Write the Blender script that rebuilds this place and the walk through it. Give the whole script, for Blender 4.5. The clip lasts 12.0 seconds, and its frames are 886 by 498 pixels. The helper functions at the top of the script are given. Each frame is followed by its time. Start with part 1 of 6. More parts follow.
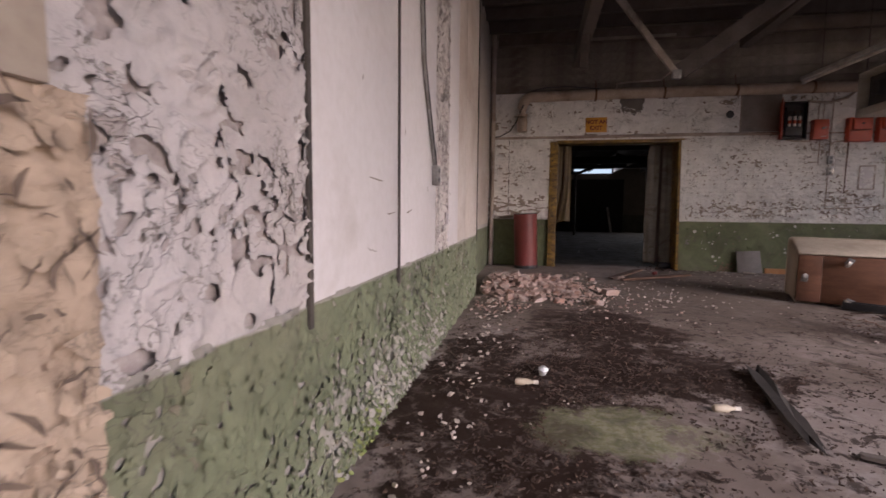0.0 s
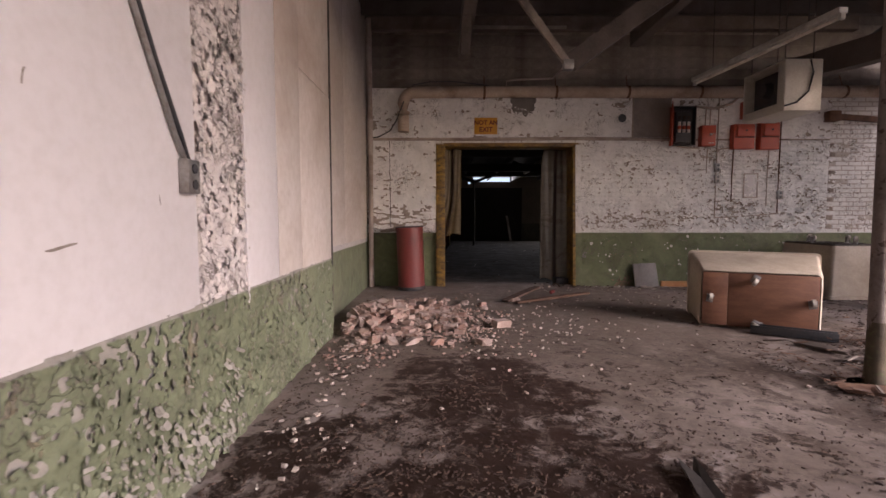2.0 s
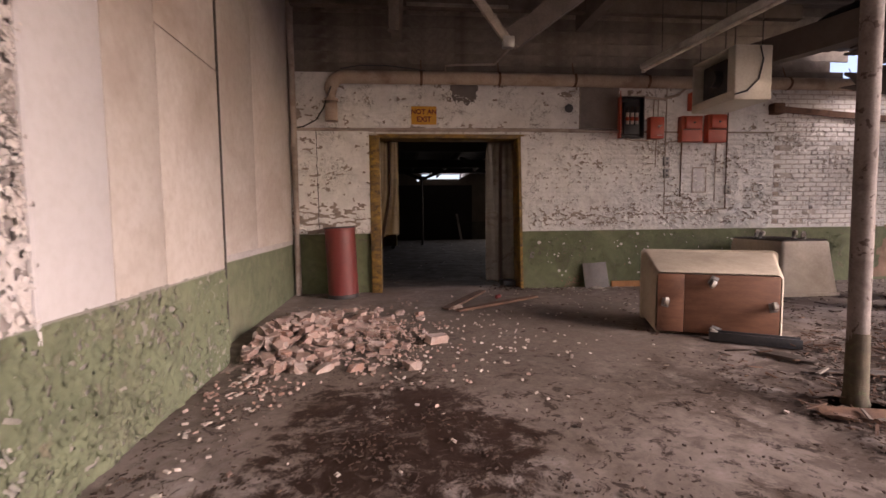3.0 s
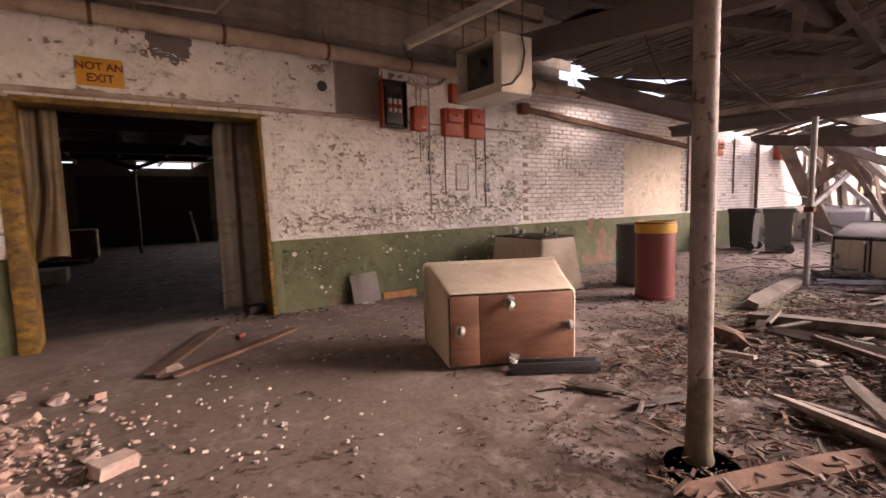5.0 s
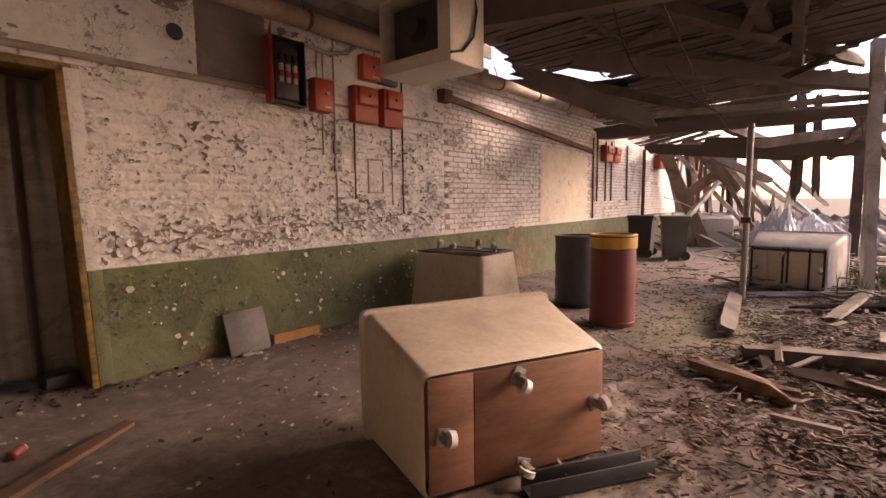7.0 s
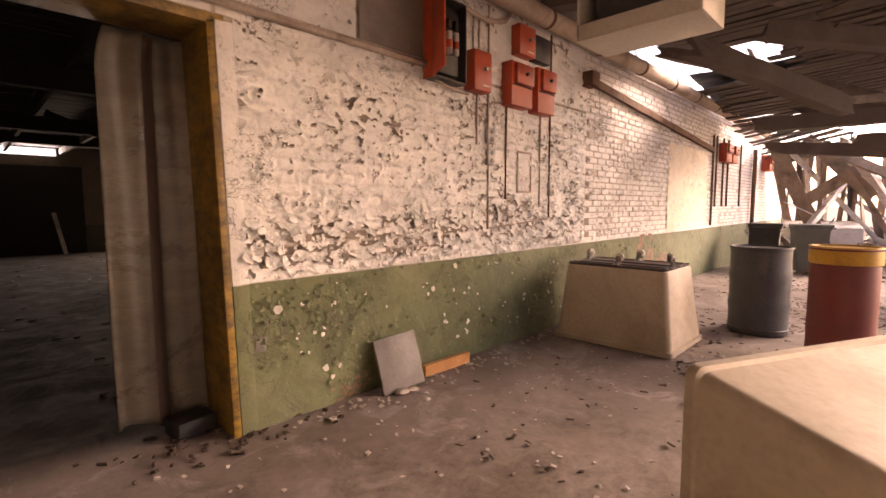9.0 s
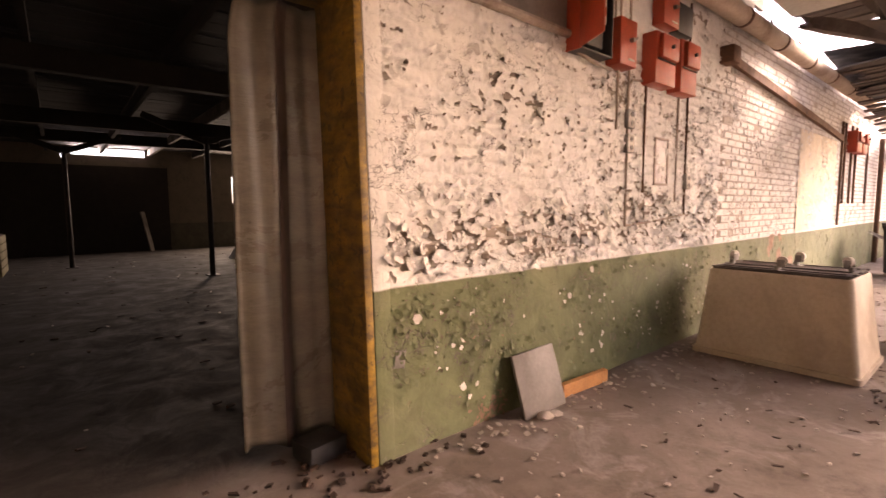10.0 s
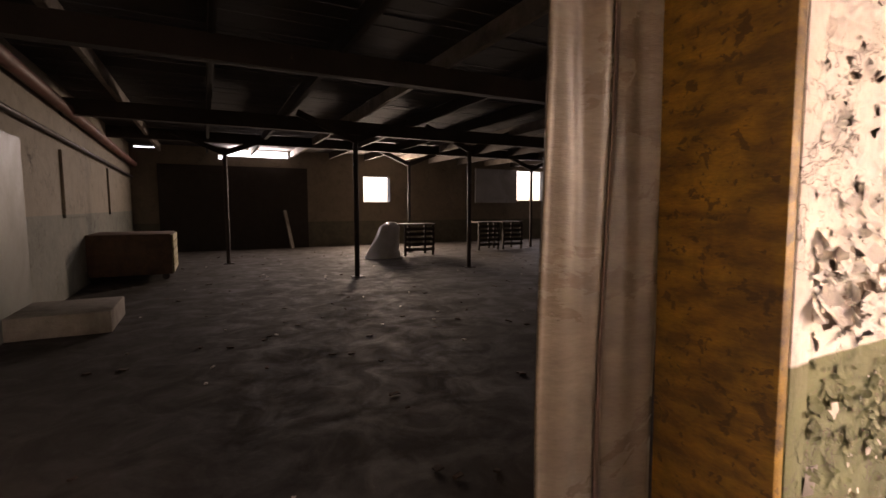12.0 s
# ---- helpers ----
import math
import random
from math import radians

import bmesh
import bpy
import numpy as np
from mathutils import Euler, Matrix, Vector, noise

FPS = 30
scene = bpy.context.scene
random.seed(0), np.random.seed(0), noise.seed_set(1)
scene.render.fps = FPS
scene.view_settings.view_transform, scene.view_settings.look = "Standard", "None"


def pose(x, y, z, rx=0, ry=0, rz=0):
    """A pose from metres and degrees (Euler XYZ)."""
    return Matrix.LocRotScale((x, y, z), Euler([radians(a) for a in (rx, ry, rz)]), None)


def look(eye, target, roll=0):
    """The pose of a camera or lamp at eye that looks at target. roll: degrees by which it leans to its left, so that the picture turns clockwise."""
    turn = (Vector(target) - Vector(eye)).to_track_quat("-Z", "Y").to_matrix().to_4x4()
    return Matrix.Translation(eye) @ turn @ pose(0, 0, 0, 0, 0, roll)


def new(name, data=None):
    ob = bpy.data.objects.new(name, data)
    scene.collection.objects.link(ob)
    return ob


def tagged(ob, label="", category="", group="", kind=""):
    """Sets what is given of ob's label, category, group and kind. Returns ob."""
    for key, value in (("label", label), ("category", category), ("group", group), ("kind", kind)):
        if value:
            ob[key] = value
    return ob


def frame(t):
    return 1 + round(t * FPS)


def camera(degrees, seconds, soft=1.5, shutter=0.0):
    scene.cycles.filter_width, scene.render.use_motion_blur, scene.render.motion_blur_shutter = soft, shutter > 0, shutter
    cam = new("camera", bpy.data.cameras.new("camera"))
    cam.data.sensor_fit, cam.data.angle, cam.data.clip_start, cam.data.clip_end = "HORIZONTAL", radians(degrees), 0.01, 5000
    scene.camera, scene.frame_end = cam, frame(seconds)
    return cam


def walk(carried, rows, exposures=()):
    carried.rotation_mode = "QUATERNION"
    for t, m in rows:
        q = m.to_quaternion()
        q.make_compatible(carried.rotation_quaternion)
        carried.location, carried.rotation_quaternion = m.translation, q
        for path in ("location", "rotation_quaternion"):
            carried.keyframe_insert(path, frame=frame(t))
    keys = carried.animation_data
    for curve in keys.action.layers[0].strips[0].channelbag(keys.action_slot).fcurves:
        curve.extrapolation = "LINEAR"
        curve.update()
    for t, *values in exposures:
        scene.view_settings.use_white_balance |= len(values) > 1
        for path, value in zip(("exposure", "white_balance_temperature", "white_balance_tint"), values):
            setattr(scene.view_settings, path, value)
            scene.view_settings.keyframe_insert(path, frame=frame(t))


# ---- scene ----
cam = camera(87.0, 12.0, shutter=0.2)
PATH = [
    (0, (0.467, 0.538, 1.16), (0.079, 2.492, 0.986), 0.6),
    (0.5, (0.503, 0.905, 1.188), (0.358, 2.895, 1.047), 0.2),
    (1, (0.627, 1.274, 1.205), (0.542, 3.267, 1.064), 0.1),
    (1.5, (0.725, 1.645, 1.209), (0.684, 3.64, 1.073), 0.0),
    (2, (0.835, 1.993, 1.23), (0.832, 3.989, 1.094), -0.0),
    (2.5, (1.019, 2.362, 1.226), (1.064, 4.357, 1.087), -0.1),
    (2.7, (1.068, 2.508, 1.219), (1.163, 4.501, 1.079), -0.3),
    (4.5, (1.452, 3.847, 1.401), (2.32, 5.639, 1.212), -1.7),
    (5, (1.604, 4.188, 1.39), (2.736, 5.825, 1.19), -1.6),
    (5.5, (1.833, 4.536, 1.425), (3.201, 5.982, 1.223), -1.4),
    (6, (1.966, 4.935, 1.466), (3.461, 6.247, 1.26), -1.4),
    (6.5, (2.078, 5.351, 1.472), (3.602, 6.63, 1.265), -1.0),
    (6.7, (2.15, 5.539, 1.468), (3.68, 6.811, 1.263), -0.9),
    (8.3, (2.219, 6.882, 1.396), (3.699, 8.215, 1.214), -0.2),
    (8.5, (2.192, 7.045, 1.365), (3.655, 8.398, 1.191), -0.4),
    (9, (2.062, 7.433, 1.426), (3.492, 8.819, 1.246), -0.3),
    (9.5, (2.004, 7.844, 1.387), (3.372, 9.292, 1.208), -0.2),
    (10, (1.942, 8.215, 1.387), (3.208, 9.752, 1.208), -0.4),
    (10.5, (1.841, 8.587, 1.436), (2.957, 10.237, 1.253), -0.9),
    (11, (1.779, 8.927, 1.409), (2.797, 10.638, 1.222), -0.9),
    (11.5, (1.739, 9.264, 1.421), (2.701, 11.008, 1.242), -0.6),
    (12, (1.668, 9.559, 1.423), (2.57, 11.335, 1.243), -0.0),
]
EXPOSURES = [
    (0.0, 0.86, 5900, 25), (1.5, 1.08, 6000, 26), (2.5, 1.2, 6300, 28), (4.5, 1.65, 7100, 33), (5.5, 1.78, 7100, 34), (6.5, 1.42, 7800, 37),
    (8.5, 2.1, 8700, 38), (9.5, 2.55, 8300, 36), (10.5, 2.7, 8300, 36), (12.0, 3.05, 8000, 33),
]
walk(cam, [(t, look(eye, target, roll)) for t, eye, target, roll in PATH], EXPOSURES)

# ---- light: hazy daylight through the collapsed east side ----
world = bpy.data.worlds.new("sky")
scene.world = world
world.use_nodes = True
wt = world.node_tree
wbg = wt.nodes["Background"]
sky = wt.nodes.new("ShaderNodeTexSky")
sky.sky_type, sky.sun_disc = "NISHITA", False
sky.sun_elevation, sky.sun_rotation = radians(25), radians(121)
sky.dust_density, sky.air_density = 2.5, 0.8
wt.links.new(sky.outputs[0], wbg.inputs[0])
wbg.inputs[1].default_value = 0.15
sun = new("sun", bpy.data.lights.new("sun", "SUN"))
sun.data.energy, sun.data.angle, sun.data.color = 2.2, radians(26), (1.0, 0.95, 0.88)
sun.matrix_world = look((20, -12, 10.9), (0, 0, 0))


def window_lamp(x0, x1, z0, z1, y, power, color):
    """The sky's light in a window of the far wall, which faces into the dark hall."""
    lamp = new("window_light", bpy.data.lights.new("window_light", "AREA"))
    lamp.data.shape, lamp.data.size, lamp.data.size_y = "RECTANGLE", x1 - x0, z1 - z0
    lamp.data.energy, lamp.data.color = power, color
    lamp.matrix_world = look(((x0 + x1) / 2, y, (z0 + z1) / 2), ((x0 + x1) / 2, y - 5, (z0 + z1) / 2 - 0.2))


window_lamp(2.4, 4.3, 3.1, 3.32, 26.42, 9, (0.95, 0.98, 1.0))
window_lamp(6.95, 8.0, 1.6, 2.55, 26.42, 45, (1.0, 0.95, 0.8))
window_lamp(13.9, 15.4, 1.7, 3.0, 26.42, 12, (0.9, 0.95, 1.0))

# ---- materials ----
RNG = np.random.default_rng(7)


def graph(name):
    m = bpy.data.materials.new(name)
    m.use_nodes = True
    return m, m.node_tree.nodes, m.node_tree.links, m.node_tree.nodes["Principled BSDF"]


def texture(nodes, links, vector, scale, detail=6.0, rough=0.6, distortion=0.0):
    n = nodes.new("ShaderNodeTexNoise")
    n.inputs["Scale"].default_value, n.inputs["Detail"].default_value = scale, detail
    n.inputs["Roughness"].default_value, n.inputs["Distortion"].default_value = rough, distortion
    if vector is not None:
        links.new(vector, n.inputs["Vector"])
    return n.outputs["Fac"]


def ramp(nodes, links, value, lo, hi, a=0.0, b=1.0):
    n = nodes.new("ShaderNodeMapRange")
    n.inputs[1].default_value, n.inputs[2].default_value = lo, hi
    n.inputs[3].default_value, n.inputs[4].default_value = a, b
    links.new(value, n.inputs[0])
    return n.outputs[0]


def arith(nodes, links, op, a, b):
    n = nodes.new("ShaderNodeMath")
    n.operation = op
    for i, v in enumerate((a, b)):
        if isinstance(v, (int, float)):
            n.inputs[i].default_value = v
        else:
            links.new(v, n.inputs[i])
    return n.outputs[0]


def blend(nodes, links, fac, a, b):
    n = nodes.new("ShaderNodeMix")
    n.data_type = "RGBA"
    for socket, v in ((n.inputs[0], fac), (n.inputs[6], a), (n.inputs[7], b)):
        if isinstance(v, (int, float)):
            socket.default_value = v
        elif isinstance(v, tuple):
            socket.default_value = (*v, 1.0)
        else:
            links.new(v, socket)
    return n.outputs[2]


def relief(nodes, links, bsdf, height, strength, distance):
    n = nodes.new("ShaderNodeBump")
    n.inputs["Strength"].default_value, n.inputs["Distance"].default_value = strength, distance
    links.new(height, n.inputs["Height"])
    links.new(n.outputs[0], bsdf.inputs["Normal"])


def surface(name, a, b, dirt, scale=6.0, rough=0.7, metal=0.0, bump=0.4, dirtiness=0.45, stretch=(1, 1, 1), vary=0.0, crisp=0.0):
    """Two tones that run into one another, with stains over them and a fine grain. stretch: the grain's way, in the thing's own axes."""
    m, nodes, links, bsdf = graph(name)
    co = nodes.new("ShaderNodeTexCoord").outputs["Object"]
    st = nodes.new("ShaderNodeMapping")
    st.inputs["Scale"].default_value = stretch
    links.new(co, st.inputs["Vector"])
    grain = texture(nodes, links, st.outputs[0], scale, 8)
    fine = texture(nodes, links, st.outputs[0], scale * 9, 4)
    stain = texture(nodes, links, co, scale * 0.35, 7, 0.65, 0.6)
    col = blend(nodes, links, ramp(nodes, links, grain, 0.35, 0.65), a, b)
    col = blend(nodes, links, ramp(nodes, links, stain, 0.62 - dirtiness * 0.3, 0.75, 0, 0.85), col, dirt)
    col = blend(nodes, links, ramp(nodes, links, fine, 0.4, 0.75, 0.0, 0.35), col, dirt)
    if crisp:
        spots = texture(nodes, links, co, scale * 2.2, 5, 0.6, 0.4)
        col = blend(nodes, links, ramp(nodes, links, spots, 0.585, 0.615, 0.0, crisp), col, dirt)
    if vary:
        r = nodes.new("ShaderNodeObjectInfo").outputs["Random"]
        isl = nodes.new("ShaderNodeNewGeometry").outputs["Random Per Island"]
        both = arith(nodes, links, "FRACT", arith(nodes, links, "ADD", r, isl), 0)
        col = blend(nodes, links, ramp(nodes, links, both, 0, 1, 0, vary), col, dirt)
    links.new(col, bsdf.inputs["Base Color"])
    links.new(ramp(nodes, links, stain, 0.3, 0.7, max(rough - 0.12, 0.05), min(rough + 0.15, 1)), bsdf.inputs["Roughness"])
    bsdf.inputs["Metallic"].default_value = metal
    relief(nodes, links, bsdf, arith(nodes, links, "ADD", grain, arith(nodes, links, "MULTIPLY", fine, 0.5)), bump, 0.006)
    return m


def masonry(name, upper, lower, line, peel=0.5, bare=(0.2, 0.13, 0.095), grime_shade=(0.1, 0.085, 0.07), edge=0.006):
    """Old paint on brick in two colours that meet at the height of line: stains, cracks, and holes where it has come off."""
    m, nodes, links, bsdf = graph(name)
    geo = nodes.new("ShaderNodeNewGeometry")
    pos = geo.outputs["Position"]
    z = nodes.new("ShaderNodeSeparateXYZ")
    links.new(pos, z.inputs[0])
    warp = nodes.new("ShaderNodeTexNoise")
    warp.inputs["Scale"].default_value, warp.inputs["Detail"].default_value = 3.5, 5
    links.new(pos, warp.inputs["Vector"])
    vec = nodes.new("ShaderNodeVectorMath")
    vec.operation = "MULTIPLY_ADD"
    links.new(warp.outputs["Color"], vec.inputs[0])
    vec.inputs[1].default_value = (0.35, 0.35, 0.35)
    links.new(pos, vec.inputs[2])
    warped = vec.outputs[0]
    big = texture(nodes, links, pos, 0.9, 6, 0.6, 0.4)
    mid = texture(nodes, links, pos, 4.2, 7, 0.65, 0.8)
    fine = texture(nodes, links, pos, 38, 4, 0.6)
    wob = arith(nodes, links, "ADD", z.outputs[2], arith(nodes, links, "MULTIPLY", arith(nodes, links, "SUBTRACT", mid, 0.5), edge * 4))
    step = ramp(nodes, links, wob, line - edge, line + edge)
    lo = blend(nodes, links, ramp(nodes, links, mid, 0.35, 0.7), lower, tuple(c * 0.62 for c in lower))
    hi = blend(nodes, links, ramp(nodes, links, mid, 0.42, 0.72), upper, tuple(c * 0.8 for c in upper))
    col = blend(nodes, links, step, lo, hi)
    col = blend(nodes, links, ramp(nodes, links, big, 0.52, 0.78, 0, 0.3), col, (0.36, 0.3, 0.23))
    cells = nodes.new("ShaderNodeTexVoronoi")
    cells.feature, cells.inputs["Scale"].default_value = "DISTANCE_TO_EDGE", 13
    links.new(warped, cells.inputs["Vector"])
    rip = texture(nodes, links, warped, 2.1, 5, 0.6)
    crack = arith(nodes, links, "MULTIPLY", ramp(nodes, links, cells.outputs["Distance"], 0.03, 0.008), ramp(nodes, links, rip, 0.6 - 0.12 * peel, 0.7))
    col = blend(nodes, links, arith(nodes, links, "MULTIPLY", crack, 0.65), col, grime_shade)
    patch = texture(nodes, links, warped, 9, 4, 0.55)
    hole = arith(nodes, links, "MULTIPLY", ramp(nodes, links, patch, 0.655 - 0.06 * peel, 0.675 - 0.06 * peel), ramp(nodes, links, rip, 0.38, 0.56))
    under = blend(nodes, links, ramp(nodes, links, mid, 0.4, 0.6), bare, tuple(c * 0.6 + 0.12 for c in bare))
    col = blend(nodes, links, arith(nodes, links, "MULTIPLY", hole, 0.45), col, under)
    # Thin dark contour lines paint the shade at lifted edges of the paint.
    rim = arith(nodes, links, "ABSOLUTE", arith(nodes, links, "SUBTRACT", texture(nodes, links, warped, 11, 3, 0.5), 0.53), 0)
    rim = arith(nodes, links, "MULTIPLY", ramp(nodes, links, rim, 0.016, 0.005), ramp(nodes, links, rip, 0.5 - 0.12 * peel, 0.6))
    rim2 = arith(nodes, links, "ABSOLUTE", arith(nodes, links, "SUBTRACT", texture(nodes, links, warped, 23, 3, 0.5), 0.5), 0)
    rim2 = arith(nodes, links, "MULTIPLY", ramp(nodes, links, rim2, 0.022, 0.006), ramp(nodes, links, patch, 0.5, 0.56))
    rim = arith(nodes, links, "MAXIMUM", rim, arith(nodes, links, "MULTIPLY", rim2, ramp(nodes, links, rip, 0.56 - 0.16 * peel, 0.62)))
    rim = arith(nodes, links, "MULTIPLY", rim, ramp(nodes, links, mid, 0.36, 0.5))
    col = blend(nodes, links, arith(nodes, links, "MULTIPLY", rim, 0.85), col, grime_shade)
    col = blend(nodes, links, ramp(nodes, links, fine, 0.5, 0.8, 0, 0.16), col, grime_shade)
    links.new(col, bsdf.inputs["Base Color"])
    bsdf.inputs["Roughness"].default_value = 0.78
    h = arith(nodes, links, "SUBTRACT", arith(nodes, links, "MULTIPLY", mid, 0.8), arith(nodes, links, "MULTIPLY", hole, 0.5))
    h = arith(nodes, links, "SUBTRACT", h, arith(nodes, links, "MULTIPLY", crack, 0.5))
    h = arith(nodes, links, "ADD", h, arith(nodes, links, "MULTIPLY", fine, 0.12))
    relief(nodes, links, bsdf, h, 0.8, 0.02)
    return m


def floor_material():
    m, nodes, links, bsdf = graph("dirty_concrete")
    geo = nodes.new("ShaderNodeNewGeometry")
    pos = geo.outputs["Position"]
    sep = nodes.new("ShaderNodeSeparateXYZ")
    links.new(pos, sep.inputs[0])
    mid = texture(nodes, links, pos, 2.6, 8, 0.7, 0.7)
    fine = texture(nodes, links, pos, 24, 6, 0.7)
    speck = texture(nodes, links, pos, 75, 3, 0.6)

    rag = texture(nodes, links, pos, 8.5, 9, 0.75, 0.6)

    def spot(x, y, rx, ry, soft=0.3):
        dx = arith(nodes, links, "DIVIDE", arith(nodes, links, "SUBTRACT", sep.outputs[0], x), rx)
        dy = arith(nodes, links, "DIVIDE", arith(nodes, links, "SUBTRACT", sep.outputs[1], y), ry)
        d = arith(nodes, links, "ADD", arith(nodes, links, "MULTIPLY", dx, dx), arith(nodes, links, "MULTIPLY", dy, dy))
        d = arith(nodes, links, "ADD", d, arith(nodes, links, "MULTIPLY", arith(nodes, links, "SUBTRACT", arith(nodes, links, "ADD", arith(nodes, links, "MULTIPLY", mid, 0.6), arith(nodes, links, "MULTIPLY", rag, 0.4)), 0.5), 9.0))
        return ramp(nodes, links, d, 1.0 + soft, 1.0 - soft)

    wide = texture(nodes, links, pos, 1.1, 5, 0.5, 0.3)
    col = blend(nodes, links, ramp(nodes, links, wide, 0.4, 0.62), (0.3, 0.25, 0.225), (0.205, 0.165, 0.142))
    col = blend(nodes, links, ramp(nodes, links, mid, 0.4, 0.7, 0, 0.5), col, (0.17, 0.13, 0.108))
    dust = texture(nodes, links, pos, 1.7, 8, 0.7, 0.9)
    col = blend(nodes, links, ramp(nodes, links, dust, 0.54, 0.6, 0, 0.5), col, (0.38, 0.338, 0.32))
    # Dark brown patch paints in the shade round the tipped tub.
    floor_shade = arith(nodes, links, "MULTIPLY", spot(2.3, 7.0, 3.2, 2.6, 0.8), 0.85)
    col = blend(nodes, links, floor_shade, col, blend(nodes, links, ramp(nodes, links, fine, 0.4, 0.65), (0.093, 0.069, 0.053), (0.14, 0.109, 0.086)))
    col = blend(nodes, links, ramp(nodes, links, fine, 0.56, 0.7, 0, 0.35), col, (0.1, 0.075, 0.06))
    col = blend(nodes, links, ramp(nodes, links, speck, 0.68, 0.72, 0, 0.5), col, (0.42, 0.37, 0.32))
    leafy = spot(7.6, 5.4, 4.2, 2.0)
    col = blend(nodes, links, arith(nodes, links, "MULTIPLY", leafy, ramp(nodes, links, rag, 0.42, 0.52, 0.25, 0.8)), col, (0.055, 0.036, 0.027))
    crumb = texture(nodes, links, pos, 7, 11, 0.76, 0.6)
    trodden = arith(nodes, links, "MAXIMUM", spot(1.2, 4.2, 2.6, 2.8), leafy)
    col = blend(nodes, links, arith(nodes, links, "MULTIPLY", ramp(nodes, links, crumb, 0.55, 0.575, 0, 0.85), trodden), col, (0.03, 0.018, 0.013))
    mud = arith(nodes, links, "MAXIMUM", spot(0.3, 3.2, 0.85, 0.95), spot(1.15, 5.15, 0.62, 0.95))
    mud = arith(nodes, links, "MAXIMUM", mud, spot(1.35, 4.0, 0.9, 0.45))
    mud = arith(nodes, links, "MAXIMUM", mud, spot(0.1, 4.4, 0.35, 0.4))
    mud = arith(nodes, links, "MULTIPLY", mud, ramp(nodes, links, crumb, 0.4, 0.47, 0.55, 0.97))
    col = blend(nodes, links, mud, col, (0.028, 0.0135, 0.0085))
    moss = arith(nodes, links, "MAXIMUM", arith(nodes, links, "MULTIPLY", spot(0.95, 3.05, 0.42, 0.28), 0.75), arith(nodes, links, "MULTIPLY", spot(8.3, 6.9, 1.4, 0.7), 0.6))
    moss = arith(nodes, links, "MULTIPLY", moss, ramp(nodes, links, mid, 0.36, 0.56, 0.3, 1.0))
    col = blend(nodes, links, moss, col, blend(nodes, links, ramp(nodes, links, fine, 0.4, 0.6), (0.24, 0.25, 0.12), (0.36, 0.35, 0.25)))
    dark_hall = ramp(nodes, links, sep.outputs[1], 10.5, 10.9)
    # Near-black floor past the doorway: the hall's shade is put into the colour.
    hall_shade = blend(nodes, links, ramp(nodes, links, mid, 0.4, 0.65), (0.03, 0.026, 0.022), (0.016, 0.014, 0.012))
    col = blend(nodes, links, arith(nodes, links, "MULTIPLY", dark_hall, 0.85), col, hall_shade)
    links.new(col, bsdf.inputs["Base Color"])
    dry = ramp(nodes, links, mid, 0.35, 0.6, 0.55, 0.9)
    links.new(arith(nodes, links, "ADD", dry, arith(nodes, links, "MULTIPLY", dark_hall, 0.1)), bsdf.inputs["Roughness"])
    bsdf.inputs["Specular IOR Level"].default_value = 0.22
    relief(nodes, links, bsdf, arith(nodes, links, "ADD", mid, arith(nodes, links, "MULTIPLY", fine, 0.35)), 0.4, 0.016)
    return m


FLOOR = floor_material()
PAINT = masonry("peeling_wall_paint", (0.8, 0.775, 0.745), (0.155, 0.175, 0.085), 0.955, 0.35)
PAINT_WEST = masonry("peeling_white_paint", (0.51, 0.475, 0.468), (0.165, 0.185, 0.11), 0.8, 0.55)
BARE_BRICK = masonry("bare_brick", (0.44, 0.34, 0.255), (0.26, 0.23, 0.15), 0.25, 1.3, (0.3, 0.17, 0.1))
MORTAR = surface("painted_mortar", (0.6, 0.54, 0.48), (0.46, 0.4, 0.35), (0.22, 0.18, 0.15), 14, 0.95, 0, 0.6, 0.5)
OLD_BRICK = surface("grimy_bare_brick", (0.28, 0.22, 0.18), (0.17, 0.13, 0.105), (0.42, 0.355, 0.3), 22, 0.95, 0, 0.9, 0.5, (1, 1, 1), 0.5)
STRIP = masonry("bare_strip", (0.7, 0.64, 0.61), (0.2, 0.2, 0.14), 0.8, 1.5, (0.3, 0.23, 0.19))
HALL_WALL = masonry("grimy_block_wall", (0.24, 0.2, 0.15), (0.16, 0.15, 0.11), 0.9, 0.1)
HALL_WEST = masonry("hall_side_wall", (0.3, 0.255, 0.19), (0.21, 0.21, 0.17), 1.3, 0.1)
PANEL = surface("white_wall_board", (0.66, 0.625, 0.63), (0.64, 0.605, 0.605), (0.5, 0.46, 0.44), 2.2, 0.5, 0, 0.08, 0.05)
PANEL_STAINED = surface("stained_wall_board", (0.6, 0.545, 0.51), (0.54, 0.48, 0.435), (0.33, 0.255, 0.2), 1.6, 0.6, 0, 0.12, 0.5)
DARK_SEAM = surface("dark_seam", (0.06, 0.05, 0.045), (0.03, 0.026, 0.024), (0.12, 0.1, 0.08), 8)
TIMBER_DARK = surface("sooty_timber", (0.105, 0.084, 0.072), (0.066, 0.053, 0.045), (0.15, 0.122, 0.104), 5, 0.85, 0, 0.6, 0.4, (1, 1, 1), 0.5)
# Darker copy of the roof timber, with the far hall's shade in its colour.
HALL_TIMBER = surface("shade_and_char_timber", (0.04, 0.032, 0.027), (0.022, 0.018, 0.015), (0.06, 0.048, 0.04), 5, 0.9, 0, 0.5, 0.4, (1, 1, 1), 0.5)
TIMBER_PALE = surface("whitewashed_timber", (0.36, 0.31, 0.265), (0.24, 0.2, 0.165), (0.09, 0.07, 0.055), 5, 0.85, 0, 0.6, 0.5, (1, 1, 1), 0.6)
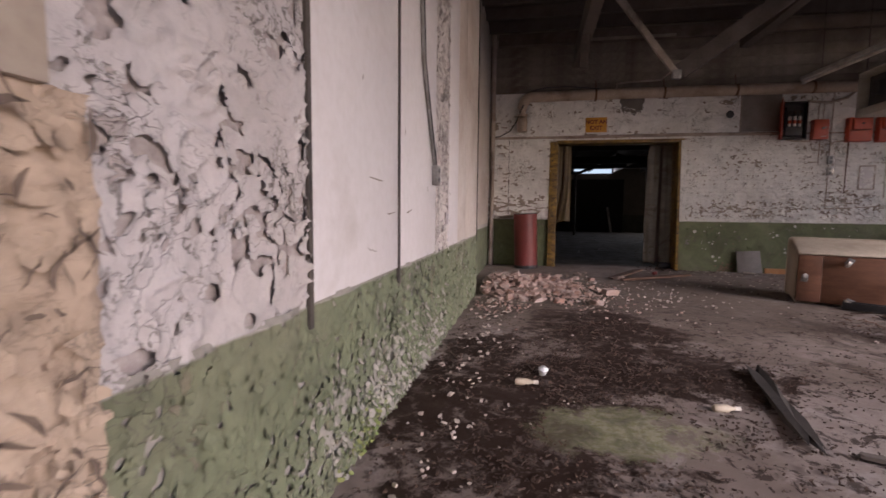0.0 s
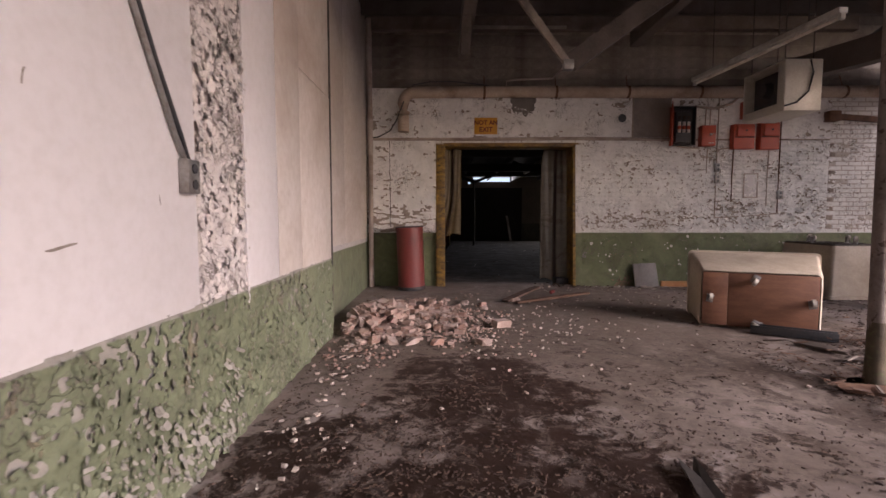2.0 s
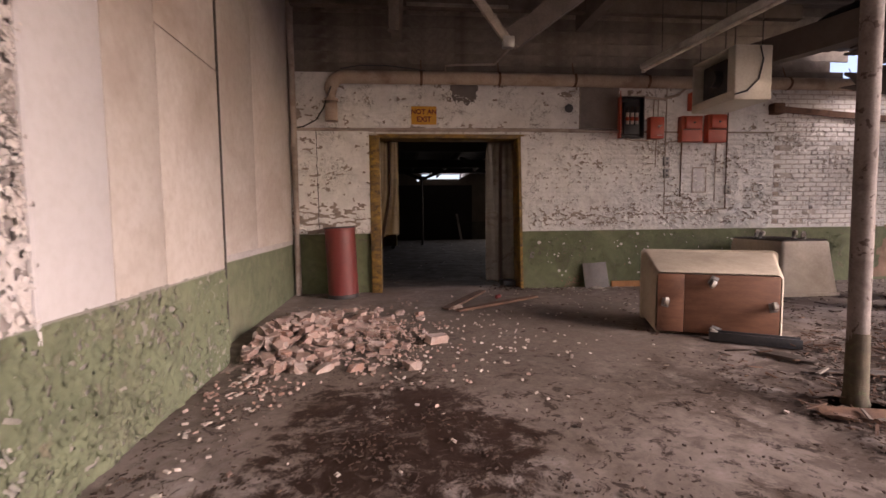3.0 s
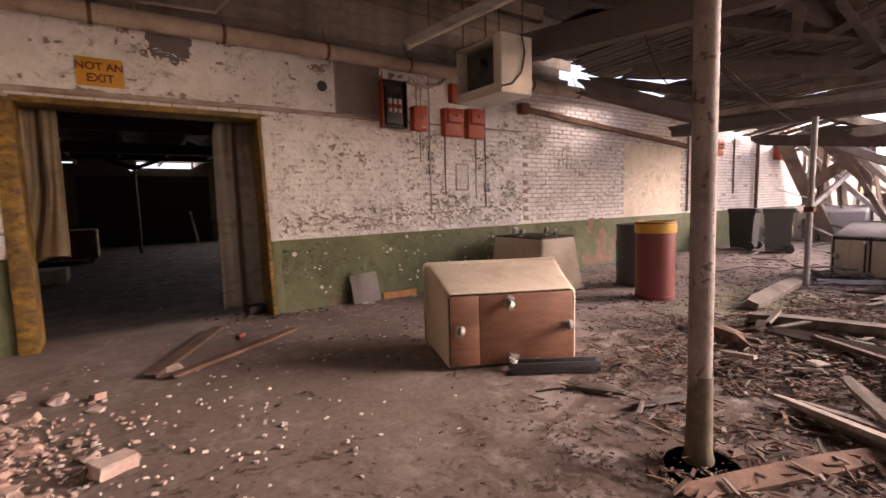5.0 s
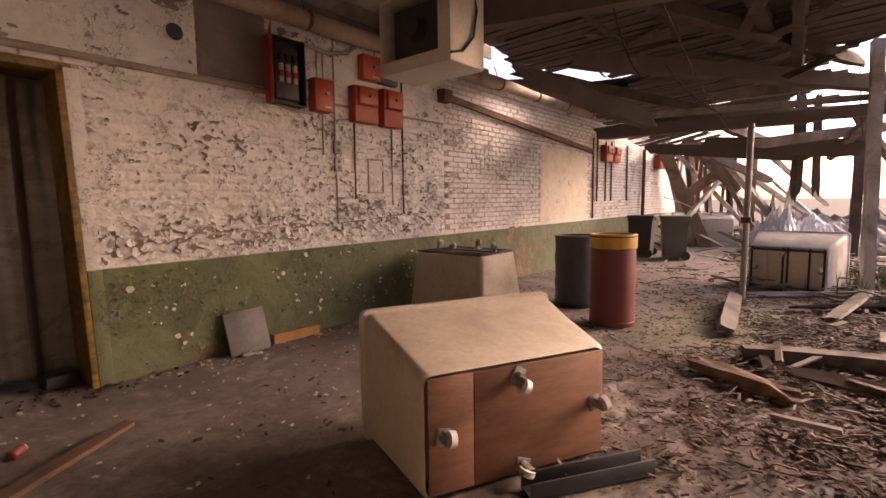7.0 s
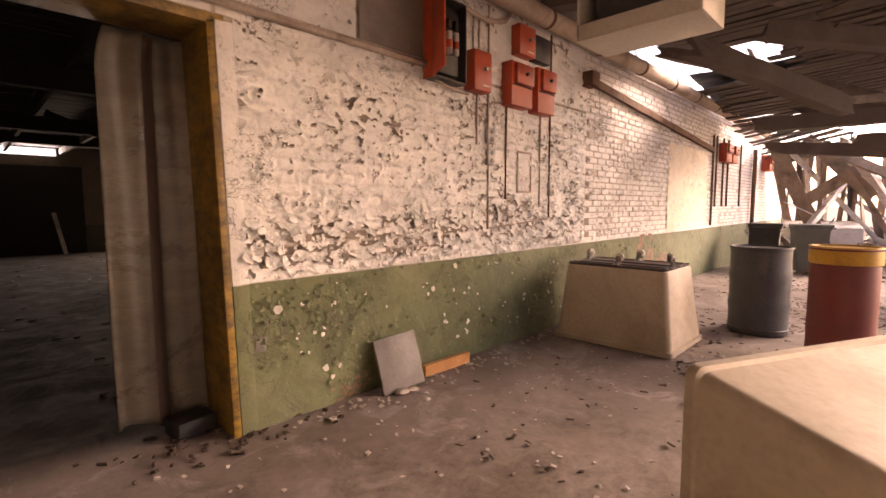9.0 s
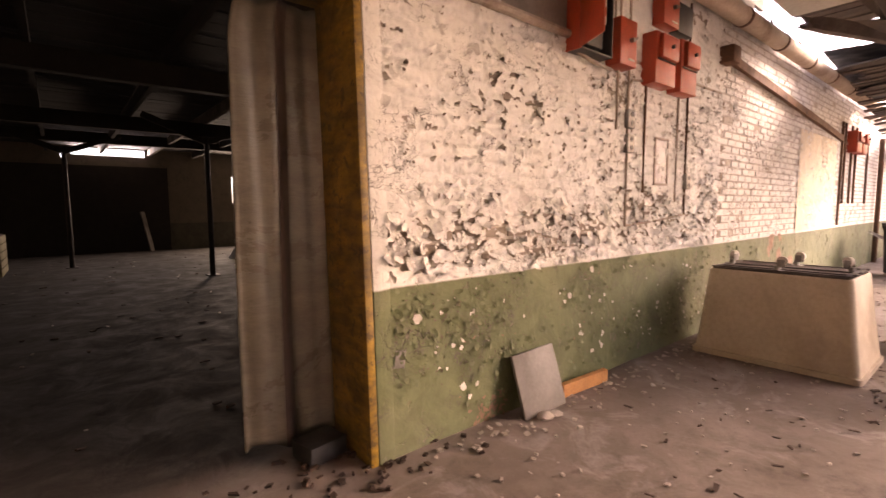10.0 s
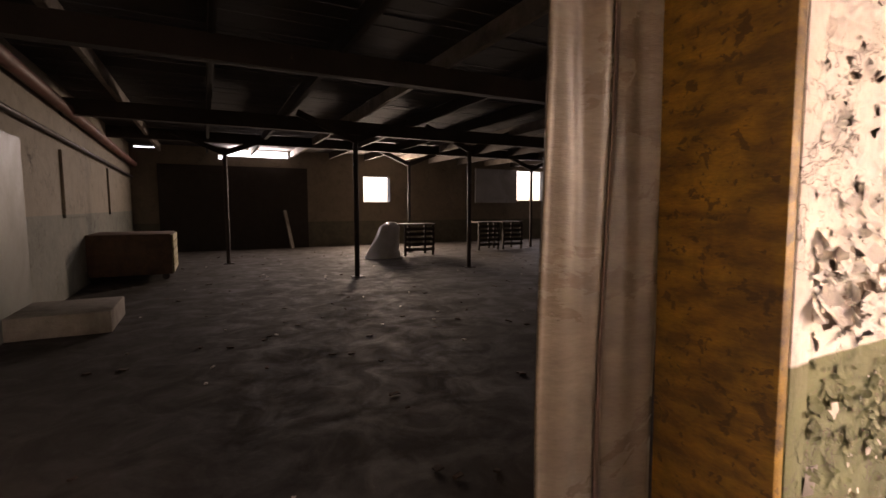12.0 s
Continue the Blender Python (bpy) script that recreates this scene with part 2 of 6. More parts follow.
TIMBER_TAN = surface("tan_raw_timber", (0.4, 0.3, 0.22), (0.29, 0.21, 0.15), (0.12, 0.085, 0.06), 5, 0.85, 0, 0.5, 0.4, (1, 1, 1), 0.5)
TIMBER_GREY = surface("weathered_timber", (0.225, 0.185, 0.155), (0.135, 0.105, 0.085), (0.06, 0.045, 0.035), 6, 0.9, 0, 0.7, 0.5, (1, 1, 1), 0.7)
TIMBER_WHITE = surface("white_paint_and_glare_timber", (0.62, 0.59, 0.57), (0.5, 0.46, 0.43), (0.18, 0.13, 0.1), 5, 0.7, 0, 0.4, 0.4)
TIMBER_ROT = surface("rotten_brown_timber", (0.2, 0.105, 0.06), (0.11, 0.06, 0.04), (0.05, 0.03, 0.022), 8, 0.9, 0, 0.9, 0.5, (1, 1, 1), 0.6)
FRESH_WOOD = surface("orange_pine", (0.55, 0.27, 0.1), (0.45, 0.2, 0.07), (0.2, 0.1, 0.05), 6, 0.7, 0, 0.3, 0.2)
PLYWOOD = surface("stained_plywood", (0.235, 0.105, 0.055), (0.17, 0.07, 0.038), (0.07, 0.035, 0.022), 4, 0.6, 0, 0.25, 0.4, (1.0, 5.0, 1.0))
TUB = surface("cream_fibreglass", (0.53, 0.455, 0.355), (0.48, 0.405, 0.31), (0.29, 0.225, 0.165), 3, 0.6, 0, 0.15, 0.4)
TUB_WHITE = surface("white_fibreglass", (0.72, 0.69, 0.64), (0.66, 0.62, 0.56), (0.3, 0.25, 0.2), 4, 0.5, 0, 0.15, 0.35)
RED_DRUM = surface("dull_red_paint", (0.2, 0.035, 0.03), (0.165, 0.03, 0.027), (0.1, 0.04, 0.03), 4, 0.5, 0, 0.15, 0.3)
YELLOW_BAND = surface("yellow_paint", (0.62, 0.34, 0.03), (0.5, 0.27, 0.03), (0.25, 0.12, 0.03), 5, 0.5, 0, 0.15, 0.25)
BLACK_PLASTIC = surface("black_plastic", (0.022, 0.024, 0.028), (0.035, 0.035, 0.038), (0.09, 0.075, 0.06), 4, 0.5, 0, 0.1, 0.25)
DRUM_BLUE = surface("blue_black_plastic", (0.05, 0.057, 0.07), (0.04, 0.045, 0.055), (0.12, 0.105, 0.09), 4, 0.45, 0, 0.1, 0.3)
BIN_GREY = surface("grey_green_plastic", (0.12, 0.135, 0.125), (0.1, 0.11, 0.1), (0.13, 0.11, 0.09), 4, 0.5, 0, 0.1, 0.3)
SWITCH_RED = surface("orange_red_enamel", (0.5, 0.075, 0.03), (0.42, 0.06, 0.028), (0.2, 0.06, 0.03), 6, 0.42, 0, 0.1, 0.2)
IRON = surface("dark_iron", (0.05, 0.045, 0.042), (0.03, 0.027, 0.026), (0.14, 0.07, 0.04), 7, 0.6, 0.4, 0.3, 0.3)
STEEL = surface("dull_steel", (0.36, 0.35, 0.34), (0.26, 0.25, 0.24), (0.14, 0.09, 0.06), 8, 0.45, 0.7, 0.2, 0.3)
RUST = surface("rusty_iron", (0.2, 0.1, 0.055), (0.13, 0.07, 0.045), (0.05, 0.03, 0.022), 8, 0.85, 0.2, 0.6, 0.4)
MOSSY_RUST = surface("mossy_rust", (0.115, 0.085, 0.055), (0.06, 0.045, 0.032), (0.1, 0.105, 0.05), 9, 0.9, 0, 0.7, 0.5, crisp=0.6)
POST_PAINT = surface("flaking_post_paint", (0.25, 0.21, 0.19), (0.185, 0.15, 0.13), (0.055, 0.03, 0.02), 7, 0.7, 0.1, 0.6, 0.4, crisp=0.85)
CONDUIT = surface("painted_conduit", (0.5, 0.42, 0.36), (0.4, 0.33, 0.28), (0.16, 0.1, 0.07), 6, 0.65, 0, 0.3, 0.4)
PIPE_WRAP = surface("pipe_lagging", (0.5, 0.4, 0.31), (0.42, 0.33, 0.25), (0.2, 0.12, 0.08), 5, 0.7, 0, 0.25, 0.35)
RUBBER = surface("grey_rubber_sheet", (0.19, 0.165, 0.128), (0.14, 0.12, 0.092), (0.07, 0.055, 0.038), 3, 0.3, 0, 0.5, 0.5, (1, 1, 3.5))
RUBBER_STRIP = surface("brown_rubber_strip", (0.1, 0.065, 0.05), (0.075, 0.05, 0.04), (0.04, 0.03, 0.02), 4, 0.4, 0, 0.2, 0.3)
RUBBER_BROWN = surface("ochre_brown_rubber", (0.13, 0.088, 0.034), (0.085, 0.058, 0.024), (0.04, 0.028, 0.015), 3, 0.5, 0, 0.4, 0.5, (1, 1, 3.5))
OCHRE = surface("chipped_ochre_paint", (0.38, 0.225, 0.03), (0.14, 0.082, 0.022), (0.05, 0.032, 0.018), 9, 0.5, 0, 0.7, 0.7, (1, 0.6, 2.0), crisp=0.7)
HEATER_SKIN = surface("cream_enamel", (0.62, 0.58, 0.5), (0.56, 0.52, 0.44), (0.35, 0.27, 0.2), 4, 0.45, 0.1, 0.1, 0.2)
LAMP_SKIN = surface("dusty_white_enamel", (0.5, 0.48, 0.45), (0.4, 0.38, 0.35), (0.2, 0.16, 0.13), 6, 0.5, 0.1, 0.1, 0.35)
SIGN_FACE = surface("orange_yellow_sign", (0.65, 0.32, 0.02), (0.6, 0.28, 0.02), (0.3, 0.16, 0.03), 9, 0.5, 0, 0.1, 0.1)
SIGN_INK = surface("dark_red_ink", (0.16, 0.015, 0.01), (0.12, 0.012, 0.01), (0.2, 0.05, 0.02), 9, 0.6)
CERAMIC = surface("white_ceramic", (0.7, 0.66, 0.6), (0.62, 0.58, 0.5), (0.3, 0.2, 0.15), 12, 0.35)
RUBBLE = surface("broken_brick", (0.3, 0.155, 0.11), (0.2, 0.1, 0.072), (0.42, 0.34, 0.3), 9, 0.95, 0, 0.8, 0.6, (1, 1, 1), 0.55, 0.5)
DUSTY_LUMP = surface("whitewashed_brick", (0.44, 0.375, 0.34), (0.34, 0.25, 0.21), (0.24, 0.14, 0.105), 9, 0.95, 0, 0.8, 0.6, (1, 1, 1), 0.6)
BRICK_DUST = surface("brick_dust", (0.26, 0.185, 0.15), (0.18, 0.125, 0.1), (0.38, 0.32, 0.28), 14, 0.95, 0, 0.8, 0.6, crisp=0.5)
RED_BRICK = surface("raw_red_brick", (0.29, 0.175, 0.12), (0.22, 0.13, 0.09), (0.2, 0.18, 0.12), 9, 0.9, 0, 0.6)
# Dark tone for bare spots and for painted shadow beside curled flakes.
SCAR = surface("bare_scars_and_shade", (0.12, 0.088, 0.068), (0.07, 0.05, 0.04), (0.2, 0.15, 0.115), 25, 0.95, 0, 0.5, 0.4, (1, 1, 1), 0.6)
PALE_RENDER = surface("pale_bare_render", (0.25, 0.235, 0.205), (0.16, 0.15, 0.125), (0.36, 0.335, 0.3), 18, 0.9, 0, 0.7, 0.4, (1, 1, 1), 0.6)
SIDE_UNDER = surface("brown_bare_render", (0.42, 0.37, 0.35), (0.28, 0.235, 0.22), (0.5, 0.46, 0.44), 18, 0.95, 0, 0.9, 0.4)
CHIPS = surface("pale_paint_chips", (0.62, 0.56, 0.5), (0.5, 0.43, 0.37), (0.3, 0.24, 0.2), 20, 0.8, 0, 0.3, 0.3, (1, 1, 1), 0.6)
LITTER = surface("dark_leaf_litter", (0.045, 0.026, 0.018), (0.022, 0.013, 0.01), (0.095, 0.058, 0.04), 30, 0.9, 0, 0.5, 0.4, (1, 1, 1), 0.7)
GREY_BOARD = surface("grey_slate_board", (0.21, 0.19, 0.175), (0.16, 0.145, 0.13), (0.09, 0.075, 0.065), 5, 0.6, 0, 0.2, 0.4)
BLUE = surface("blue_plastic", (0.03, 0.09, 0.32), (0.025, 0.07, 0.25), (0.08, 0.08, 0.1), 8, 0.5)
LEAF = surface("weed_green", (0.11, 0.16, 0.04), (0.08, 0.12, 0.03), (0.2, 0.2, 0.06), 12, 0.7, 0, 0.2, 0.3, (1, 1, 1), 0.6)
PLASTIC_FILM = surface("white_plastic_film", (0.7, 0.7, 0.7), (0.6, 0.6, 0.6), (0.35, 0.33, 0.3), 5, 0.35, 0, 0.6, 0.3)
RED_PIPE = surface("red_oxide_pipe", (0.24, 0.09, 0.06), (0.18, 0.07, 0.05), (0.1, 0.06, 0.05), 5, 0.6)
CRATE_YELLOW = surface("yellowed_slat", (0.5, 0.44, 0.26), (0.42, 0.36, 0.2), (0.2, 0.15, 0.08), 7, 0.7)
MASONRY_RAW = surface("raw_masonry", (0.3, 0.26, 0.22), (0.22, 0.18, 0.15), (0.12, 0.09, 0.07), 6, 0.9)
GROUND = surface("earth_and_rubble", (0.16, 0.125, 0.095), (0.1, 0.08, 0.06), (0.09, 0.11, 0.05), 1.5, 0.95, 0, 0.6, 0.4)

# ---- helpers for shapes ----


def box(bm, x0, x1, y0, y1, z0, z1, bevel=0.0):
    verts = bmesh.ops.create_cube(bm, size=1.0, matrix=Matrix.Translation(((x0 + x1) / 2, (y0 + y1) / 2, (z0 + z1) / 2)) @ Matrix.Diagonal((x1 - x0, y1 - y0, z1 - z0, 1)))["verts"]
    if bevel:
        edges = list({e for v in verts for e in v.link_edges})
        bmesh.ops.bevel(bm, geom=edges, offset=bevel, segments=2, affect="EDGES", profile=0.5)
    return bm


def rod(bm, a, b, r0, r1=None, seg=16):
    a, b = Vector(a), Vector(b)
    m = Matrix.Translation((a + b) / 2) @ (b - a).to_track_quat("Z", "Y").to_matrix().to_4x4()
    bmesh.ops.create_cone(bm, cap_ends=True, segments=seg, radius1=r0, radius2=r0 if r1 is None else r1, depth=(b - a).length, matrix=m)
    return bm


def sweep(bm, points, r, seg=8):
    """A round bar along a bent line."""
    pts = [Vector(p) for p in points]
    rings = []
    for i, p in enumerate(pts):
        d = (pts[min(i + 1, len(pts) - 1)] - pts[max(i - 1, 0)]).normalized()
        q = d.to_track_quat("Z", "Y")
        rings.append([bm.verts.new(p + q @ Vector((r * math.cos(k * math.tau / seg), r * math.sin(k * math.tau / seg), 0))) for k in range(seg)])
    for one, two in zip(rings, rings[1:]):
        for k in range(seg):
            bm.faces.new((one[k], one[(k + 1) % seg], two[(k + 1) % seg], two[k]))
    bm.faces.new(rings[0][::-1])
    bm.faces.new(rings[-1])
    return bm


def lathe(bm, profile, seg=32):
    rings = [[bm.verts.new((r * math.cos(k * math.tau / seg), r * math.sin(k * math.tau / seg), z)) for k in range(seg)] for r, z in profile]
    for one, two in zip(rings, rings[1:]):
        for k in range(seg):
            bm.faces.new((one[k], one[(k + 1) % seg], two[(k + 1) % seg], two[k]))
    bm.faces.new(rings[0][::-1])
    bm.faces.new(rings[-1])
    return bm


def finish(bm, name, material, smooth=False):
    bmesh.ops.recalc_face_normals(bm, faces=bm.faces[:])
    me = bpy.data.meshes.new(name)
    bm.to_mesh(me)
    bm.free()
    me.materials.append(material)
    if smooth:
        me.shade_smooth()
        me.set_sharp_from_angle(angle=radians(38))
    return me


def part(name, bm, material, parent, label="", smooth=True):
    """One mesh under a thing, in the thing's own axes."""
    ob = new(name, finish(bm, name, material, smooth))
    ob.parent = parent
    return tagged(ob, label)


def solid(name, bm, material, label, category, group="", kind="", smooth=True):
    return tagged(new(name, finish(bm, name, material, smooth)), label, category, group, kind)


def thing(name, m, label, category, group="", kind=""):
    ob = new(name)
    ob.empty_display_size = 0.1
    ob.matrix_world = m
    return tagged(ob, label, category, group, kind)


def structure(name, bm, material, label, category, smooth=False):
    return solid(name, bm, material, label, category, "", "structure", smooth)


def timber_mesh(length, w, h, rough=0.004, ragged=0.0, seg=10, bend=0.0):
    """A sawn length of wood along x from the origin, with uneven faces and, if ragged, splintered ends."""
    bm = bmesh.new()
    n = max(2, int(seg))
    rings = []
    seed = random.random() * 100
    for i in range(n + 1):
        x = length * i / n
        ring = []
        for j, (cy, cz) in enumerate(((-1, -1), (0, -1), (1, -1), (1, 0), (1, 1), (0, 1), (-1, 1), (-1, 0))):
            k = noise.noise(Vector((x * 3 + seed, j * 1.7, seed)))
            k2 = noise.noise(Vector((x * 3 - seed, j * 2.1, 5)))
            ex = 0
            if ragged and i in (0, n):
                ex = (random.random() - 0.5) * ragged
            s = 1.0 if not (ragged and i in (0, n)) else 0.8
            ring.append(bm.verts.new((x + ex, cy * w / 2 * s + k * rough, cz * h / 2 * s + k2 * rough + bend * math.sin(math.pi * i / n))))
        rings.append(ring)
    for one, two in zip(rings, rings[1:]):
        for k in range(8):
            bm.faces.new((one[k], one[(k + 1) % 8], two[(k + 1) % 8], two[k]))
    bm.faces.new(rings[0][::-1])
    bm.faces.new(rings[-1])
    return bm


def along(a, b, roll=0.0):
    """The pose whose x axis runs from a to b."""
    d = Vector(b) - Vector(a)
    q = d.to_track_quat("X", "Z")
    return Matrix.Translation(a) @ q.to_matrix().to_4x4() @ pose(0, 0, 0, roll, 0, 0)


def timber(name, a, b, w, h, material, label, category="timber", group="", roll=0.0, rough=0.006, ragged=0.0, bend=0.0, kind=""):
    length = (Vector(b) - Vector(a)).length
    ob = solid(name, timber_mesh(length, w, h, rough, ragged, max(4, min(16, length * 4)), bend), material, label, category, group, kind, False)
    ob.matrix_world = along(a, b, roll)
    return ob

# ---- the large structure ----


def sheet(name, u0, u1, v0, v1, step, place, amp, scale, material, label, category, kind="structure", hole=None):
    """A fine uneven skin; place(u, v, d) gives the point that stands d off the surface."""
    nu, nv = max(2, int((u1 - u0) / step)), max(2, int((v1 - v0) / step))
    verts, faces = [], []
    for j in range(nv + 1):
        for i in range(nu + 1):
            u, v = u0 + (u1 - u0) * i / nu, v0 + (v1 - v0) * j / nv
            p = Vector((u, v, len(name)))
            d = amp * (noise.noise(p * scale) + 0.5 * noise.noise(p * scale * 2.7) + 0.35 * noise.noise(p * scale * 6.3))
            verts.append(place(u, v, d))
    for j in range(nv):
        for i in range(nu):
            if hole and hole(u0 + (u1 - u0) * (i + 0.5) / nu, v0 + (v1 - v0) * (j + 0.5) / nv):
                continue
            k = j * (nu + 1) + i
            faces.append((k, k + 1, k + nu + 2, k + nu + 1))
    me = bpy.data.meshes.new(name)
    me.from_pydata(verts, [], faces)
    me.materials.append(material)
    me.shade_smooth()
    return tagged(new(name, me), label, category, "", kind)


def peeling(name, u0, u1, v0, v1, step, place, keep, body, material, label, curl=0.012):
    """A coat of paint over a wall, gone wherever keep(u, v) is below zero, with its torn edges lifted; body(u, v) is the wall's own unevenness."""
    nu, nv = int((u1 - u0) / step), int((v1 - v0) / step)
    us, vs = np.linspace(u0, u1, nu + 1), np.linspace(v0, v1, nv + 1)
    m = np.array([[keep(u, v) for u in us] for v in vs])
    gv, gu = np.gradient(m, vs, us)
    g2 = gu * gu + gv * gv + 1e-6
    whole = (m[:-1, :-1] + m[1:, :-1] + m[:-1, 1:] + m[1:, 1:]) > 0
    rim = np.zeros(m.shape, bool)
    for a in (slice(None, -1), slice(1, None)):
        for b in (slice(None, -1), slice(1, None)):
            rim[a, b] |= ~whole
    rim[0, :] = rim[-1, :] = rim[:, 0] = rim[:, -1] = False
    du = np.where(rim, np.clip(-m * gu / g2, -0.6 * step, 0.6 * step), 0)
    dv = np.where(rim, np.clip(-m * gv / g2, -0.6 * step, 0.6 * step), 0)
    verts = []
    for j, v in enumerate(vs):
        for i, u in enumerate(us):
            p, q = u + du[j, i], v + dv[j, i]
            up = max(0.0, 0.45 + 1.1 * noise.noise(Vector((p * 5.5, q * 7.0, 31.0))))
            verts.append(place(p, q, body(p, q) + curl * up * math.exp(-max(m[j, i], 0.0) / 0.09)))
    faces = [(j * (nu + 1) + i, j * (nu + 1) + i + 1, (j + 1) * (nu + 1) + i + 1, (j + 1) * (nu + 1) + i) for j in range(nv) for i in range(nu) if whole[j, i]]
    me = bpy.data.meshes.new(name)
    me.from_pydata(verts, [], faces)
    me.materials.append(material)
    me.shade_smooth()
    return tagged(new(name, me), label, "wall paint", "", "structure")


def grain(u, v, fu, fv, seed):
    return noise.noise(Vector((u * fu, v * fv, seed)))


def keep_north(u, v):
    """Cream paint on the long wall: worst in the band above the green, along the courses and in scattered patches."""
    w = 0.05 * grain(u, v, 3.1, 3.1, 2.0)
    band = math.exp(-((v - 1.2) / 0.19) ** 2) * (1.0 if u < 7.2 else 0.5)
    patch = grain(u, v, 1.2, 1.7, 9.0)
    joint = math.exp(-((min(v % BRICK_H, BRICK_H - v % BRICK_H)) / 0.008) ** 2)
    tear = 0.7 * grain(u + w, v + w, 11.0, 19.0, 1.0) + 0.45 * grain(u, v, 27.0, 38.0, 5.0)
    slit = 1.5 * abs(grain(u + w, v - w, 6.5, 13.0, 17.0) + 0.25 * grain(u, v, 24.0, 30.0, 18.0))
    return min(0.47 - 0.04 * band - 0.3 * patch - 0.1 * joint - tear, slit - 0.045 - 0.17 * band - 0.11 * patch - 0.05 * joint)


def courses(u, v):
    """Paint that dips into the joints of the brick courses here and there."""
    row = int(v / BRICK_H)
    bed = min(v % BRICK_H, BRICK_H - v % BRICK_H)
    along_row = (u + 0.3825 + (BRICK_L / 2 if row % 2 else 0)) % BRICK_L
    perp = min(along_row, BRICK_L - along_row)
    dip = max(math.exp(-(bed / 0.011) ** 2), 0.8 * math.exp(-(perp / 0.011) ** 2))
    return 0.004 * grain(u, v, 6.0, 6.0, 8.0) + 0.003 * grain(u, v, 19.0, 19.0, 8.0) - 0.011 * dip * min(1.0, max(0.0, 0.6 + 1.6 * grain(u, v, 1.6, 1.6, 19.0)))


def keep_over_door(u, v):
    w = 0.06 * grain(u, v, 3.0, 3.0, 41.0)
    slit = 1.5 * abs(grain(u + w, v + w, 2.8, 11.0, 42.0) + 0.2 * grain(u, v, 14.0, 22.0, 43.0))
    return min(0.42 - 0.3 * grain(u, v, 1.5, 2.5, 44.0) - 0.6 * grain(u, v, 9.0, 20.0, 45.0) - 0.4 * grain(u, v, 25.0, 34.0, 46.0), slit - 0.035 - 0.12 * grain(u, v, 2.0, 3.0, 47.0))


def keep_pier(u, v):
    low = math.exp(-((v - 1.2) / 0.28) ** 2)
    return keep_over_door(u + 7.0, v) - 0.14 * low


def keep_side_green(u, v):
    worn = 0.26 * math.exp(-((u - 2.9) / 0.9) ** 2) * math.exp(-((v - 0.22) / 0.26) ** 2)
    w = 0.03 * grain(u, v, 6.0, 6.0, 11.0)
    chip = 0.3 - worn - 0.25 * grain(u, v, 1.5, 2.2, 12.0) - 0.6 * grain(u + w, v, 21.0, 19.0, 14.0) - 0.45 * grain(u, v, 44.0, 40.0, 15.0)
    slit = 1.5 * abs(grain(u + w, v - w, 13.0, 9.0, 16.0) + 0.3 * grain(u, v, 30.0, 24.0, 17.0)) - 0.02 - 0.12 * grain(u, v, 2.0, 2.0, 18.0) - 0.35 * worn
    return min(chip, slit)


def keep_side_white(u, v):
    w = 0.09 * grain(u, v, 4.0, 4.0, 21.0)
    crack = abs(grain(u + w, v - w, 8.0, 13.0, 22.0) + 0.3 * grain(u, v, 15.0, 15.0, 23.0))
    gone = 0.37 - 0.7 * grain(u, v, 11.0, 9.0, 24.0) - 0.35 * grain(u, v, 25.0, 25.0, 25.0)
    return min(crack * 1.6 - 0.065 - 0.14 * grain(u, v, 2.2, 2.2, 26.0), gone)


def keep_strip(u, v):
    return 0.12 - 0.7 * grain(u, v, 17.0, 17.0, 27.0) - 0.5 * grain(u, v, 36.0, 36.0, 28.0) - 0.15 * grain(u, v, 3.0, 3.0, 29.0)


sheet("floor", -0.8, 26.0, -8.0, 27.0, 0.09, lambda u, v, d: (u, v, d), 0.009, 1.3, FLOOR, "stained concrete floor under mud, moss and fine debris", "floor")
structure("ground", box(bmesh.new(), -300, 300, -300, 300, -0.4, -0.06), GROUND, "bare overgrown earth round the ruined building", "ground")

DOOR_L, DOOR_R, DOOR_H, WALL_Y, WALL_B = 0.83, 3.2, 2.5, 10.3, 10.69
BRICK_L, BRICK_H = 0.235, 0.079

bm = bmesh.new()
box(bm, -0.95, DOOR_L, WALL_Y + 0.005, WALL_B, -0.05, 3.47)
box(bm, DOOR_R, 26, WALL_Y + 0.005, WALL_B, -0.05, 3.47)
box(bm, DOOR_L, DOOR_R, WALL_Y + 0.005, WALL_B, DOOR_H + 0.02, 3.47)
wall_north = structure("wall_north", bm, MORTAR, "long painted brick wall, cream above green, paint peeling", "wall")

bm = bmesh.new()
box(bm, -0.95, -0.345, -8.2, 6.8, -0.05, 5.2)
box(bm, -0.95, -0.53, 6.8, WALL_Y, -0.05, 5.2)
wall_west = structure("wall_west", bm, PAINT_WEST, "side wall of painted brick with white boards over it", "wall")
# Never in view: added to close the hall, with a bay that admits daylight.
structure("wall_south_unseen", box(box(bmesh.new(), -0.95, 2.5, -8.4, -8.1, -0.05, 5.2), 2.5, 12, -8.4, -8.1, 3.6, 5.2), MASONRY_RAW, "unseen masonry wall added with a wide bay for daylight", "wall")

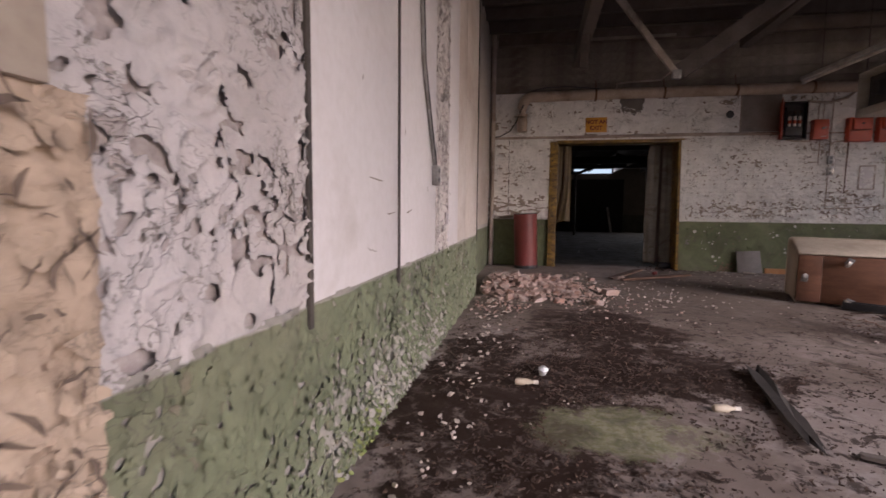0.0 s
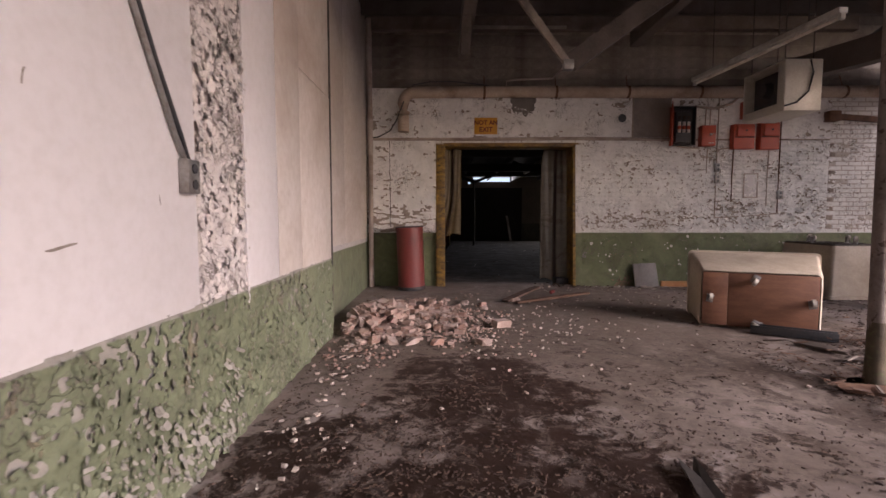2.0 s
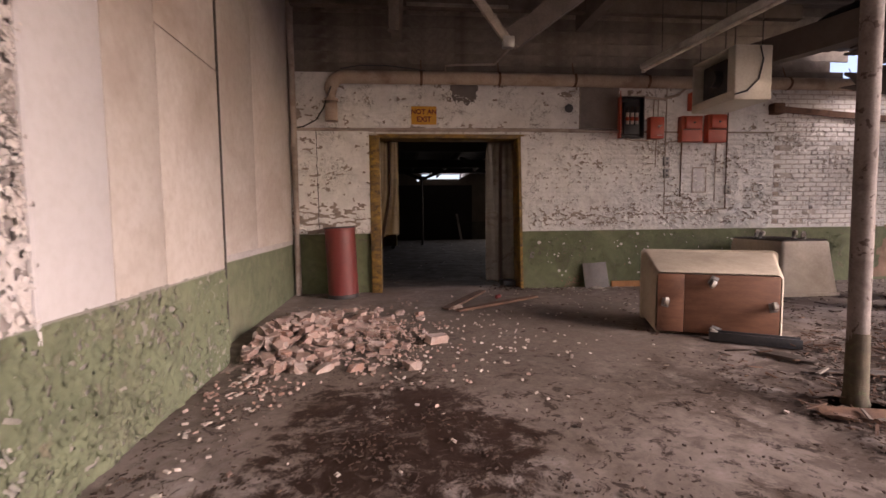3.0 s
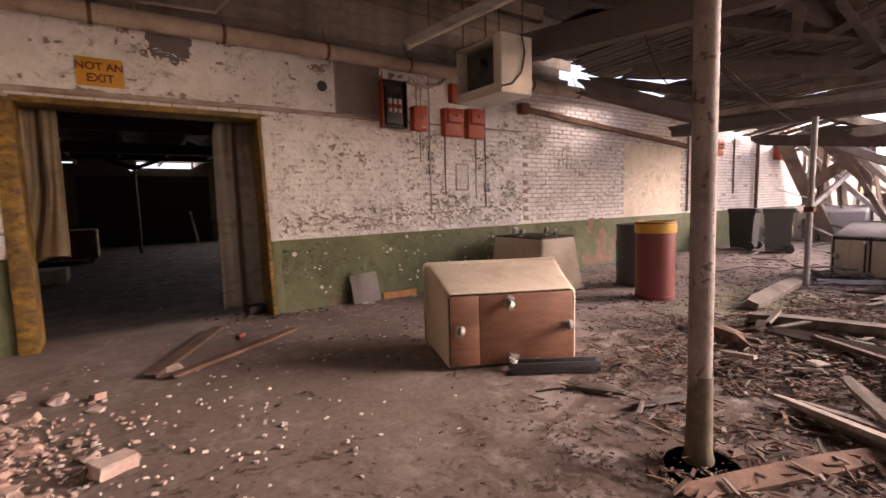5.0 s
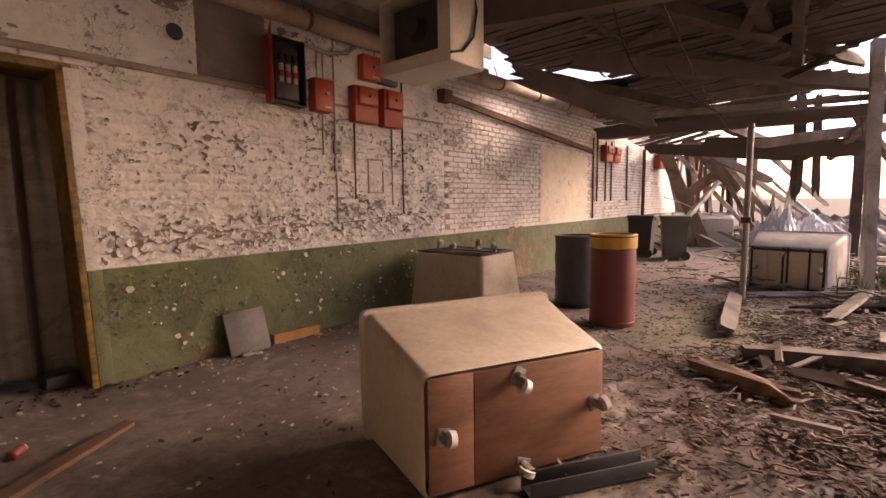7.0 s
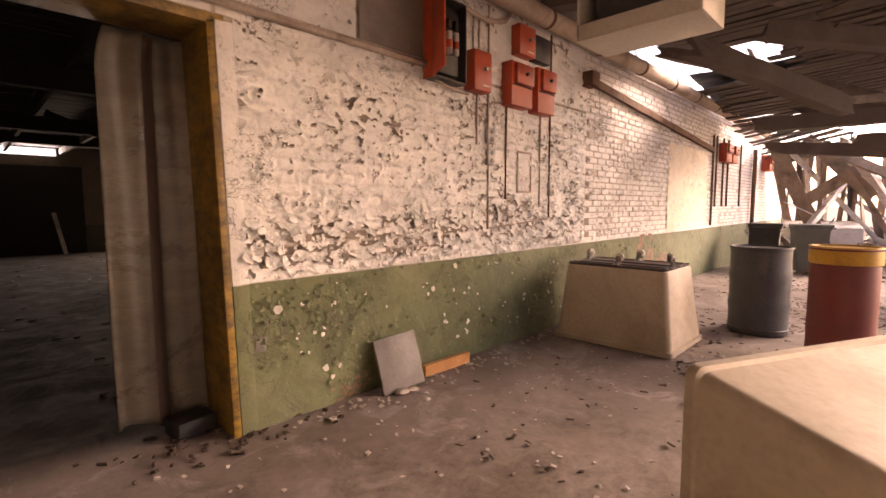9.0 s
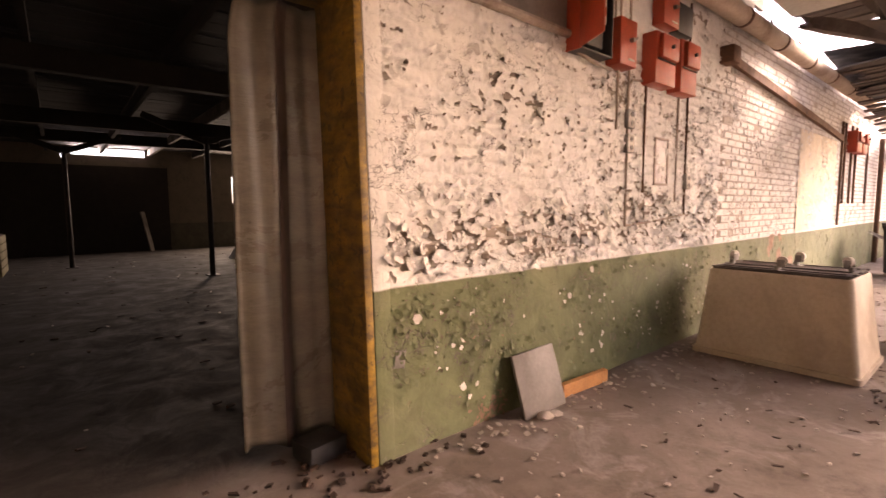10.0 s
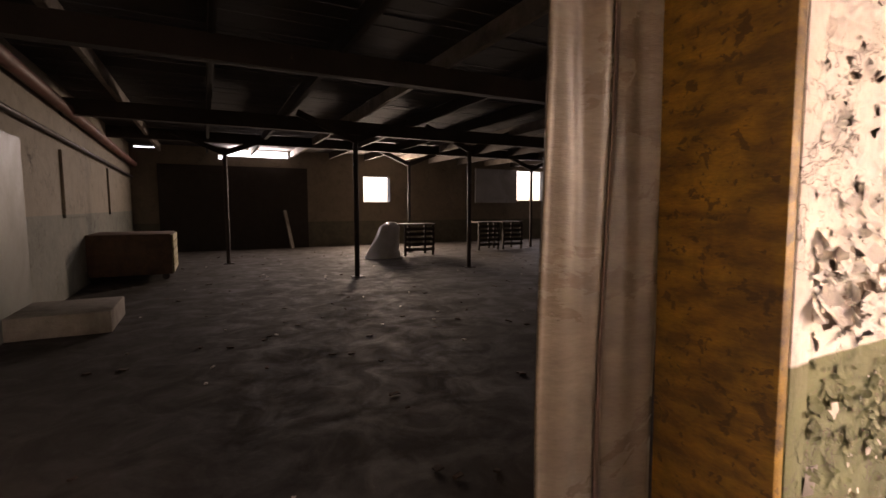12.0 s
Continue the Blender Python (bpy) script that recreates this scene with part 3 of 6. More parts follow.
# skins of old render on the side wall
west = lambda off: (lambda u, v, d: (off + d, u, v))
lumps = lambda u, v: 0.018 * (grain(u, v, 4.0, 4.0, 3.0) + 0.5 * grain(u, v, 10.8, 10.8, 3.0) + 0.4 * grain(u, v, 25.0, 25.0, 3.0))
soft = lambda u, v: 0.005 * (grain(u, v, 4.5, 4.5, 6.0) + 0.5 * grain(u, v, 12.0, 12.0, 6.0))
sheet("wall_render", -0.6, 6.8, 0.0, 0.82, 0.02, lambda u, v, d: (-0.324 + lumps(u, v) + d, u, v), 0.005, 22.0, PALE_RENDER, "rough bare render low on the side wall", "wall")
peeling("wall_paint", -0.6, 6.8, 0.0, 0.8, 0.0098, west(-0.318), keep_side_green, lumps, PAINT_WEST, "green paint flaking off lumpy render", 0.014)
sheet("wall_render", -0.6, 2.05, 0.8, 4.6, 0.04, west(-0.336), 0.004, 4.5, SIDE_UNDER, "bare brown render under the white paint", "wall")
peeling("wall_paint", -0.1, 2.05, 0.8, 2.9, 0.011, west(-0.325), keep_side_white, soft, PAINT_WEST, "white paint cracked into lifting plates", 0.024)
sheet("wall_render", 4.19, 4.74, 0.8, 4.6, 0.03, west(-0.338), 0.008, 5.0, SIDE_UNDER, "bare strip of brown render between boards", "wall")
peeling("wall_paint", 4.19, 4.74, 0.8, 3.6, 0.0105, west(-0.326), keep_strip, soft, STRIP, "white paint flaking off the strip between boards", 0.016)
sheet("wall_render", 6.8, 10.3, 0.0, 0.86, 0.05, west(-0.515), 0.008, 3.0, PAINT_WEST, "green-painted render in the corner", "wall")
structure("pier_board", box(bmesh.new(), -0.3, -0.255, 0.2, 1.13, 1.34, 4.6, 0.004), surface("tan_board", (0.46, 0.4, 0.33), (0.4, 0.34, 0.28), (0.27, 0.2, 0.15), 3, 0.6, 0, 0.15), "tan board on the old brick pier", "board", True)
sheet("wall_render", 0.2, 1.2, 0.0, 1.34, 0.011, west(-0.268), 0.03, 9.0, BARE_BRICK, "broken brown edge of an old brick pier", "wall")


def wall_board(y0, y1, z0, z1, x=-0.335):
    bm = bmesh.new()
    box(bm, x, x + 0.014, y0, y1, z0, z1, 0.002)
    return structure("wall_board", bm, PANEL_STAINED if y0 > 5.2 else PANEL, "smooth white wall board, lightly stained", "wall board", True)


for y0, y1 in ((2.09, 3.15), (3.165, 4.185), (4.745, 5.26), (5.27, 5.8), (5.81, 6.79)):
    wall_board(y0, y1, 0.81, 2.42 if y0 > 5.7 else 4.6)
wall_board(5.81, 6.79, 2.43, 4.6, -0.338)
for y0, y1 in ((6.82, 8.4), (8.41, 10.29)):
    wall_board(y0, y1, 0.87, 4.6, -0.525)
for y0, w, x in ((2.07, 0.03, -0.335), (3.157, 0.018, -0.33), (4.73, 0.025, -0.335), (6.79, 0.02, -0.33)):
    z0 = 0.24 if y0 == 6.79 else 0.72
    structure("trim", box(bmesh.new(), x, x + 0.022, y0 - w / 2, y0 + w / 2, z0, 4.6, 0.003), DARK_SEAM if y0 in (2.07, 3.157, 6.79) else PANEL, "narrow cover strip between wall boards", "trim")


for y, z, l, turn in ((3.02, 1.13, 0.14, 4), (2.78, 1.3, 0.2, -3), (3.4, 1.14, 0.12, 6), (2.72, 0.95, 0.12, -10), (3.3, 1.62, 0.05, 70), (2.6, 1.75, 0.03, 80), (3.9, 1.3, 0.04, 85)):
    bm = bmesh.new()
    box(bm, 0, 0.0015, -l / 2, l / 2, -0.002, 0.002)
    bmesh.ops.subdivide_edges(bm, edges=bm.edges[:], cuts=3)
    for v in bm.verts:
        v.co.z = v.co.z * random.uniform(0.3, 1.2) + 0.012 * noise.noise(Vector((v.co.y * 25, z, y)))
    structure("scuff", bm, MASONRY_RAW, "dark scuff mark on the white wall board", "scuff").matrix_world = pose(-0.3205, y, z, turn, 0, 0)

# bricks of the long wall: those of the best seen stretch single, the rest joined
def brick_box(cx, cz, w, h, out):
    x0, x1, z0, z1 = cx - w / 2, cx + w / 2, cz - h / 2, cz + h / 2
    b, y0, y1 = 0.006, WALL_Y + 0.03, WALL_Y - out
    return [(x0, y0, z0), (x1, y0, z0), (x1, y0, z1), (x0, y0, z1), (x0 + b, y1, z0 + b), (x1 - b, y1, z0 + b), (x1 - b, y1, z1 - b), (x0 + b, y1, z1 - b)]


BRICK_FACES = [(4, 5, 6, 7), (0, 1, 5, 4), (1, 2, 6, 5), (2, 3, 7, 6), (3, 0, 4, 7)]
verts, faces, single = [], [], []
for course in range(int(3.45 / BRICK_H)):
    z = BRICK_H * (course + 0.5)
    x = -0.5 + (BRICK_L / 2 if course % 2 else 0)
    while x < 22:
        x += BRICK_L
        if z < 0.95 and x < 9.6 or DOOR_L - 0.14 < x < DOOR_R + 0.14 and z < DOOR_H + 0.06 or (10.6 < x < 12.9 and 1.0 < z < 2.5):
            continue
        out = random.uniform(-0.004, 0.006) - (0.012 if random.random() < 0.03 else 0)
        if 7.7 < x < 10.5 and 0.97 < z < 2.62:
            single.append((x, z, out))
            continue
        base = len(verts)
        verts += brick_box(x, z, BRICK_L - random.uniform(0.006, 0.014), BRICK_H - random.uniform(0.006, 0.013), out)
        faces += [tuple(base + k for k in f) for f in BRICK_FACES]
bare = lambda x, z: 3.25 < x < 7.6 and 0.97 < z < 2.57
for coat, material, text in ((False, PAINT, "painted brick courses"), (True, OLD_BRICK, "bare grimy brick courses under the peeling paint")):
    picked = [f for f in faces if bare(*verts[f[0] // 8 * 8][::2]) == coat]
    me = bpy.data.meshes.new("brickwork")
    me.from_pydata(verts, [], picked)
    me.materials.append(material)
    tagged(new("brickwork", me), text, "", "", "stuff").parent = wall_north
SINGLE_BRICKS = single

# plaster patch on the brickwork
sheet("plaster_patch", 10.6, 12.9, 0.98, 2.52, 0.05, lambda u, v, d: (u, WALL_Y - 0.012 - d, v), 0.003, 3, masonry("smooth_plaster", (0.78, 0.68, 0.54), (0.7, 0.6, 0.48), 0.0, 0.0), "smooth cream plaster patch in the brick wall", "wall")

sheet("wall_render", 3.25, 19.0, 0.0, 0.975, 0.04, lambda u, v, d: (u, WALL_Y - 0.002 - d, v), 0.005, 4.0, PAINT, "green-painted render at the foot of the long wall", "wall")
sheet("wall_render", -0.52, 0.7, 0.0, 1.0, 0.035, lambda u, v, d: (u, WALL_Y - 0.003 - d, v), 0.008, 4.0, PAINT, "green-painted render beside the doorway", "wall")
bulge = lambda u, v: 0.012 * grain(u, v, 3.0, 3.0, 50.0) - 0.05 * max(0.0, (1.02 + 0.05 * grain(u, v, 4.0, 1.0, 52.0) - v) / 0.08)
sheet("wall_render", -0.52, 0.7, 0.96, 2.56, 0.03, lambda u, v, d: (u, WALL_Y - 0.052 - bulge(u, v) - d, v), 0.003, 9.0, OLD_BRICK, "bare grimy brick under the paint beside the doorway", "wall")
peeling("wall_paint", -0.52, 0.7, 0.96, 2.56, 0.014, lambda u, v, d: (u, WALL_Y - 0.06 - d, v), keep_pier, bulge, PAINT, "cream paint peeling and bulging beside the doorway", 0.018)
sheet("wall_render", -0.52, 7.6, 2.6, 3.47, 0.06, lambda u, v, d: (u, WALL_Y - 0.008 - d, v), 0.001, 9.0, OLD_BRICK, "bare grimy brick over the doorway", "wall", hole=lambda u, v: 4.15 < u < 4.78 and 2.63 < v < 3.3)
peeling("wall_paint", -0.52, 7.6, 2.6, 3.47, 0.015, lambda u, v, d: (u, WALL_Y - 0.014 - d, v), lambda u, v: -1.0 if 4.12 < u < 4.8 and 2.62 < v < 3.32 else keep_over_door(u, v), lambda u, v: 0.003 * grain(u, v, 5.0, 5.0, 51.0), PAINT, "cracked cream paint on the wall over the doorway", 0.022)
peeling("wall_paint", 3.25, 7.6, 0.965, 2.57, 0.0115, lambda u, v, d: (u, WALL_Y - 0.012 - d, v), keep_north, courses, PAINT, "thick cream paint peeling off the brick courses", 0.026)

sheet("bare_brick_patch", 9.2, 10.55, 0.05, 0.98, 0.014, lambda u, v, d: (u, WALL_Y - 0.012 - d, v), 0.012, 6.0, RED_BRICK, "bare red brick where the green paint is gone", "wall", hole=lambda u, v: noise.noise(Vector((u * 3.2, v * 3.2, 7))) + 0.5 * noise.noise(Vector((u * 9, v * 9, 2))) < 0.02 + 0.5 * abs(u - 9.9))

# upper wall boarding and the roof of the first hall
boarding = thing("wall_boarding", pose(0, 0, 0), "weathered grey horizontal boards above the brick wall", "wall boarding", "", "structure")
z = 3.48
while z < 4.72:
    h = random.uniform(0.16, 0.2)
    board = part("board", timber_mesh(10.1 - random.random() * 0.5, h - 0.004, 0.04, 0.0015, 0.0, 10), TIMBER_PALE, boarding)
    board.matrix_local = pose(-0.95, WALL_Y + 0.075 + random.uniform(0, 0.012), z + h / 2, 90, 0, 0)
    z += h


def deck(name, x0, x1, y0, y1, z, gap_rows, material, label, lengthwise="x"):
    """Roof boards side by side, some short at the broken edge."""
    bm = bmesh.new()
    v = y0
    while v < y1:
        w = random.uniform(0.14, 0.17)
        end = x1(v) if callable(x1) else x1
        box(bm, x0, end + random.uniform(-0.35, 0.25), v, v + w - 0.006, z + random.uniform(0, 0.012), z + 0.03)
        v += w
    return structure(name, bm, material, label, "ceiling")


def broken_edge(v):
    if v > 6.5:
        return 9.7 + 0.2 * math.sin(v * 3)
    if v > 4.7:
        return 10.5 + 1.2 * math.sin(v * 1.7)
    # Out of view here: the edge is placed to shape the incoming daylight.
    return 8.4 + 0.3 * math.sin(v * 2.1)


deck("ceiling", -0.6, broken_edge, -8.2, 10.3, 4.7, 0, TIMBER_DARK, "dark roof boards, broken off towards the collapsed side, unseen south part added")

JOIST = "sooty roof joist under the boards"
for k, y in enumerate(np.arange(-7.6, 10.2, 0.62)):
    timber("roof_joist", (-0.5, y, 4.59), (min(broken_edge(y), 9.5) - 0.1, y, 4.59 - (0.25 if 3 < y < 6.5 else 0.0)), 0.06, 0.2, TIMBER_DARK, JOIST, "joist", "roof joists")
GIRDER = "heavy dark roof girder"
timber("roof_girder", (1.16, 9.9, 3.98), (1.16, -7.9, 3.98), 0.16, 0.34, TIMBER_DARK, GIRDER, "girder", "roof girders")
timber("roof_girder", (3.98, 9.9, 4.2), (3.98, 3.4, 4.2), 0.16, 0.34, TIMBER_DARK, GIRDER, "girder", "roof girders")
timber("roof_girder", (6.45, 10.2, 3.62), (7.6, 4.6, 3.5), 0.2, 0.36, TIMBER_DARK, "sagging dark roof girder", "girder", "roof girders", bend=-0.05)
timber("roof_girder", (0.3, 6.9, 4.3), (9.8, 6.6, 3.75), 0.16, 0.3, TIMBER_DARK, "dark sagging cross girder", "girder", "roof girders")
timber("roof_girder", (1.0, 5.3, 4.35), (12.3, 4.9, 3.55), 0.16, 0.3, TIMBER_GREY, "sagging cross girder over the steel post", "girder", "roof girders")
timber("roof_girder", (-0.3, 9.55, 4.25), (7.3, 9.55, 4.25), 0.12, 0.2, TIMBER_GREY, "grey timber wall plate joist", "girder", "roof girders")
timber("roof_brace", (2.32, 7.7, 3.05), (1.5, 7.7, 4.15), 0.05, 0.09, TIMBER_PALE, "pale diagonal roof brace", "brace", "roof braces")
timber("roof_brace", (2.36, 7.75, 3.08), (4.0, 7.7, 4.25), 0.1, 0.22, TIMBER_DARK, "broad dark diagonal roof brace", "brace", "roof braces")
timber("roof_brace", (1.12, 8.2, 3.32), (1.14, 8.2, 4.0), 0.1, 0.12, TIMBER_DARK, "hanging timber under the girder", "brace", "roof braces")
timber("roof_tie", (1.3, 9.5, 4.18), (2.75, 9.5, 4.18), 0.05, 0.05, TIMBER_PALE, "thin pale tie rail", "rail")
bm = bmesh.new()
box(bm, 2.26, 2.38, 7.66, 7.74, 2.98, 3.1, 0.01)
solid("brace_bracket", bm, STEEL, "steel bracket where the roof braces meet", "bracket")

# sagging and broken members of the collapsed bay
FALLEN = "broken roof beam hanging in the collapsed bay"
for a, b, w, h, m in (
    ((10.1, 9.0, 2.56), (12.0, 6.0, 2.74), 0.12, 0.2, TIMBER_DARK), ((12.0, 6.0, 2.76), (14.2, 2.6, 3.05), 0.12, 0.2, TIMBER_DARK),
    ((7.8, 9.1, 3.12), (9.5, 7.9, 2.56), 0.14, 0.24, TIMBER_DARK), ((8.2, 8.6, 3.3), (12.4, 5.2, 3.15), 0.14, 0.22, TIMBER_DARK),
    ((9.3, 8.2, 2.64), (12.8, 4.2, 3.02), 0.05, 0.09, TIMBER_PALE), ((7.4, 7.8, 3.7), (12.0, 5.6, 3.5), 0.1, 0.18, TIMBER_GREY),
    ((9.0, 9.9, 3.55), (12.2, 7.4, 2.95), 0.1, 0.16, TIMBER_GREY), ((11.0, 8.6, 2.8), (14.5, 5.4, 3.1), 0.1, 0.2, TIMBER_DARK),
    ((11.2, 7.4, 3.1), (13.6, 4.0, 3.5), 0.1, 0.16, TIMBER_PALE), ((10.2, 4.6, 3.8), (15.0, 4.3, 2.6), 0.12, 0.2, TIMBER_GREY),
    ((8.8, 6.2, 3.7), (12.6, 6.4, 3.3), 0.12, 0.2, TIMBER_DARK), ((12.4, 7.0, 2.4), (15.5, 4.2, 2.9), 0.1, 0.18, TIMBER_PALE),
    ((7.0, 5.6, 4.0), (11.6, 4.0, 3.6), 0.12, 0.24, TIMBER_DARK), ((6.6, 8.4, 4.0), (9.8, 7.0, 3.8), 0.1, 0.2, TIMBER_DARK),
):
    timber("fallen_roof_beam", a, b, w, h, m, FALLEN, "beam", "collapsed roof beams", random.uniform(-15, 15), 0.012, 0.3)
for a, b in (((6.98, 7.6, 3.42), (7.3, 7.4, 2.7)), ((7.06, 7.2, 3.42), (10.4, 7.0, 2.35)), ((8.9, 7.6, 3.2), (9.6, 6.9, 2.5)), ((12.3, 5.6, 3.5), (12.35, 5.5, 2.4))):
    solid("hanging_wire", sweep(bmesh.new(), [Vector(a).lerp(Vector(b), k / 8) + Vector((0, 0, -0.12 * math.sin(math.pi * k / 8))) for k in range(9)], 0.008, 6), IRON, "loose wire hanging from the broken roof", "wire", "hanging wires")
bm = bmesh.new()
for k in range(46):
    v = Vector((random.uniform(7.6, 11.5), random.uniform(5.0, 9.6), random.uniform(3.3, 3.9)))
    d = Vector((random.uniform(-1, 1), random.uniform(-1, 1), random.uniform(-0.3, 0.2))) * random.uniform(0.5, 1.3)
    box_m = along(v, v + d, random.uniform(-40, 40))
    bmesh.ops.create_cube(bm, size=1.0, matrix=box_m @ Matrix.Translation((d.length / 2, 0, 0)) @ Matrix.Diagonal((d.length, random.uniform(0.08, 0.16), 0.018, 1)))
solid("loose_roof_boards", bm, TIMBER_GREY, "splintered roof boards caught among the beams", "roof boards", "", "stuff", False)
# roof boards still lying over the collapsed bay
bm = bmesh.new()
for k in range(78):
    x = 7.5 + k * 0.15
    lo = Vector((x, (9.9 if x < 9.9 or x > 11.3 else 8.6) + random.uniform(-0.25, 0.35), 3.9 - 0.11 * (x - 7.6) + random.uniform(-0.02, 0.02)))
    hi = Vector((x + random.uniform(-0.05, 0.1), (4.8 if x < 10.0 else 5.2 if x < 11.2 else 6.2 if x < 14.6 else 8.6) + random.uniform(-0.6, 0.4), 4.0 - 0.09 * (x - 7.6)))
    bmesh.ops.create_cube(bm, size=1.0, matrix=along(lo, hi) @ Matrix.Translation(((hi - lo).length / 2, 0, 0)) @ Matrix.Diagonal(((hi - lo).length, 0.2, 0.025, 1)))
solid("sagging_roof_boards", bm, TIMBER_DARK, "dark roof boards sagging over the collapsed bay", "roof boards", "", "structure", False)

# Added sheet that keeps the sky from showing between the boards.
sheet("roof_felt", 7.4, 14.4, 5.0, 10.2, 0.05, lambda u, v, d: (u, v, 4.06 - 0.1 * (u - 7.5) + d), 0.05, 1.2, BLACK_PLASTIC, "added torn black sheet over the broken boards, blocking sky slits", "roofing felt", hole=lambda u, v: (9.9 + 0.4 * noise.noise(Vector((v * 3, 0, 0))) < u < 11.1 and v > 8.6 + 0.5 * noise.noise(Vector((u * 2.5, 4, 0)))) or noise.noise(Vector((u * 1.4, v * 1.4, 3))) > 0.52 or u > 11.4 + 0.5 * noise.noise(Vector((v * 2, 1, 0))) and v < 8.4)

# ---- the doorway ----
bm = bmesh.new()
box(bm, DOOR_R - 0.05, DOOR_R - 0.002, WALL_Y - 0.012, WALL_B + 0.02, 0.0, DOOR_H, 0.006)
LEAN = pose(DOOR_R, 0, 0) @ pose(0, 0, 0, 0, -1.2, 0) @ pose(-DOOR_R, 0, 0)
structure("door_frame", bm, OCHRE, "chipped ochre-painted steel door jamb", "door frame", True).matrix_world = LEAN
bm = bmesh.new()
box(bm, DOOR_R - 0.002, DOOR_R + 0.1, WALL_Y - 0.016, WALL_Y + 0.02, 0.0, DOOR_H, 0.005)
structure("door_trim", bm, PAINT, "painted strip beside the door jamb", "trim", True).matrix_world = LEAN
bm = bmesh.new()
box(bm, DOOR_L - 0.13, DOOR_L + 0.03, WALL_Y - 0.075, WALL_B + 0.02, 0.0, DOOR_H, 0.008)
structure("door_frame", bm, OCHRE, "chipped ochre-painted steel door jamb", "door frame", True)
bm = bmesh.new()
box(bm, DOOR_L, DOOR_R, WALL_Y - 0.012, WALL_B + 0.02, DOOR_H - 0.03, DOOR_H + 0.03, 0.006)
structure("door_frame", bm, OCHRE, "ochre-painted steel door head", "door frame", True)


def rubber_flap(name, x0, x1, z0, z1, y, phase, bite, label, skin_material):
    """A heavy hanging sheet with soft upright folds; bite(z) trims the free edge."""
    e = thing(name, pose(0, 0, 0), label, "door flap", "doorway flaps")
    nu, nv = 28, 44

    def skin(bm, f0, f1, off):
        grid = []
        for j in range(nv + 1):
            v = z0 + (z1 - z0) * j / nv
            row = []
            for i in range(nu + 1):
                f = f0 + (f1 - f0) * i / nu
                edge = x0 + (x1 - x0) * f
                x = edge + bite(v) * (1 - f if x0 < x1 else f)
                d = 0.022 * math.sin(f * 11 + phase + 0.5 * math.sin(v * 1.6)) + 0.012 * math.sin(f * 23 + v * 0.9)
                row.append(bm.verts.new((x, y + d + off + 0.015 * math.sin(v * 2.2 + phase), v + (0.025 * math.sin(f * 9) if j == 0 else 0))))
            grid.append(row)
        for j in range(nv):
            for i in range(nu):
                bm.faces.new((grid[j][i], grid[j][i + 1], grid[j + 1][i + 1], grid[j + 1][i]))
        return bm

    part("flap_sheet", skin(bmesh.new(), 0.0, 1.0, 0.0), skin_material, e).modifiers.new("thick", "SOLIDIFY").thickness = 0.012
    part("flap_strip", skin(bmesh.new(), 0.42, 0.55, -0.016), RUBBER_STRIP, e, "brown strip down the flap").modifiers.new("thick", "SOLIDIFY").thickness = 0.006
    return e


rubber_flap("door_flap", 2.65, 3.16, 0.06, 2.47, 10.76, 0.4, lambda z: 0.05 * max(0, (z - 2.2) / 0.27) ** 2, "grey rubber door flap with soft upright folds", RUBBER)
rubber_flap("door_flap", 1.15, 0.84, 0.9, 2.47, 10.66, 1.4, lambda z: -0.27 * max(0.0, 1 - (z - 0.9) / 0.75) ** 1.3, "curled and torn brown rubber door flap", RUBBER_BROWN)

# ---- the dark hall beyond the doorway ----
bm = bmesh.new()
box(bm, -0.75, -0.3, WALL_B, 27, -0.05, 3.9)
structure("wall_hall_west", bm, HALL_WEST, "stained side wall of the dark hall", "wall")
bm = bmesh.new()
# The first slot is added: sky through it stands in for a pale lit strip.
FAR = ((-0.2, 0.36, 3.22, 3.29), (2.12, 2.24, 2.96, 3.12), (2.38, 4.32, 3.07, 3.32), (4.37, 4.46, 3.14, 3.3), (6.95, 8.0, 1.6, 2.55), (13.9, 15.4, 1.7, 3.0))
xs = [-0.75, -0.2, 0.36, 2.12, 2.24, 2.38, 4.32, 4.37, 4.46, 6.95, 8.0, 13.9, 15.4, 17.3]
for i, (a, b) in enumerate(zip(xs, xs[1:])):
    o = [f for f in FAR if abs(f[0] - a) < 0.01]
    if o:
        box(bm, a, b, 26.5, 26.8, -0.05, o[0][2])
        box(bm, a, b, 26.5, 26.8, o[0][3], 3.9)
    else:
        box(bm, a, b, 26.5, 26.8, -0.05, 3.9)
structure("wall_hall_north", bm, HALL_WALL, "dark block wall with bright openings", "wall")
structure("wall_hall_east", box(bmesh.new(), 17.0, 17.3, WALL_B, 26.5, -0.05, 3.9), HALL_WALL, "dark block wall", "wall")
# Roof members get the near-black copy, so the hall's gloom is painted on.
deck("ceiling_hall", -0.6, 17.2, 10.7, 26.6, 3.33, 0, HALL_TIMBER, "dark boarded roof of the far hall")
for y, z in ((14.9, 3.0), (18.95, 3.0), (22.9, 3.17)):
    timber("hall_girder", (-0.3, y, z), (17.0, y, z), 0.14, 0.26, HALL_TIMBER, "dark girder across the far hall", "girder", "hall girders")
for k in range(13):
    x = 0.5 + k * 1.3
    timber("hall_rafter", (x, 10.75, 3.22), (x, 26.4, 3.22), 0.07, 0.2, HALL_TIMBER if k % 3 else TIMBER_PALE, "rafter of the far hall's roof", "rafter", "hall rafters")


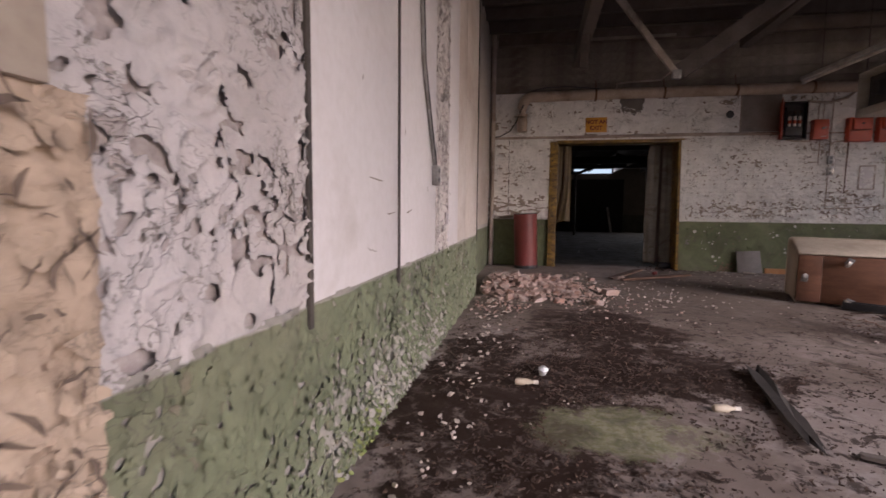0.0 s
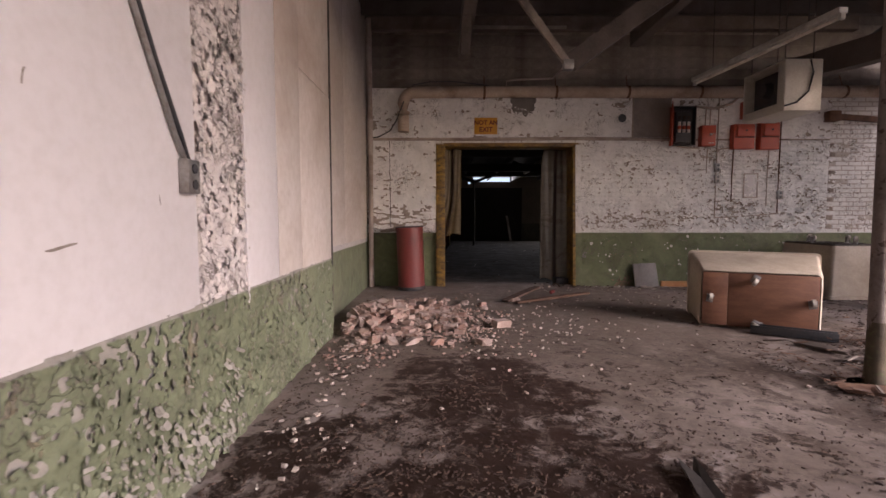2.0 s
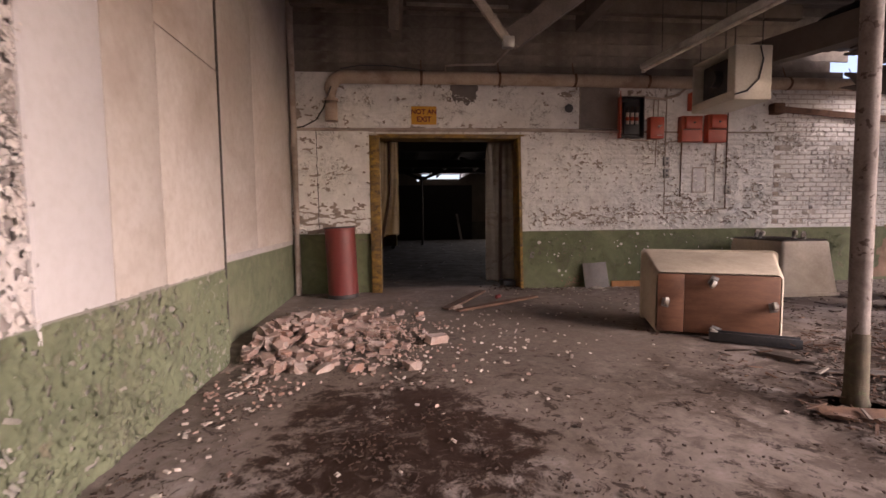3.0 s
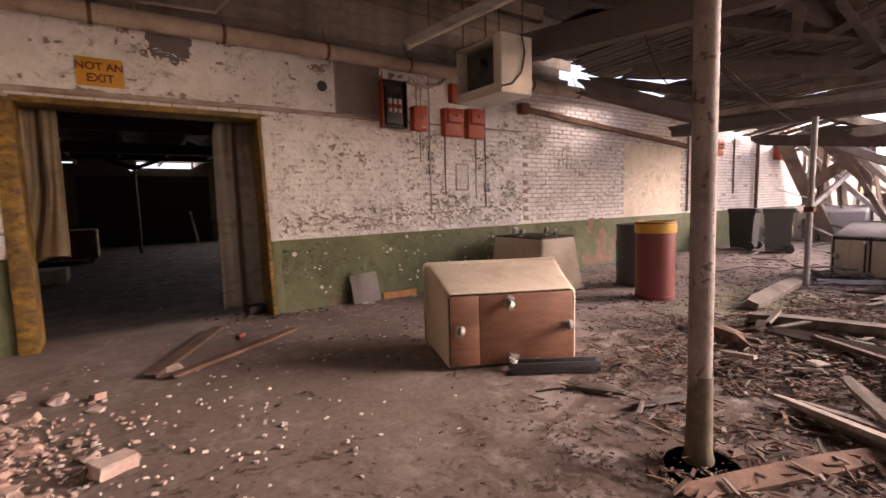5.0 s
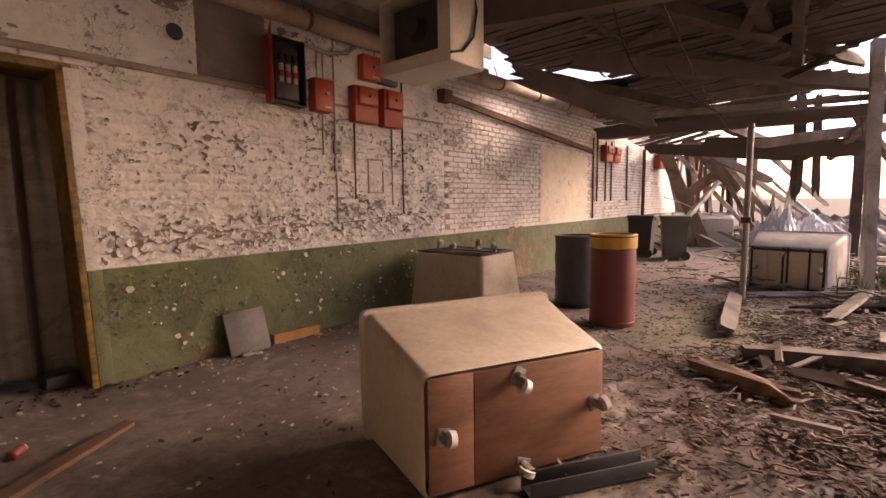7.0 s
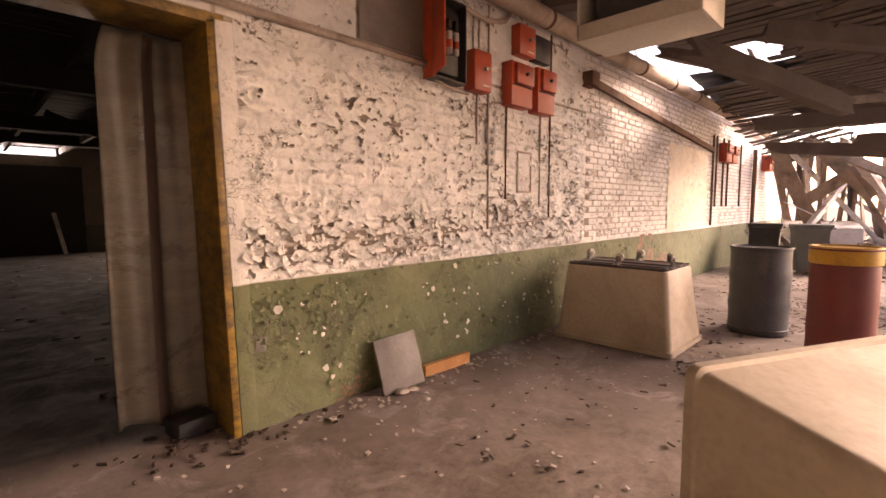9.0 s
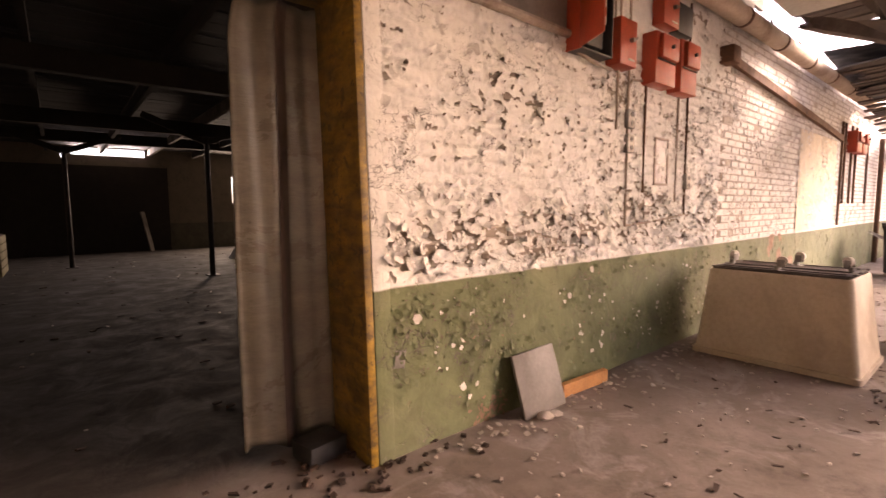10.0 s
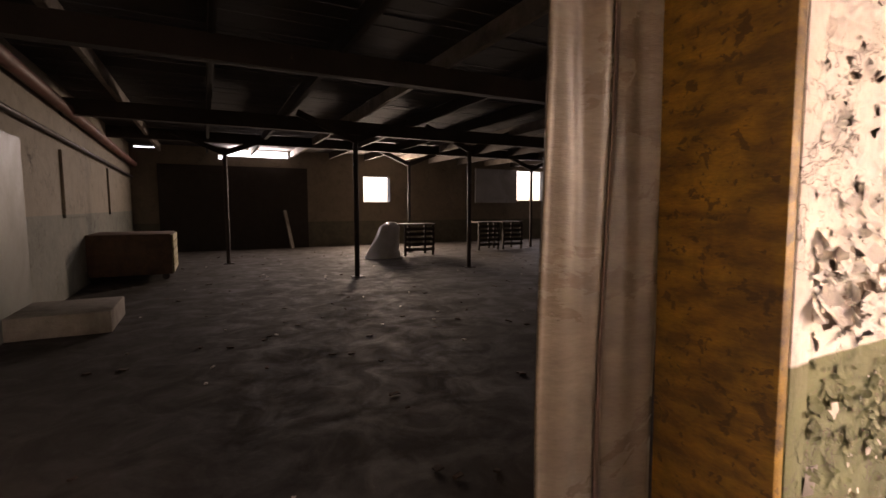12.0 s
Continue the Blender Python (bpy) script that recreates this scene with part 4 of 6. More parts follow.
def hall_post(x, y, top):
    e = thing("steel_post", pose(x, y, 0), "slim dark steel post with a foot plate", "post", "posts of the far hall")
    part("shaft", rod(bmesh.new(), (0, 0, 0.01), (0, 0, top), 0.05, None, 14), IRON, e)
    part("foot_plate", box(bmesh.new(), -0.12, 0.12, -0.12, 0.12, 0.0, 0.015, 0.003), IRON, e)
    part("head_plate", box(bmesh.new(), -0.14, 0.14, -0.08, 0.08, top - 0.02, top, 0.003), IRON, e)
    for s in (-1, 1):
        part("brace", timber_mesh(1.2, 0.08, 0.12), HALL_TIMBER, e).matrix_local = along((0, 0, top - 0.12), (s * 1.05, 0, top + 0.3))


for x, y in ((4.39, 18.78), (7.2, 19.1), (2.15, 22.4), (7.4, 23.2), (11.0, 19.0), (12.0, 23.0)):
    hall_post(x, y, 2.86)
solid("wall_pipe", sweep(bmesh.new(), [(-0.18, 11.0, 3.1), (-0.18, 16, 3.02), (-0.18, 21, 2.86), (-0.18, 26.4, 2.7)], 0.085, 14), RED_PIPE, "red oxide pipe along the hall's side wall", "pipe")
solid("wall_pipe", sweep(bmesh.new(), [(-0.24, 11.0, 2.6), (-0.24, 26.4, 2.32)], 0.04, 10), IRON, "thin dark pipe along the hall's side wall", "pipe")
structure("trim", box(bmesh.new(), -0.3, -0.27, 11.0, 16.9, 0.0, 2.25, 0.004), surface("grey_green_panel", (0.2, 0.215, 0.175), (0.165, 0.175, 0.145), (0.12, 0.11, 0.085), 2, 0.4), "grey-green sheet panel on the side wall", "wall panel")
for y0 in (18.7, 22.6):
    structure("trim", box(bmesh.new(), -0.3, -0.26, y0, y0 + 1.6, 1.25, 2.3, 0.004), HALL_WEST, "pale panel on the hall's side wall", "wall panel")
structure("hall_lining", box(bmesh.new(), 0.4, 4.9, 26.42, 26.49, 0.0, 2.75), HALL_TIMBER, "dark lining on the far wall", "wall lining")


def crate_cart():
    e = thing("wooden_cart", pose(-0.37, 20.05, 0), "large dark brown wooden cart with a slatted end", "cart")
    part("body", box(bmesh.new(), 0.0, 1.42, 0.0, 1.4, 0.12, 0.9, 0.012), TIMBER_ROT, e)
    for k in range(5):
        part("slat", box(bmesh.new(), 1.43, 1.46, 0.0, 1.4, 0.14 + k * 0.152, 0.27 + k * 0.152, 0.004), CRATE_YELLOW, e, "yellowed slat")
    for x in (0.15, 1.3):
        for y in (0.15, 1.25):
            part("wheel", rod(bmesh.new(), (x, y - 0.02, 0.06), (x, y + 0.02, 0.06), 0.06), IRON, e)


def slatted_rack(x, y, w, n, name, label):
    e = thing(name, pose(x, y, 0), label, "rack", "slatted racks")
    for cx in (0.03, w - 0.03):
        for cy in (0.03, 0.6):
            part("leg", box(bmesh.new(), cx - 0.03, cx + 0.03, cy - 0.03, cy + 0.03, 0.0, 0.9, 0.004), HALL_TIMBER, e)
    for k in range(n):
        part("slat", box(bmesh.new(), 0.0, w, -0.02, 0.0, 0.14 + k * 0.15, 0.23 + k * 0.15, 0.004), HALL_TIMBER, e)
    part("top_board", box(bmesh.new(), -0.02, w + 0.02, -0.03, 0.66, 0.9, 0.93, 0.004), TIMBER_GREY, e)
    return e


crate_cart()
slatted_rack(6.75, 22.0, 0.95, 5, "slatted_rack", "dark slatted wooden rack on the hall floor")
slatted_rack(9.6, 22.6, 0.8, 5, "slatted_rack", "dark slatted wooden rack with a worktop")
slatted_rack(10.55, 22.6, 0.8, 5, "slatted_rack", "dark slatted wooden rack with a worktop")
bm = bmesh.new()
lathe(bm, [(0.5, 0.0), (0.44, 0.2), (0.34, 0.55), (0.26, 0.85), (0.14, 0.98), (0.02, 1.0)], 28)
for v in bm.verts:
    v.co += Vector((noise.noise(v.co * 5), noise.noise(v.co * 5 + Vector((9, 0, 0))), 0)) * 0.09
    v.co.x += 0.25 * v.co.z
film = solid("plastic_sheet", bm, PLASTIC_FILM, "crumpled white plastic sheet draped beside a rack", "plastic sheet")
film.matrix_world = pose(6.1, 22.1, 0)
bm = bmesh.new()
box(bm, 0, 0.95, 0, 1.0, 0.0, 0.25, 0.012)
slab = solid("low_plinth", bm, MASONRY_RAW, "low pale masonry plinth on the hall floor", "plinth")
slab.matrix_world = pose(-0.28, 15.9, 0)
timber("leaning_board", (4.3, 26.1, 0.0), (4.1, 26.35, 1.3), 0.14, 0.04, TIMBER_PALE, "pale board leaning on the far wall", "board")
structure("hall_partition", box(bmesh.new(), 11.7, 13.75, 26.3, 26.4, 1.6, 3.0), surface("pale_blue_board", (0.5, 0.52, 0.56), (0.42, 0.44, 0.48), (0.25, 0.24, 0.24), 3, 0.6), "pale board partition high in the hall", "partition")

# ---- things of the first hall ----


def caster(parent, m):
    c = part("caster", box(rod(bmesh.new(), (0, 0, 0), (0, 0, -0.045), 0.024), -0.045, 0.045, -0.035, 0.035, -0.006, 0.002, 0.002), STEEL, parent, "steel caster")
    c.matrix_local = m
    f = part("fork", box(box(bmesh.new(), -0.005, 0.05, -0.026, -0.02, -0.1, -0.035, 0.002), -0.005, 0.05, 0.02, 0.026, -0.1, -0.035, 0.002), STEEL, c)
    part("wheel", rod(bmesh.new(), (0.03, -0.016, -0.088), (0.03, 0.016, -0.088), 0.04, None, 20), CERAMIC, c, "pale caster wheel")
    return f


def tub_cart(m, base, rim, height, skin, bottom, label, straps=False, group="tub carts"):
    """A tapered tub on casters. base and rim: (x0, x1, y0, y1) of the closed and the open end, height apart along z."""
    e = thing("tub_cart", m, label, "tub cart", group)
    bm = bmesh.new()

    def ring(r, z, inset, rad=0.05):
        x0, x1, y0, y1 = r[0] + inset, r[1] - inset, r[2] + inset, r[3] - inset
        out = []
        for cx, cy, a0 in ((x1 - rad, y1 - rad, 0), (x0 + rad, y1 - rad, 90), (x0 + rad, y0 + rad, 180), (x1 - rad, y0 + rad, 270)):
            for k in range(5):
                a = radians(a0 + 22.5 * k)
                out.append(bm.verts.new((cx + rad * math.cos(a), cy + rad * math.sin(a), z)))
        return out

    lip = tuple(c + s * 0.02 for c, s in zip(rim, (-1, 1, -1, 1)))
    mid = lambda f: tuple(b + (r - b) * f for b, r in zip(base, rim))
    rings = [ring(base, 0.0, 0.0), ring(mid(0.03), 0.02, -0.012), ring(mid(0.5), height * 0.5, -0.006), ring(rim, height - 0.05, 0), ring(lip, height - 0.045, 0.0), ring(lip, height, 0.0), ring(rim, height, 0.03), ring(mid(0.5), height * 0.5, 0.025), ring(base, 0.03, 0.03)]
    for one, two in zip(rings, rings[1:]):
        for k in range(20):
            bm.faces.new((one[k], one[(k + 1) % 20], two[(k + 1) % 20], two[k]))
    bm.faces.new(rings[-1])
    part("shell", bm, skin, e)
    x0, x1, y0, y1 = base
    w, d = x1 - x0, y1 - y0
    cut = [x0 + 0.012, x0 + w * 0.76, x1 - 0.012]
    for a, b in zip(cut, cut[1:]):
        part("bottom_board", box(bmesh.new(), a + 0.002, b - 0.002, y0 + 0.015, y1 - 0.015, -0.016, 0.004, 0.003), bottom, e, "plywood bottom board")
    if straps:
        for a, b, c, f in ((x0 + 0.02, x1 - 0.02, y0 + 0.02, y0 + 0.055), (x0 + 0.02, x1 - 0.02, y1 - 0.055, y1 - 0.02), (x0 + 0.02, x0 + 0.05, y0, y1), (x1 - 0.05, x1 - 0.02, y0, y1), (x0 + w * 0.47, x0 + w * 0.5, y0, y1), (x0 + w * 0.53, x0 + w * 0.56, y0, y1), (x0 + w * 0.2, x0 + w * 0.23, y0, y1)):
            part("strap", box(bmesh.new(), a, b, c, f, -0.024, -0.014, 0.002), IRON, e, "black steel strap")
    for cx, cy, r in ((x0 + 0.07, y0 + d / 2, 80), (x1 - 0.09, y0 + d / 2, 100), (x0 + w / 2, y0 + 0.06, 20), (x0 + w / 2 + 0.03, y1 - 0.07, -60)):
        caster(e, pose(cx, cy, -0.016, 0, 0, r))
    return e


def axes(origin, x, y, z):
    m = Matrix((x, y, z)).transposed().to_4x4()
    m.translation = origin
    return m


FZ_O, FZ_E = (10.97, 5.82, 0.012), Vector((11.1, 6.8, 0))
FZ_W = (FZ_E - Vector((FZ_O[0], FZ_O[1], 0))).length
FZ_X = tuple((FZ_E - Vector((FZ_O[0], FZ_O[1], 0))).normalized())
FZ_Z = (FZ_X[1], -FZ_X[0], 0)
tub_cart(axes((4.73, 6.77, 0.012), (-0.8926, 0.4509, 0), (0, 0, 1), (0.4509, 0.8926, 0)), (0.0, 1.087, 0.0, 0.62), (-0.12, 1.195, 0.0, 0.78), 0.75, TUB, PLYWOOD, "cream tub cart tipped on its side, brown plywood bottom showing")
tub_cart(axes((6.66, 9.98, 0.8), (1, 0, 0), (0, -1, 0), (0, 0, -1)), (0.0, 0.72, 0.0, 1.02), (-0.1, 0.82, -0.08, 1.12), 0.79, TUB, TIMBER_DARK, "cream tub cart turned upside down by the wall", True)
tub_cart(axes(FZ_O, FZ_X, (0, 0, 1), FZ_Z), (0.0, FZ_W, 0.0, 0.66), (-0.12, FZ_W + 0.12, 0.0, 0.85), 0.9, TUB_WHITE, HEATER_SKIN, "white tub cart lying on its side, black straps on its bottom", True)
tub_cart(axes((18.0, 8.0, 0.012), (-0.25, 0.968, 0), (0, 0, 1), (0.968, 0.25, 0)), (0.0, 1.5, 0.0, 0.8), (-0.1, 1.6, 0.0, 0.95), 1.0, TUB_WHITE, TUB_WHITE, "white tub cart far down the wall")

# black steel channel in front of the tipped cart
bm = bmesh.new()
box(bm, 0, 0.72, -0.06, 0.06, 0.0, 0.012, 0.002)
box(bm, 0, 0.72, -0.06, -0.048, 0.012, 0.085, 0.002)
box(bm, 0, 0.72, 0.048, 0.06, 0.012, 0.085, 0.002)
rail = solid("steel_channel", bm, BLACK_PLASTIC, "black steel channel lying before the tipped cart", "channel")
rail.matrix_world = along((4.1, 6.9, 0.012), (4.66, 6.53, 0.012))


def drum(name, x, y, r, h, body, label, band=None, tilt=(0, 0), rim=BLACK_PLASTIC, hoops=False):
    e = thing(name, pose(x, y, 0.01, *tilt), label, "drum")
    prof = [(r * 0.96, 0.0), (r, 0.015), (r, 0.03)]
    for k in range(1, 12):
        z = h * k / 12
        bulge = 0.012 if hoops and k in (4, 8) else (0.002 * math.sin(k * 2.3))
        prof.append((r + bulge, z))
    prof += [(r, h - 0.03), (r + 0.008, h - 0.025), (r + 0.008, h), (r - 0.012, h), (r - 0.014, h - 0.05), (0.01, h - 0.055)]
    part("body", lathe(bmesh.new(), prof, 40), body, e)
    part("rim", lathe(bmesh.new(), [(r + 0.004, h - 0.012), (r + 0.014, h - 0.006), (r + 0.012, h + 0.006), (r - 0.01, h + 0.006), (r - 0.014, h - 0.01)], 40), rim, e)
    if band:
        part("band", lathe(bmesh.new(), [(r + 0.004, h - 0.15), (r + 0.0125, h - 0.145), (r + 0.0125, h - 0.028), (r + 0.004, h - 0.024)], 40), band, e, "yellow band")
    part("foot", lathe(bmesh.new(), [(r - 0.01, -0.005), (r + 0.006, 0.0), (r + 0.007, 0.05), (r + 0.001, 0.055)], 40), rim if not band else RED_DRUM, e)
    return e


drum("fibre_drum", 7.57, 7.74, 0.25, 1.04, RED_DRUM, "dull red drum with a yellow top band", YELLOW_BAND, rim=YELLOW_BAND)
drum("plastic_drum", 8.3, 8.5, 0.29, 0.95, DRUM_BLUE, "black plastic drum beside the red drum", hoops=True)
drum("fibre_drum", 0.29, 9.9, 0.225, 1.06, RED_DRUM, "dull red drum leaning in the corner by the doorway", tilt=(0, -2, 0))


def wheelie_bin(x, y, turn, skin, label):
    e = thing("wheelie_bin", pose(x, y, 0, 0, 0, turn), label, "bin", "wheelie bins")
    bm = bmesh.new()
    lower = []
    for z, w, d in ((0.05, 0.24, 0.24), (0.5, 0.255, 0.26), (0.9, 0.27, 0.28), (0.92, 0.285, 0.3), (0.97, 0.285, 0.3)):
        lower.append([bm.verts.new((sx * w, sy * d, z)) for sx, sy in ((-1, -1), (1, -1), (1, 1), (-1, 1))])
    for one, two in zip(lower, lower[1:]):
        for k in range(4):
            bm.faces.new((one[k], one[(k + 1) % 4], two[(k + 1) % 4], two[k]))
    bm.faces.new(lower[0][::-1])
    bm.faces.new(lower[-1])
    bmesh.ops.bevel(bm, geom=[d for d in bm.edges if abs(d.verts[0].co.z - d.verts[1].co.z) > 0.02], offset=0.03, segments=2, affect="EDGES")
    part("body", bm, skin, e)
    part("lid", box(bmesh.new(), -0.29, 0.29, -0.31, 0.33, 0.97, 1.03, 0.02), skin, e)
    part("handle", rod(bmesh.new(), (-0.25, 0.35, 0.95), (0.25, 0.35, 0.95), 0.018), skin, e)
    for s in (-1, 1):
        part("wheel", rod(bmesh.new(), (s * 0.27, 0.22, 0.1), (s * 0.32, 0.22, 0.1), 0.1, None, 24), BLACK_PLASTIC, e)


wheelie_bin(14.3, 8.7, 200, BIN_GREY, "grey-green wheelie bin with its lid shut")
wheelie_bin(14.5, 9.5, 185, BLACK_PLASTIC, "dark wheelie bin against the wall")

# boards by the wall and on the floor
bm = bmesh.new()
box(bm, 0, 0.4, -0.012, 0.012, 0, 0.42, 0.004)
gb = solid("grey_board", bm, GREY_BOARD, "grey slate-like board leaning on the green wall", "board")
gb.matrix_world = pose(4.2, 10.13, 0.0, -16, -3, -3)
timber("pine_offcut", (4.68, 10.2, 0.055), (5.22, 10.18, 0.055), 0.045, 0.095, FRESH_WOOD, "orange pine offcut lying along the wall", "offcut", rough=0.002)
timber("floor_plank", (2.45, 10.0, 0.03), (1.72, 8.66, 0.025), 0.13, 0.028, TIMBER_ROT, "brown plank lying before the doorway", "plank", "planks by the doorway", ragged=0.05)
timber("floor_plank", (3.1, 9.28, 0.045), (1.86, 8.52, 0.03), 0.1, 0.03, TIMBER_ROT, "split brown plank lying before the doorway", "plank", "planks by the doorway", ragged=0.06)
timber("charred_plank", (2.02, 4.15, 0.03), (1.82, 3.02, 0.03), 0.085, 0.035, HALL_TIMBER, "dark rotten plank on the muddy floor", "plank", rough=0.022, ragged=0.3)
timber("charred_plank", (1.98, 3.0, 0.02), (2.38, 2.86, 0.02), 0.05, 0.02, TIMBER_DARK, "dark rotten plank on the muddy floor", "plank", ragged=0.1)
timber("pale_beam", (7.72, 6.6, 0.07), (9.72, 6.8, 0.09), 0.17, 0.1, TIMBER_PALE, "pale-painted beam end on the floor", "beam", roll=18, ragged=0.08)
timber("floor_beam", (7.05, 6.35, 0.07), (7.55, 4.6, 0.08), 0.15, 0.13, TIMBER_GREY, "grey beam lying in the debris", "beam", ragged=0.1)
timber("rotten_log", (6.5, 6.6, 0.06), (6.15, 6.0, 0.06), 0.14, 0.1, TIMBER_ROT, "rotten brown log end", "log", ragged=0.2, rough=0.03)
timber("white_pipe", (10.2, 6.7, 0.04), (12.3, 3.9, 0.05), 0.06, 0.06, TIMBER_WHITE, "white pole lying across the floor", "pole")
for a, b, w, m in (
    ((5.05, 5.34, 0.06), (4.6, 4.4, 0.12), 0.08, TIMBER_PALE), ((5.12, 5.25, 0.04), (4.85, 4.3, 0.08), 0.08, TIMBER_GREY), ((5.62, 5.17, 0.1), (4.8, 4.65, 0.1), 0.08, TIMBER_PALE),
    ((5.0, 5.2, 0.05), (4.6, 4.2, 0.06), 0.1, TIMBER_GREY), ((6.75, 5.2, 0.1), (6.3, 4.75, 0.08), 0.14, TIMBER_PALE), ((6.7, 6.0, 0.07), (6.5, 5.1, 0.1), 0.12, TIMBER_GREY),
    ((8.95, 5.75, 0.08), (10.6, 5.4, 0.14), 0.18, TIMBER_PALE), ((6.6, 5.6, 0.1), (6.0, 4.6, 0.1), 0.1, TIMBER_ROT), ((9.5, 6.1, 0.06), (10.6, 4.6, 0.1), 0.15, TIMBER_GREY),
    ((3.66, 5.22, 0.03), (4.7, 4.8, 0.04), 0.11, TIMBER_ROT), ((4.3, 5.9, 0.03), (4.9, 5.7, 0.04), 0.08, TIMBER_DARK), ((4.4, 6.1, 0.03), (4.2, 6.45, 0.03), 0.06, TIMBER_GREY),
):
    timber("broken_board", a, b, w, 0.035, m, "broken board lying in the debris", "board", "broken boards", random.uniform(-25, 25), 0.006, 0.15)


def steel_post():
    e = thing("roof_post", pose(4.0, 5.355, 0), "round steel roof post with flaking grey-brown paint", "post")
    top = (-0.02, 0.02, 4.1)
    bm = bmesh.new()
    sweep(bm, [Vector((0, 0, 0)).lerp(Vector(top), k / 30) + Vector((noise.noise(Vector((k, 0, 3))), noise.noise(Vector((k, 5, 3))), 0)) * 0.002 for k in range(31)], 0.057, 20)
    part("shaft", bm, POST_PAINT, e)
    part("collar", lathe(bmesh.new(), [(0.075, 0.0), (0.076, 0.02), (0.066, 0.07), (0.063, 0.2), (0.061, 0.36), (0.0585, 0.47)], 20), MOSSY_RUST, e, "rusted foot of the post")


steel_post()
# Flat dark disc: its colour paints the shade of a broken hollow.
bm = bmesh.new()
lathe(bm, [(0.3, 0.001), (0.26, 0.003), (0.2, 0.001)], 28)
for v in bm.verts:
    v.co += Vector((noise.noise(v.co * 4) * 0.08, noise.noise(v.co * 4 + Vector((5, 5, 0))) * 0.05, 0))
pit = solid("floor_pit", bm, LITTER, "flat dark disc painting the shade of a hollow round the post", "hole", "", "structure")
pit.matrix_world = pose(3.94, 5.3, 0.006)
e = thing("prop_post", pose(9.8, 6.72, 0), "thin galvanised prop post with clamps", "post")
part("shaft", rod(bmesh.new(), (0, 0, 0.01), (0.05, 0, 2.45), 0.04, None, 14), STEEL, e)
part("foot_plate", box(bmesh.new(), -0.1, 0.1, -0.1, 0.1, 0, 0.012, 0.003), STEEL, e)
part("clamp", box(bmesh.new(), -0.04, 0.06, -0.06, 0.06, 1.1, 1.18, 0.006), RUST, e)

# white tapered buckets and a barrel in the debris
for x, y, r, l, turn, m, label in ((7.5, 4.75, 0.3, 0.8, -40, BIN_GREY, "grey-green barrel lying in the debris"), (6.05, 4.62, 0.17, 0.5, -35, TUB_WHITE, "pale bucket lying in the debris")):
    e = thing("fallen_bucket", pose(x, y, r + 0.02, 0, 90, turn), label, "bucket")
    part("body", lathe(bmesh.new(), [(r * 0.8, 0.0), (r * 0.97, l), (r, l + 0.005), (r, l + 0.03), (r - 0.02, l + 0.03), (r * 0.77, 0.03), (0.01, 0.03)], 32), m, e)
    part("hoop", lathe(bmesh.new(), [(r * 0.95, l * 0.82), (r * 1.0, l * 0.83), (r * 1.0, l * 0.87), (r * 0.96, l * 0.88)], 32), m, e)
solid("blue_strap", sweep(bmesh.new(), [(5.95, 4.98, 0.04), (5.94, 4.97, 0.15), (5.96, 4.96, 0.26), (5.98, 4.95, 0.3)], 0.022, 10), BLUE, "short blue plastic tube in the debris", "tube")

# ---- fittings on the long wall ----


def switch_box(x0, x1, z0, z1, y1, label, raised=True):
    e = thing("switch_box", pose(x0, WALL_Y, z0), label, "switch box", "red switch boxes")
    w, h, d = x1 - x0, z1 - z0, WALL_Y - y1
    part("body", box(bmesh.new(), 0, w, -d, -0.002, 0, h, 0.01), SWITCH_RED, e)
    if raised:
        part("cover", box(bmesh.new(), w * 0.1, w * 0.92, -d - 0.045, -d + 0.002, h * 0.48, h * 0.95, 0.018), SWITCH_RED, e)
        part("knob", rod(bmesh.new(), (w * 0.5, -d - 0.046, h * 0.72), (w * 0.5, -d - 0.07, h * 0.72), 0.016), IRON, e, "dark switch knob")
        part("hinge", box(bmesh.new(), w * 0.05, w * 0.95, -d - 0.012, -d, h * 0.45, h * 0.475, 0.003), IRON, e)
    else:
        part("knob", rod(rod(bmesh.new(), (w * 0.6, -d, h * 0.55), (w * 0.6, -d - 0.03, h * 0.55), 0.018), (w * 0.6, -d - 0.02, h * 0.55), (w * 0.78, -d - 0.03, h * 0.6), 0.008), STEEL, e, "steel switch handle")
        part("label_plate", box(bmesh.new(), w * 0.5, w * 0.85, -d - 0.004, -d + 0.001, h * 0.12, h * 0.16), CERAMIC, e, "pale label plate")
    return e


switch_box(5.29, 5.53, 2.46, 2.81, 10.16, "orange-red switch box with a steel handle", False)
switch_box(5.84, 6.2, 2.41, 2.83, 10.16, "orange-red switch box with a raised cover")
switch_box(6.3, 6.63, 2.4, 2.86, 10.16, "orange-red switch box with a raised cover")
for x0, x1 in ((13.7, 14.15), (14.25, 14.7)):
    switch_box(x0, x1, 2.38, 2.78, 10.14, "faded orange switch box far down the wall")
switch_box(18.2, 18.8, 2.4, 2.85, 10.1, "faded orange switch box by a pipe far down the wall")


